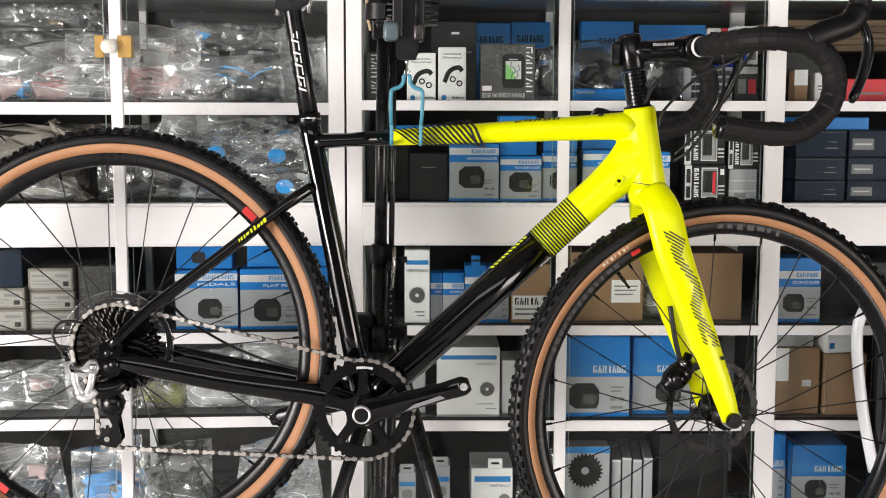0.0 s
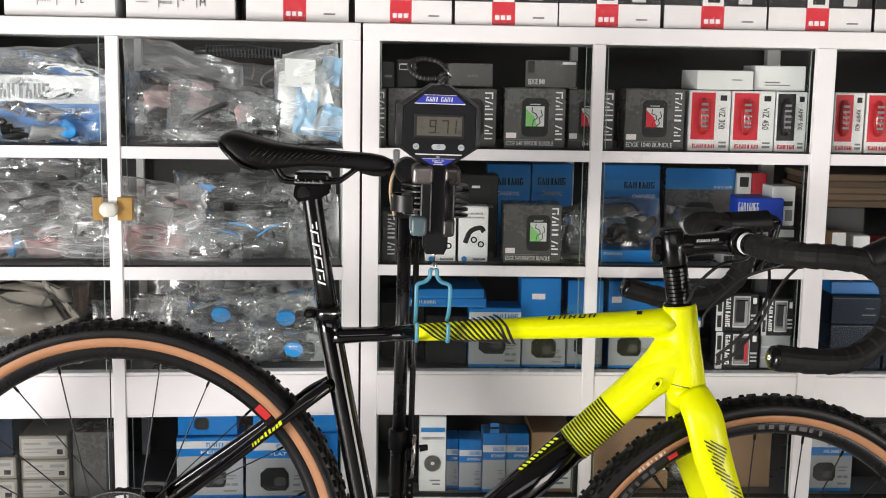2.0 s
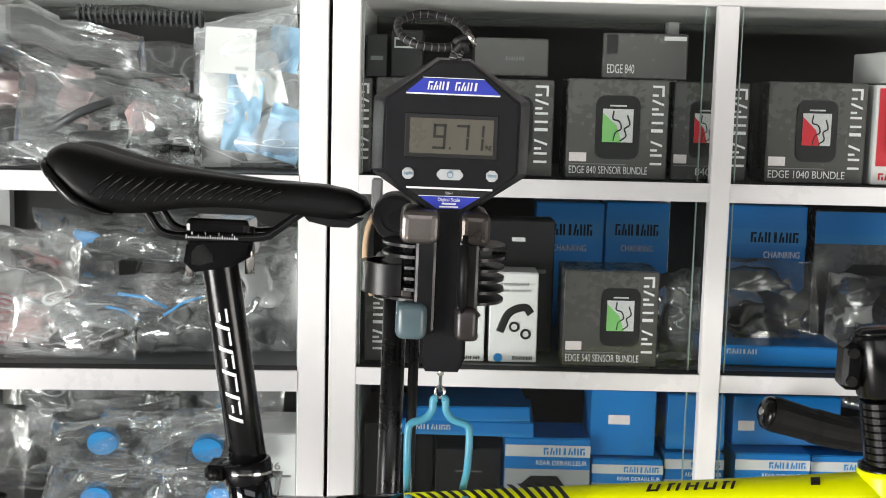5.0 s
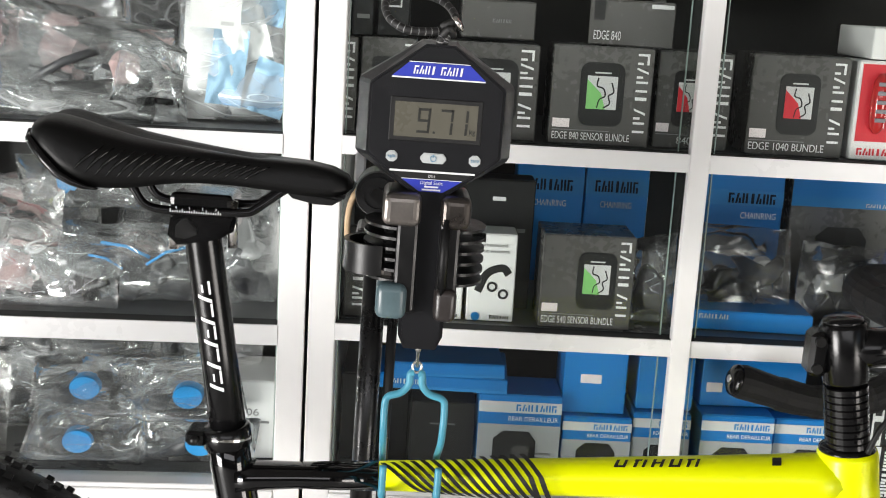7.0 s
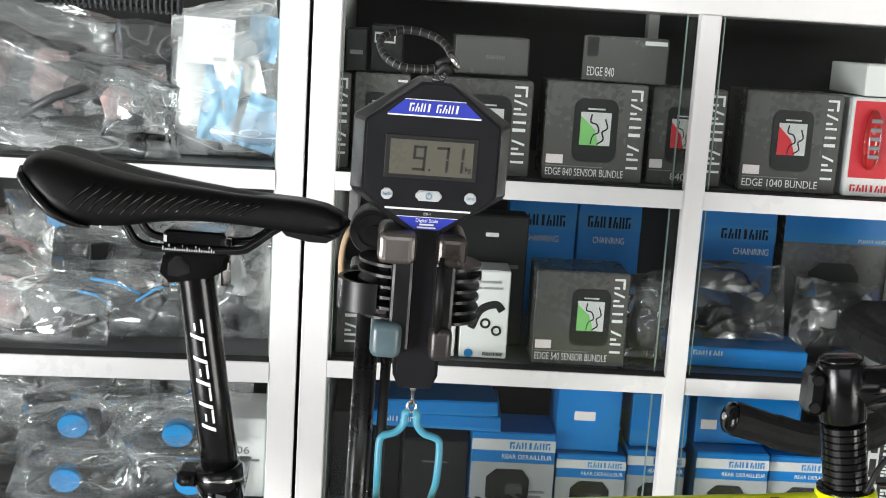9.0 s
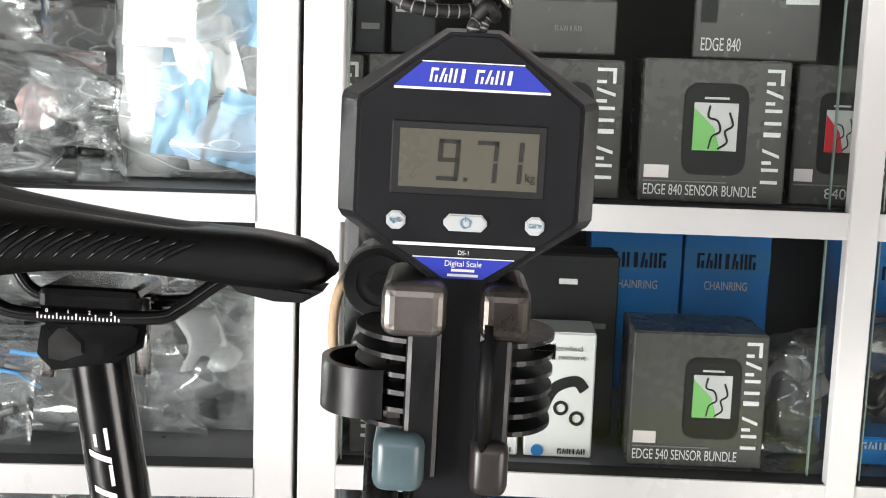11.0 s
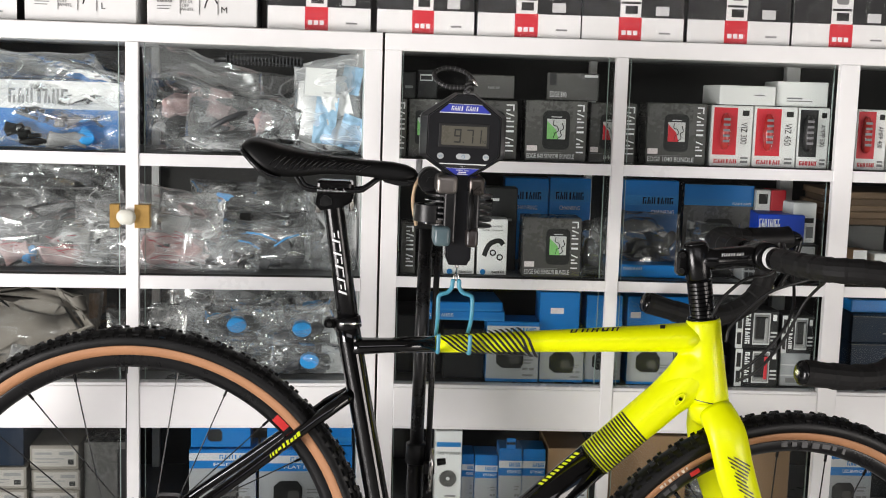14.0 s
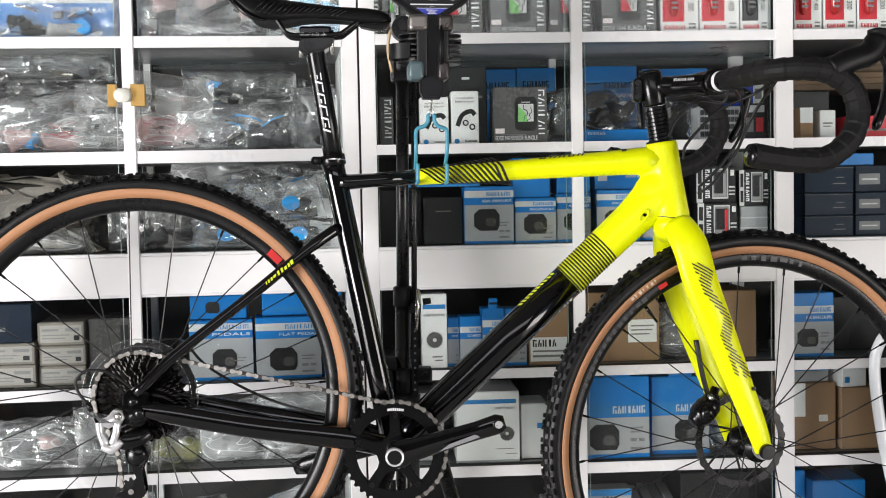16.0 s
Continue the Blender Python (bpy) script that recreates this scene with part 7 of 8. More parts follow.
for s in (-1, 1):
    x1 = -0.0275 if s < 0 else 0.0285
    part("hook_arm", sweep(curve_points([(s * 0.002, -0.012, 1.2625), (s * 0.0055, -0.012, 1.2615), (s * 0.0062, -0.012, 1.252), (s * 0.013, -0.012, 1.244), (x1 * 0.9, -0.012, 1.2395), (x1, -0.012, 1.230), (x1 * 0.98, -0.010, 1.20), (x1 * 0.94, 0.022, 1.172), (x1 * 0.92, 0.024, 1.156), (x1 * 0.92, 0.004, 1.149), (x1 * 0.92, -0.026, 1.152), (x1 * 0.92, -0.0295, 1.163), (x1 * 0.92, -0.029, 1.181)], 6), 0.0034, 12), HOOK_BLUE, scale_t, "teal vinyl-coated hook", True)

stand = thing("repair_stand", SC @ SC_OLD.inverted() @ pose(-0.099, 0.115, 0, 0, 0, 4.0), "black bicycle repair stand with a clamp head and splayed legs", "repair stand")
part("pole", sweep([(0, 0, 0.16), (0, 0, 0.97)], 0.0138, 24), POLE, stand, "scuffed black pole", True)
part("upper_pole", sweep([(0, 0, 0.93), (0, 0, 1.345)], 0.0112, 24), POLE, stand, "scuffed black pole", True)
part("pole_collar", sweep([(0, 0, 0.952), (0, 0, 0.954), (0, 0, 0.985), (0, 0, 0.987)], [0.0145, 0.0172, 0.0172, 0.0145], 24), BLACK_MATT, stand, "", True)
part("pole_collar", sweep([(0, 0, 0.80), (0, 0, 0.803), (0, 0, 0.845), (0, 0, 0.848)], [0.019, 0.024, 0.024, 0.019], 24), BLACK_MATT, stand, "", True)
lev = part("quick_lever", box(0.012, 0.03, -0.03, -0.008, 0.94, 0.962, 0.003), BLACK_MATT, stand)
part("lever_arm", sweep([(0.025, -0.03, 0.985), (0.024, -0.032, 0.955), (0.022, -0.03, 0.915)], [0.0035, 0.004, 0.003], 10), STEEL, lev, "bright lever", True)
part("lever_knob", sweep([(0.034, -0.025, 0.962), (0.048, -0.025, 0.964)], [0.006, 0.005], 12), BLACK_MATT, lev, "", True)
part("tool_rod", sweep([(0.0195, -0.012, 0.90), (0.0195, -0.012, 1.34)], 0.005, 14), POLE, stand, "thin black rod", True)
part("height_strip", box(0.014, 0.026, -0.024, -0.018, 0.80, 0.925, 0.001), BLACK_MATT, stand, "strip with a row of holes")
bm = bmesh.new()
for k in range(9):
    disc(0.02, 0.812 + 0.0125 * k, 0.0022, -0.0246, -0.0238, 8, bm)
part("strip_holes", bm, DECAL_GREY, stand)
for x0, x1, yy in ((0.006, -0.235, -0.14), (0.036, 0.27, -0.14), (0.02, 0.02, 0.22)):
    part("stand_leg", sweep([(x0, yy * 0.1, 0.785), (x0 + (x1 - x0) * 0.5, yy * 0.55, 0.4), (x1, yy, 0.104)], 0.0125, 16), POLE, stand, "", True)
    part("rubber_foot", sweep([(x1, yy, 0.09), (x1, yy, 0.12)], [0.018, 0.016], 14), BLACK_MATT, stand, "", True)
part("leg_hub", sweep([(0, 0, 0.755), (0, 0, 0.76), (0, 0, 0.80), (0, 0, 0.805)], [0.024, 0.031, 0.031, 0.024], 24), BLACK_MATT, stand, "", True)
for x0, x1, z0, z1, y0 in ((-0.062, -0.012, 0.845, 0.868, -0.03), (-0.05, -0.018, 0.80, 0.845, -0.026), (-0.085, -0.045, 0.862, 0.876, -0.024), (0.02, 0.05, 0.825, 0.85, -0.03)):
    part("collar_bracket", box(x0, x1, y0, y0 + 0.03, z0, z1, 0.004, seg=2), BLACK_MATT, stand, "dark bracket on the collar")
for x, z in ((-0.052, 0.856), (-0.03, 0.825), (0.038, 0.838)):
    part("bracket_bolt", disc(x, z, 0.0055, -0.035, -0.026, 10), DARK_STEEL, stand)
part("collar_spring", sweep([(-0.035 + 0.008 * math.cos(0.8 * k), -0.02 + 0.008 * math.sin(0.8 * k), 0.755 + 0.001 * k) for k in range(52)], 0.0014, 6), DARK_STEEL, stand, "", True)
part("head_block", box(-0.02, 0.02, -0.03, 0.02, 1.335, 1.372, 0.004, seg=2), JAW, stand, "clamp head block")
# in the stand's own frame the scale's arm is at x = 0.05, y = -0.13
part("clamp_arm", box(-0.012, 0.012, -0.105, -0.03, 1.350, 1.372, 0.005, seg=2), JAW, stand)
lj = part("left_jaw", box(0.0235, 0.0415, -0.158, -0.1, 1.33, 1.426, 0.003, seg=2), JAW, stand, "ribbed jaw")
def rib(reach, front):
    """Half-round fin, flat along the jaw."""
    return plate([(reach * math.cos(radians(90 + 180 * k / 16)), front * math.sin(radians(90 + 180 * k / 16))) for k in range(17)], -0.0012, 0.0012)


for k in range(6):
    part("jaw_rib", rib(0.034, 0.038), JAW, lj).matrix_local = pose(0.03, -0.118, 1.3985 - 0.0086 * k, 90, 0, 0)
part("worn_plate", box(0.013, 0.0235, -0.142, -0.105, 1.342, 1.364, 0.002), JAW_WORN, lj, "worn metal plate")
part("rib_core", box(0.013, 0.0235, -0.136, -0.105, 1.364, 1.406, 0.002), JAW, lj)
part("jaw_cap", box(0.0105, 0.0425, -0.1635, -0.1, 1.4015, 1.4285, 0.0068, seg=4), JAW_WORN, lj, "worn shiny jaw cap")
part("jaw_tip", box(0.0095, 0.0352, -0.165, -0.108, 1.3255, 1.355, 0.0065, seg=3), TEAL_TIP, lj, "faded teal rubber tip", True)
rj = part("right_jaw", box(0.0588, 0.076, -0.158, -0.1, 1.33, 1.426, 0.003, seg=2), JAW, stand, "ribbed jaw")
for k in range(6):
    part("jaw_rib", rib(-0.026, 0.034), JAW, rj).matrix_local = pose(0.0735, -0.118, 1.398 - 0.0088 * k, 90, 0, 0)
part("jaw_cap", box(0.0585, 0.0835, -0.1635, -0.1, 1.401, 1.428, 0.0068, seg=4), JAW_DULL, rj, "worn shiny jaw cap")
part("jaw_tip", box(0.058, 0.0768, -0.165, -0.108, 1.3255, 1.353, 0.0055, seg=3), BROWN_TIP, rj, "brown rubber tip", True)
part("jaw_bar", sweep([(0.0635, -0.1625, 1.345), (0.0635, -0.1625, 1.353), (0.0635, -0.1625, 1.3535), (0.0635, -0.1625, 1.402), (0.0635, -0.1625, 1.4025), (0.0635, -0.1625, 1.41)], [0.0022, 0.0022, 0.004, 0.004, 0.0022, 0.0022], 16), BLACK_MATT, rj, "", True)
screw = sweep([(0.088 + 0.0004 * k, -0.122, 1.3895) for k in range(31)], [0.0036 if k % 3 else 0.0043 for k in range(31)], 16)
clamp_screw = part("clamp_screw", screw, DARK_STEEL, stand, "threaded clamp screw")
band = bmesh.new()
rows = []
for k in range(49):
    a = radians(110 + 175 * k / 48)
    rows.append([band.verts.new((0.006 + r * math.cos(a), -0.127 + 1.05 * r * math.sin(a), z)) for r, z in ((0.0265, 1.359), (0.0265, 1.3835), (0.0225, 1.3835), (0.0225, 1.359))])
for p, q in zip(rows, rows[1:]):
    for j in range(4):
        band.faces.new((p[j], p[(j + 1) % 4], q[(j + 1) % 4], q[j]))
band.faces.new(rows[0])
band.faces.new(rows[-1][::-1])
bmesh.ops.recalc_face_normals(band, faces=band.faces[:])
lever = part("cam_lever", band, JAW, stand, "dark curved cam lever", True)
lever.data.set_sharp_from_angle(angle=0.6)
for ob in (lj, rj, lever, clamp_screw):
    ob.location.x -= 0.0072
dr = part("spring_drum", lathe([(0.0, -0.095), (0.0185, -0.095), (0.0195, -0.092), (0.0195, -0.06), (0.0, -0.06)], -0.002, 1.415, 28, closed=False), JAW, stand)
part("drum_face", lathe([(0.012, -0.097), (0.015, -0.097), (0.015, -0.0945), (0.012, -0.0945)], -0.002, 1.415, 28), JAW, dr)
part("drum_bolt", disc(-0.002, 1.415, 0.006, -0.0985, -0.0945, 8), DARK_STEEL, dr)
part("cord_ring", sweep(curve_points([(-0.02, -0.07, 1.345), (-0.027, -0.075, 1.38), (-0.022, -0.085, 1.412), (-0.002, -0.09, 1.428), (0.016, -0.092, 1.425)], 6), 0.0028, 8), WOOD_RING, stand, "pale cord loop", True)
part("bolt_tag", box(-0.024, -0.014, -0.062, -0.058, 1.418, 1.445, 0.002), SILVER, stand, "small bright tag")

# ---- things seen in the doors ----
lock = thing("door_lock", CAB["L"] @ pose(-0.504, -0.004, 1.286), "brass plates with a yellowed plastic lock bridging two glass doors", "lock")
part("brass_plate", box(-0.038, -0.022, 0.0, 0.016, 0.0, 0.041, 0.0008), GOLD, lock, "bright brass plate")
part("brass_plate", box(0.004, 0.030, 0.0, 0.023, 0.0, 0.041, 0.0008), GOLD, lock, "bright brass plate")
part("lock_body", sweep([(-0.022, -0.006, 0.02), (-0.018, -0.008, 0.02), (0.0, -0.008, 0.02), (0.004, -0.006, 0.02)], [0.008, 0.013, 0.013, 0.008], 20, flat=(0.4, (0, 1, 0))), LOCK, lock, "", True)


# ---- clear bags and what is in them ----
def bag(label, side, u, z, w, h, off, thick, seed, mat=None, goods=(), lean=0.0, tilt=0.0):
    """A crumpled clear bag lying or standing on a shelf, with its contents as parts."""
    t = thing("plastic_bag", CAB[side] @ pose(u, off, z + 0.001, lean, tilt, 0), label, "bag", "bags on the shelves")
    rnd = random.Random(seed)
    for k, (x, zz, gw, gh, gm, shape) in enumerate(goods):
        x, zz, gw = x * 0.72, zz * 0.78, gw * (1 if shape == "disc" else 0.82)
        gh = gh * (1 if shape == "disc" else 0.85)
        if shape == "disc":
            bm = sweep([(x * w, thick * 0.22, zz * h), (x * w, thick * 0.28, zz * h), (x * w, thick * 0.55, zz * h)], [gw * 0.97, gw, gw], 18)
            for v in bm.verts:
                v.co.z = zz * h + (v.co.z - zz * h) * gh
            part("packed_disc", bm, gm, t)
        elif shape == "bar":
            a = rnd.uniform(-0.5, 0.5)
            part("packed_bar", sweep([(x * w - gw * math.cos(a), thick * 0.4, zz * h - gw * math.sin(a)), (x * w, thick * 0.42, zz * h + 0.004), (x * w + gw * math.cos(a), thick * 0.4, zz * h + gw * math.sin(a))], gh, 10), gm, t, "", True)
        else:
            bm = box(x * w - gw / 2, x * w + gw / 2, thick * 0.4, thick * 0.62, zz * h - gh / 2, zz * h + gh / 2, min(gw, gh) * 0.2, seg=2)
            bmesh.ops.subdivide_edges(bm, edges=bm.edges[:], cuts=2, use_grid_fill=True)
            for v in bm.verts:
                q = Vector((v.co.x * 45 + seed, v.co.y * 45, v.co.z * 45 + k))
                v.co += Vector((noise.noise(q), noise.noise(q + Vector((9, 0, 0))), noise.noise(q + Vector((0, 9, 0))))) * min(gw, gh) * 0.45
                v.co.z = max(v.co.z, 0.001)
            part("packed_piece", bm, gm, t, "", True)
    for k in range(2 + int(w * 16)):
        gw, gh = rnd.uniform(0.015, 0.05), rnd.uniform(0.005, 0.02)
        x, zz = rnd.uniform(-0.28, 0.28) * w, rnd.uniform(0.08, 0.45) * h
        bm = box(-gw / 2, gw / 2, -0.003, 0.004, -gh / 2, gh / 2, 0.0015, seg=2)
        bm.transform(pose(x, thick * rnd.uniform(0.42, 0.6), max(zz, gh * 0.7), 0, rnd.uniform(-30, 30), rnd.uniform(-20, 20)))
        part("packed_piece", bm, rnd.choice((DARK_PART, DARK_PART, DARK_PART, GREY_PART, GREY_PART, DARK_STEEL)), t, "", True)
    nx, nz = max(20, int(w / 0.0036)), max(16, int(h / 0.0036))
    bm = bmesh.new()
    folds, pinches = [], []
    for k in range(6):
        ang, wl = radians(rnd.uniform(58, 122) if k < 4 else rnd.uniform(20, 160)), rnd.uniform(0.05, 0.15)
        folds.append((math.cos(ang) / wl, math.sin(ang) / wl, rnd.random(), wl * rnd.uniform(0.08, 0.19)))
    for k in range(2):
        pinches.append((rnd.uniform(-0.5, 0.5) * w, rnd.uniform(-0.5, 0.5) * h, rnd.randint(4, 6), rnd.random(), rnd.uniform(0.25, 0.5)))
    c = [[(-w / 2 * rnd.uniform(0.95, 1.12), 0), (-w / 2 * rnd.uniform(0.75, 1.15), h * rnd.uniform(0.75, 1.12))], [(w / 2 * rnd.uniform(0.95, 1.12), 0), (w / 2 * rnd.uniform(0.75, 1.15), h * rnd.uniform(0.75, 1.12))]]
    for s in (0, 1):
        g = []
        for i in range(nx + 1):
            row = []
            for j in range(nz + 1):
                f, e = i / nx, j / nz
                a, b = 2 * f - 1, 2 * e - 1
                puff = max(0.0, 1 - abs(a) ** 2.5) ** 0.6 * max(0.0, 1 - abs(b) ** 2.2) ** 0.6
                X, Z = a * w / 2, b * h / 2
                wv = Vector((X * 9 + seed * 3.1, Z * 9 + seed, seed * 1.7 + s * 5))
                wob = noise.noise(wv * 0.8)
                r = 0.0
                for kx, kz, ph, am in folds:
                    r += am * (abs(((X * kx + Z * kz + ph + 0.37 * s + 0.04 * wob) % 1.0) - 0.5) - 0.25) * 2
                for px, pz, n, ph, am in pinches:
                    d = math.hypot(X - px, Z - pz)
                    r += am * min(d, 0.05) * math.exp(-d / 0.06) * 1.6 * (abs((math.atan2(Z - pz, X - px) * n / 6.2832 + ph + 0.15 * wob) % 1.0 - 0.5) - 0.25)
                x = (c[0][0][0] * (1 - f) + c[1][0][0] * f) * (1 - e) + (c[0][1][0] * (1 - f) + c[1][1][0] * f) * e
                zz = (c[0][1][1] * (1 - f) + c[1][1][1] * f) * e * (1 + 0.05 * noise.noise(Vector((a * 2.3, seed + 7, 0))))
                y = thick / 2 + (1 if s else -1) * (thick / 2 * puff * (0.85 + 0.3 * wob)) + r * (0.15 + puff) * (1 if s else -1)
                if 0 < i < nx and 0 < j < nz:
                    x, zz = x + rnd.uniform(-0.12, 0.12) * w / nx, zz + rnd.uniform(-0.12, 0.12) * h / nz
                row.append(bm.verts.new((x, y, max(zz, 0))))
            g.append(row)
        for i in range(nx):
            for j in range(nz):
                q = (g[i][j], g[i + 1][j], g[i + 1][j + 1], g[i][j + 1])
                k = rnd.randint(0, 1)
                for tri in ((q[k], q[k + 1], q[k + 2]), (q[k], q[k + 2], q[(k + 3) % 4])):
                    bm.faces.new(tri if s == 0 else tri[::-1])
    b_ = part("bag_film", bm, mat or BAG, t, "crumpled clear plastic", True)
    b_.visible_shadow = False
    return t


S1, S2, S3 = 1.4155, 1.2025, 1.0115
DK, GY, PL, BF, RC = DARK_PART, GREY_PART, PALE_PART, BLUE_FOAM, RED_CLOTH
B = "crumpled clear plastic bag"
bag(B + " with a spring-like dark part and red labels", "L", -0.39, S1, 0.22, 0.178, 0.05, 0.13, 1, None, ((0.0, 0.3, 0.16, 0.05, DK, "box"), (-0.3, 0.55, 0.06, 0.04, RC, "box"), (0.2, 0.5, 0.05, 0.05, RC, "box"), (0.1, 0.12, 0.15, 0.02, PL, "box"), (0.0, 0.75, 0.08, 0.008, DK, "bar")))
bag(B + " with bar tape and dark parts", "L", -0.32, S1, 0.2, 0.12, 0.035, 0.06, 2, None, ((0.0, 0.3, 0.1, 0.03, DK, "box"), (0.25, 0.55, 0.03, 0.04, RC, "box"), (-0.2, 0.6, 0.05, 0.006, GY, "bar")))
bulge = bag("bulging milky bag with a white paper and pale blue packs", "L", -0.166, S1, 0.128, 0.172, 0.045, 0.1, 3, BAG_MILK, ((-0.36, 0.5, 0.05, 0.165, CARD_WHITE, "box"), (0.25, 0.4, 0.05, 0.03, CARD_WHITE, "box"), (0.1, 0.2, 0.05, 0.04, CARD_WHITE, "box")))
for x, z, w, h, lean, mat in ((-0.012, 0.02, 0.04, 0.085, 6, PALE_BLUE), (0.022, 0.055, 0.05, 0.075, -14, CARD_WHITE), (0.03, 0.012, 0.045, 0.06, 18, PALE_BLUE), (0.034, 0.11, 0.035, 0.05, 10, PALE_BLUE)):
    part("packed_sheet", wavy_sheet(w, h, 0.0, 18, 26, 0.016, 40 * x + z), mat, bulge, "", True).matrix_local = pose(x, 0.048, z, 0, lean, 0)
pp = thing("paper_sheet", CAB["L"] @ pose(-0.184, 0.030, 1.522, -6, 2, 3), "blank white paper taped on the bulging bag", "paper")
part("sheet", box(-0.027, 0.027, 0, 0.0008, 0, 0.049), CARD_WHITE, pp)
part("fine_print", box(0.006, 0.02, -0.0004, 0, 0.004, 0.008), PRINT_LIGHT, pp)
hose = thing("corrugated_hose", CAB["L"] @ pose(-0.3, 0.06, 1.5765, 0, 0, 0), "dark corrugated hose lying on the clear bags", "hose")
part("tube", sweep([(-0.07, 0.004, 0.005), (-0.03, 0, 0.008), (0.02, 0, 0.010), (0.085, 0.004, 0.002)], [0.006, 0.0075, 0.008, 0.0075], 12), DARK_PART, hose, "", True)
for k in range(22):
    f = k / 21
    part("ridge", sweep([(-0.05 + 0.13 * f, 0.001, 0.0075 - 0.004 * f), (-0.0478 + 0.13 * f, 0.001, 0.0075 - 0.004 * f)], 0.0098, 12), GREY_PART, hose)
bag(B + " draped over the handlebar box", "L", -0.66, S1, 0.27, 0.17, 0.033, 0.026, 4, None, ((0.2, 0.12, 0.08, 0.03, PL, "box"), (-0.1, 0.1, 0.05, 0.02, DK, "box"), (0.36, 0.2, 0.03, 0.03, BF, "box")))
bag(B + " lying on the handlebar box", "L", -0.69, 1.537, 0.24, 0.05, 0.06, 0.12, 5, None, ((0.0, 0.4, 0.1, 0.02, DK, "box"),))
# second shelf
bag(B + " with red netting and a blue tag", "L", -0.66, S2, 0.27, 0.135, 0.035, 0.09, 6, BAG_SOFT, tuple((x, z, 0.03, 0.0011, RED_LINE, "bar") for x, z in ((-0.4, 0.3), (-0.36, 0.45), (-0.3, 0.38), (0.02, 0.3), (0.08, 0.42), (0.14, 0.35), (0.2, 0.28), (0.12, 0.5))) + ((0.1, 0.2, 0.09, 0.035, RC, "box"), (-0.3, 0.25, 0.07, 0.04, RC, "box"), (-0.2, 0.22, 0.03, 0.03, BF, "box"), (0.25, 0.55, 0.06, 0.03, PL, "box"), (-0.2, 0.7, 0.12, 0.03, GY, "box")))
bag(B + " with red netting inside", "L", -0.44, S2, 0.16, 0.15, 0.03, 0.06, 7, BAG_SOFT, tuple((x, z, 0.026, 0.001, RED_LINE, "bar") for x, z in ((-0.4, 0.3), (-0.3, 0.42), (-0.2, 0.2), (0.0, 0.3), (0.1, 0.12), (0.2, 0.4), (0.3, 0.25), (-0.1, 0.5), (0.1, 0.55))) + ((0.0, 0.3, 0.13, 0.05, RC, "box"), (0.0, 0.7, 0.06, 0.04, PL, "box"), (0.3, 0.2, 0.07, 0.03, RC, "box"), (-0.3, 0.15, 0.05, 0.001, RED_LINE, "bar"), (0.1, 0.5, 0.05, 0.001, RED_LINE, "bar")))
bag(B + " with dark pedals and blue film", "L", -0.27, S2, 0.21, 0.12, 0.04, 0.08, 8, None, ((0.0, 0.4, 0.08, 0.04, DK, "box"), (-0.1, 0.66, 0.035, 0.0022, BF, "bar"), (0.25, 0.3, 0.05, 0.04, GY, "box"), (0.2, 0.6, 0.03, 0.002, BF, "bar"), (-0.25, 0.5, 0.025, 0.0018, BF, "bar")))
bag(B + " with grey parts", "L", -0.165, S2, 0.1, 0.15, 0.05, 0.09, 9, None, ((0.0, 0.3, 0.06, 0.05, GY, "box"), (0.1, 0.65, 0.05, 0.05, PL, "box"), (-0.2, 0.7, 0.03, 0.03, DK, "box")))
bag(B + " lying flat with dark parts", "L", -0.3, S2 + 0.101, 0.22, 0.07, 0.05, 0.12, 10, None, ((0.0, 0.4, 0.12, 0.03, DK, "box"), (-0.3, 0.5, 0.04, 0.02, BF, "box")))
bag(B + " with dark long parts", "L", -0.66, S2 + 0.137, 0.26, 0.05, 0.05, 0.12, 11, None, ((0.0, 0.4, 0.2, 0.02, DK, "box"), (0.2, 0.6, 0.08, 0.02, GY, "box")))
for k, (u, z, w, h, off) in enumerate(((-0.68, S1, 0.34, 0.175, 0.2), (-0.33, S1, 0.3, 0.17, 0.19), (-0.68, S2, 0.34, 0.17, 0.14), (-0.4, S2, 0.16, 0.165, 0.12), (-0.22, S2, 0.2, 0.175, 0.14))):
    bag("large clear bag with long dark parts at the back", "L", u, z, w, h, off, 0.08, 60 + k, BAG_SOFT if k % 2 or k == 2 else BAG, ((0.0, 0.35, w * 0.7, 0.05, DK, "box"), (0.2, 0.7, w * 0.3, 0.03, GY, "box"), (-0.25, 0.75, w * 0.2, 0.03, RC if k % 2 else PL, "box")))
# third shelf: bags with blue discs
for k, (u, z, w, h, off) in enumerate(((-0.33, S3, 0.14, 0.075, 0.03), (-0.2, S3, 0.13, 0.07, 0.035), (-0.322, S3 + 0.058, 0.15, 0.09, 0.035), (-0.215, S3 + 0.054, 0.15, 0.085, 0.03), (-0.27, S3 + 0.105, 0.2, 0.075, 0.07), (-0.44, S3 + 0.02, 0.12, 0.12, 0.09))):
    bag("clear bag with a blue foam disc and dark parts" if k < 4 else "clear bag with small dark parts", "L", u, z, w, h, off, 0.06, 20 + k, None, (((-0.05 + 0.1 * (k % 2), 0.5, 0.0175, 0.8, BF, "disc"),) if k < 4 else ()) + ((0.28, 0.4, 0.03, 0.03, DK, "box"), (-0.3, 0.3, 0.03, 0.025, GY, "box"), (0.0, 0.12, 0.08, 0.012, DK, "box")))
bag(B + " with folded grey film", "L", -0.49, S3, 0.13, 0.115, 0.05, 0.07, 26, BAG_GREY, ((0.0, 0.3, 0.1, 0.05, GY, "box"),))
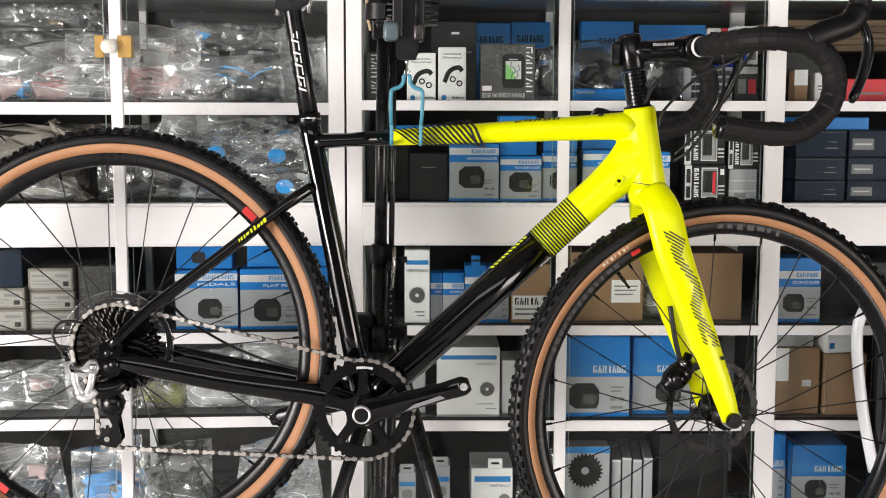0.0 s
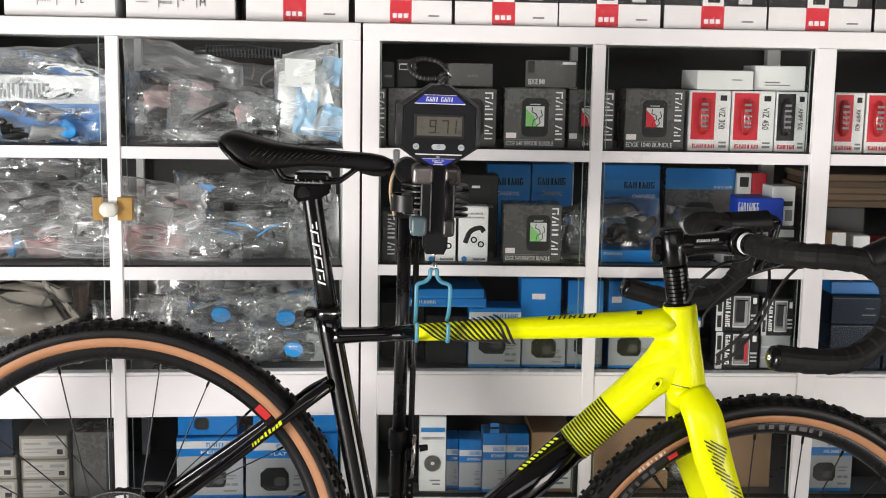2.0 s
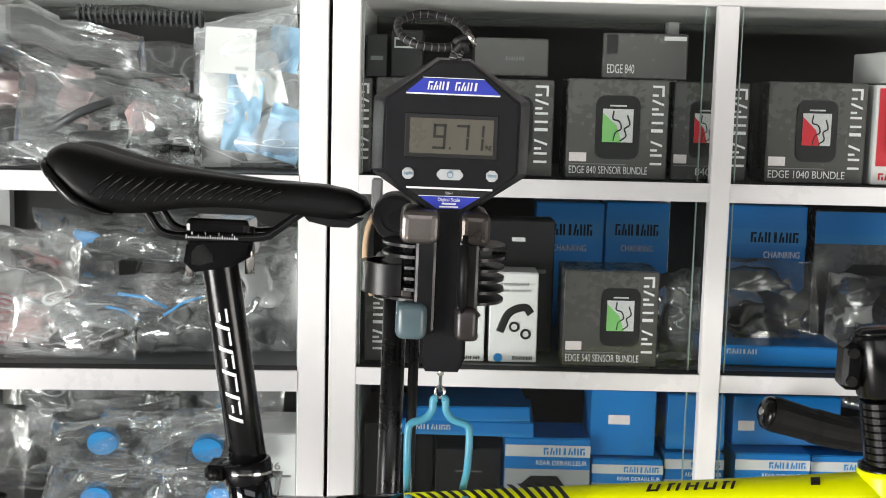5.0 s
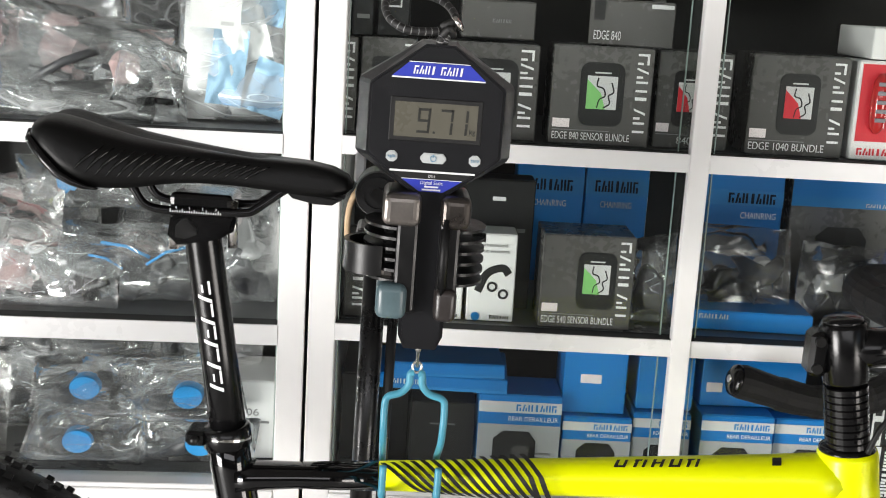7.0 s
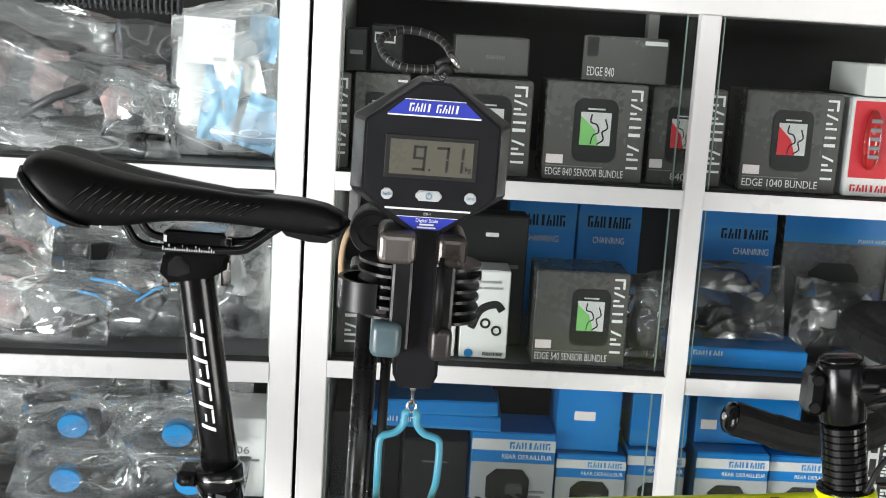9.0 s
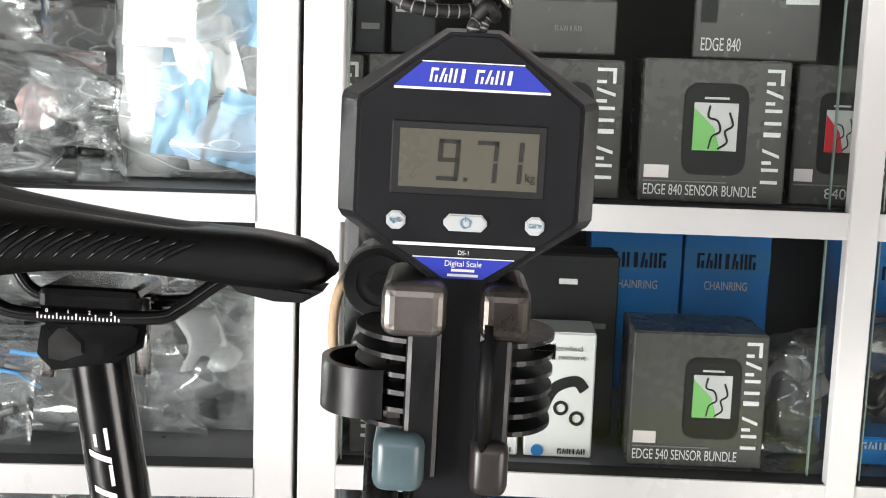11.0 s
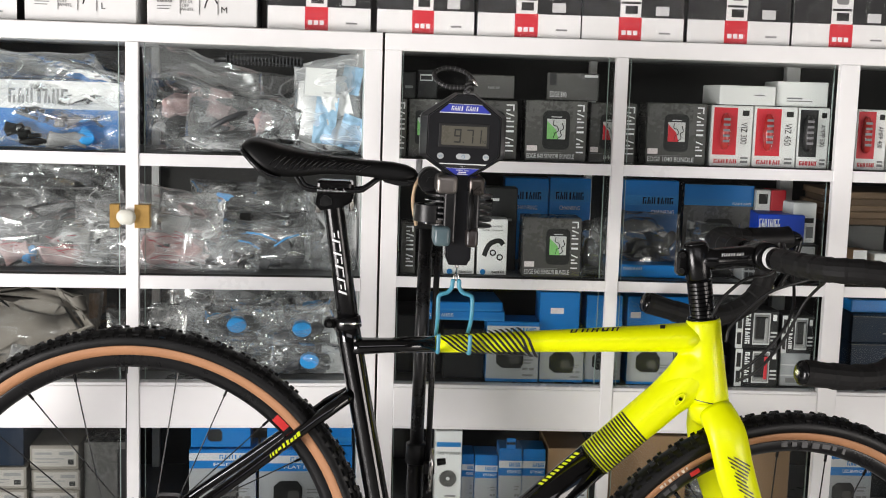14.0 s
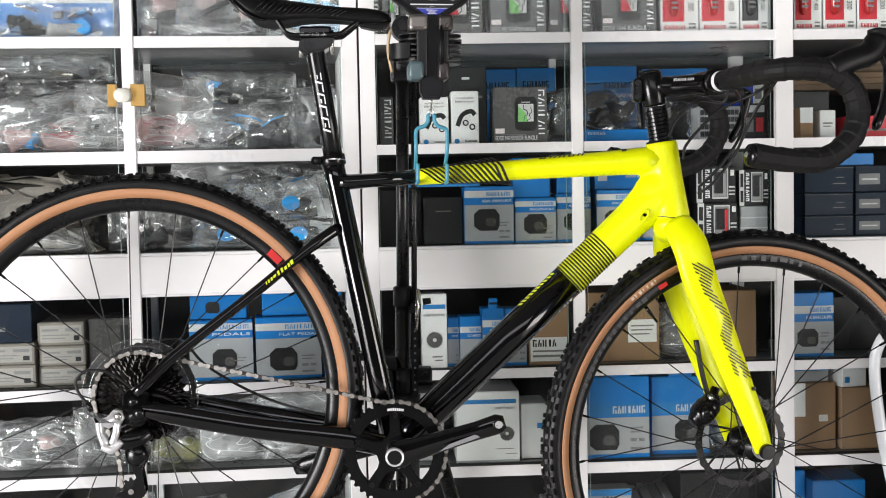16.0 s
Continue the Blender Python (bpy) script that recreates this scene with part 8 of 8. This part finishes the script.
bag(B + " with a folded pale strip", "L", -0.66, S3, 0.15, 0.05, 0.035, 0.06, 27, BAG_SOFT, ((0.0, 0.4, 0.12, 0.02, CARD_BEIGE, "box"),))
bag("tall clear bag with folded film at the back", "L", -0.3, S3, 0.3, 0.17, 0.13, 0.07, 70, BAG_SOFT, ((0.0, 0.3, 0.2, 0.06, DK, "box"),))
bag("tall clear bag with folded film at the back", "L", -0.6, S3, 0.3, 0.16, 0.13, 0.07, 71, BAG_GREY, ((0.0, 0.3, 0.2, 0.06, DK, "box"),))
bag("empty clear bag folded over the shelf's edge", "L", -0.36, S2, 0.15, 0.07, 0.028, 0.03, 72, BAG, ())
bag("flat empty clear bag lying on the shelf", "L", -0.33, S1, 0.24, 0.035, 0.026, 0.05, 73, BAG_SOFT, ())
bag("clear bag leaning on the bulging bag", "L", -0.262, S1, 0.075, 0.105, 0.03, 0.03, 74, BAG, (), 0, 8)
bag("clear bag with coiled dark hoses", "L", -0.55, S2, 0.14, 0.14, 0.045, 0.06, 75, BAG_SOFT, ((0.0, 0.4, 0.09, 0.03, DK, "box"), (0.1, 0.7, 0.05, 0.008, DK, "bar")))
bag("large grey clear bag of folded beige film", "L", -0.735, S3, 0.29, 0.165, 0.055, 0.1, 76, BAG_GREY, ((0.0, 0.55, 0.32, 0.16, CARD_BEIGE, "box"),))
# lower shelves
for k, (u, w, h, goods) in enumerate(((-0.71, 0.17, 0.11, ((0.0, 0.3, 0.12, 0.04, DK, "box"), (0.2, 0.6, 0.04, 0.03, RC, "box"), (-0.2, 0.6, 0.06, 0.03, GY, "box"))), (-0.56, 0.14, 0.12, ((0.0, 0.4, 0.1, 0.06, GY, "box"), (0.2, 0.3, 0.04, 0.03, DK, "box"))), (-0.44, 0.1, 0.13, ((0.0, 0.3, 0.08, 0.05, OLIVE, "box"), (0.0, 0.7, 0.05, 0.04, DK, "box"))), (-0.33, 0.13, 0.12, ((0.0, 0.3, 0.1, 0.04, PL, "box"), (0.1, 0.6, 0.06, 0.03, GY, "box"))), (-0.2, 0.15, 0.13, ((0.0, 0.35, 0.11, 0.05, PL, "box"), (-0.2, 0.7, 0.05, 0.04, GY, "box"))))):
    bag(B + " on the lower shelf", "L", u, S5, w, h, 0.03, 0.09, 30 + k, BAG_MILK if k > 2 else BAG_SOFT, goods)
for k, (u, w, h, goods) in enumerate(((-0.72, 0.18, 0.14, ((0.0, 0.4, 0.12, 0.06, CARD_NAVY, "box"), (0.2, 0.7, 0.05, 0.03, RC, "box"))), (-0.56, 0.14, 0.15, ((0.0, 0.4, 0.1, 0.06, BF, "box"), (0.2, 0.3, 0.04, 0.03, DK, "box"))), (-0.42, 0.13, 0.16, ((0.0, 0.3, 0.1, 0.08, DK, "box"), (0.1, 0.75, 0.06, 0.03, PL, "box"))), (-0.22, 0.18, 0.16, ((0.0, 0.35, 0.05, 0.05, BF, "box"), (-0.25, 0.35, 0.05, 0.09, RC, "box"), (0.25, 0.5, 0.05, 0.06, PL, "box"))))):
    bag(B + " on the lowest shelf", "L", u, S6, w, h, 0.03, 0.1, 40 + k, BAG_MILK if k == 3 else BAG_SOFT, goods)
# right cabinet
bag("clear bag with a dark chainring", "R", 0.225, 1.2315, 0.12, 0.088, 0.055, 0.07, 50, BAG_GREY, ((-0.2, 0.3, 0.06, 0.04, DK, "box"), (0.2, 0.6, 0.06, 0.04, DK, "box"), (0.0, 0.4, 0.06, 0.05, DK, "box"), (0.3, 0.7, 0.02, 0.02, PL, "box")))
bag("clear bag with dark parts and grey film", "R", 0.345, T2, 0.09, 0.1, 0.05, 0.08, 51, BAG_GREY, ((0.1, 0.2, 0.07, 0.04, DK, "box"), (0.0, 0.4, 0.06, 0.05, DK, "box"), (-0.2, 0.7, 0.04, 0.02, PL, "box")))
bag("clear bag with dark parts lying behind the post", "R", 0.118, T2, 0.055, 0.115, 0.03, 0.08, 52, None, ((0.0, 0.4, 0.035, 0.07, DK, "box"),))
bag("clear bag with a dark hose", "R", 0.37, 1.1535, 0.15, 0.03, 0.05, 0.08, 53, None, ((0.0, 0.4, 0.1, 0.015, DK, "box"),))
bag("clear bag beside the brown carton", "R", 0.345, T4, 0.07, 0.11, 0.045, 0.08, 54, BAG_SOFT, ((0.0, 0.4, 0.04, 0.06, GY, "box"), (-0.2, 0.7, 0.03, 0.008, DK, "bar")))
bag("clear bag on the lowest shelf", "R", 0.105, T6, 0.08, 0.12, 0.06, 0.08, 55, None, ((0.0, 0.4, 0.05, 0.06, GY, "box"),))
bag("clear bag on a brown carton", "R", 0.455, T5, 0.07, 0.1, 0.05, 0.08, 56, BAG_SOFT, ((0.0, 0.4, 0.05, 0.06, PL, "box"),))

# ---- a chair beside the cabinet's far bay ----
chair = thing("white_chair", CAB["R"] @ pose(0.80, -0.09, 0, 0, 0, -14), "white plastic chair back with a black seat cushion edge", "chair")
part("backrest", sweep(curve_points([(-0.06, 0, 0.50), (-0.085, 0, 0.62), (-0.10, 0, 0.74), (-0.095, 0.0, 0.80), (-0.065, 0, 0.84), (-0.01, 0, 0.855), (0.1, 0, 0.855)], 6), 0.011, 12), WHITE_SHELL, chair, "", True)
part("back_panel", box(-0.07, 0.14, 0.004, 0.03, 0.44, 0.84, 0.02, seg=3), BLACK_MATT, chair, "black mesh panel")
part("seat", box(-0.08, 0.3, -0.02, 0.05, 0.40, 0.45, 0.015, seg=2), BLACK_MATT, chair)
for x in (-0.05, 0.27):
    part("chair_leg", sweep([(x, 0.01, 0.0), (x, 0.01, 0.41)], 0.012, 12), WHITE_SHELL, chair, "", True)

# ---- floor tiles ----
tile_me = bpy.data.meshes.new("tile")
tb = box(-0.297, 0.297, -0.297, 0.297, -0.004, 0.0, 0.0015)
tb.to_mesh(tile_me)
tb.free()
tile_me.materials.append(TILE)
for i in range(10):
    for j in range(9):
        o = new("tile", tile_me)
        o.parent = floor
        o.location = (-2.7 + 0.6 * i, -4.2 + 0.6 * j, 0)
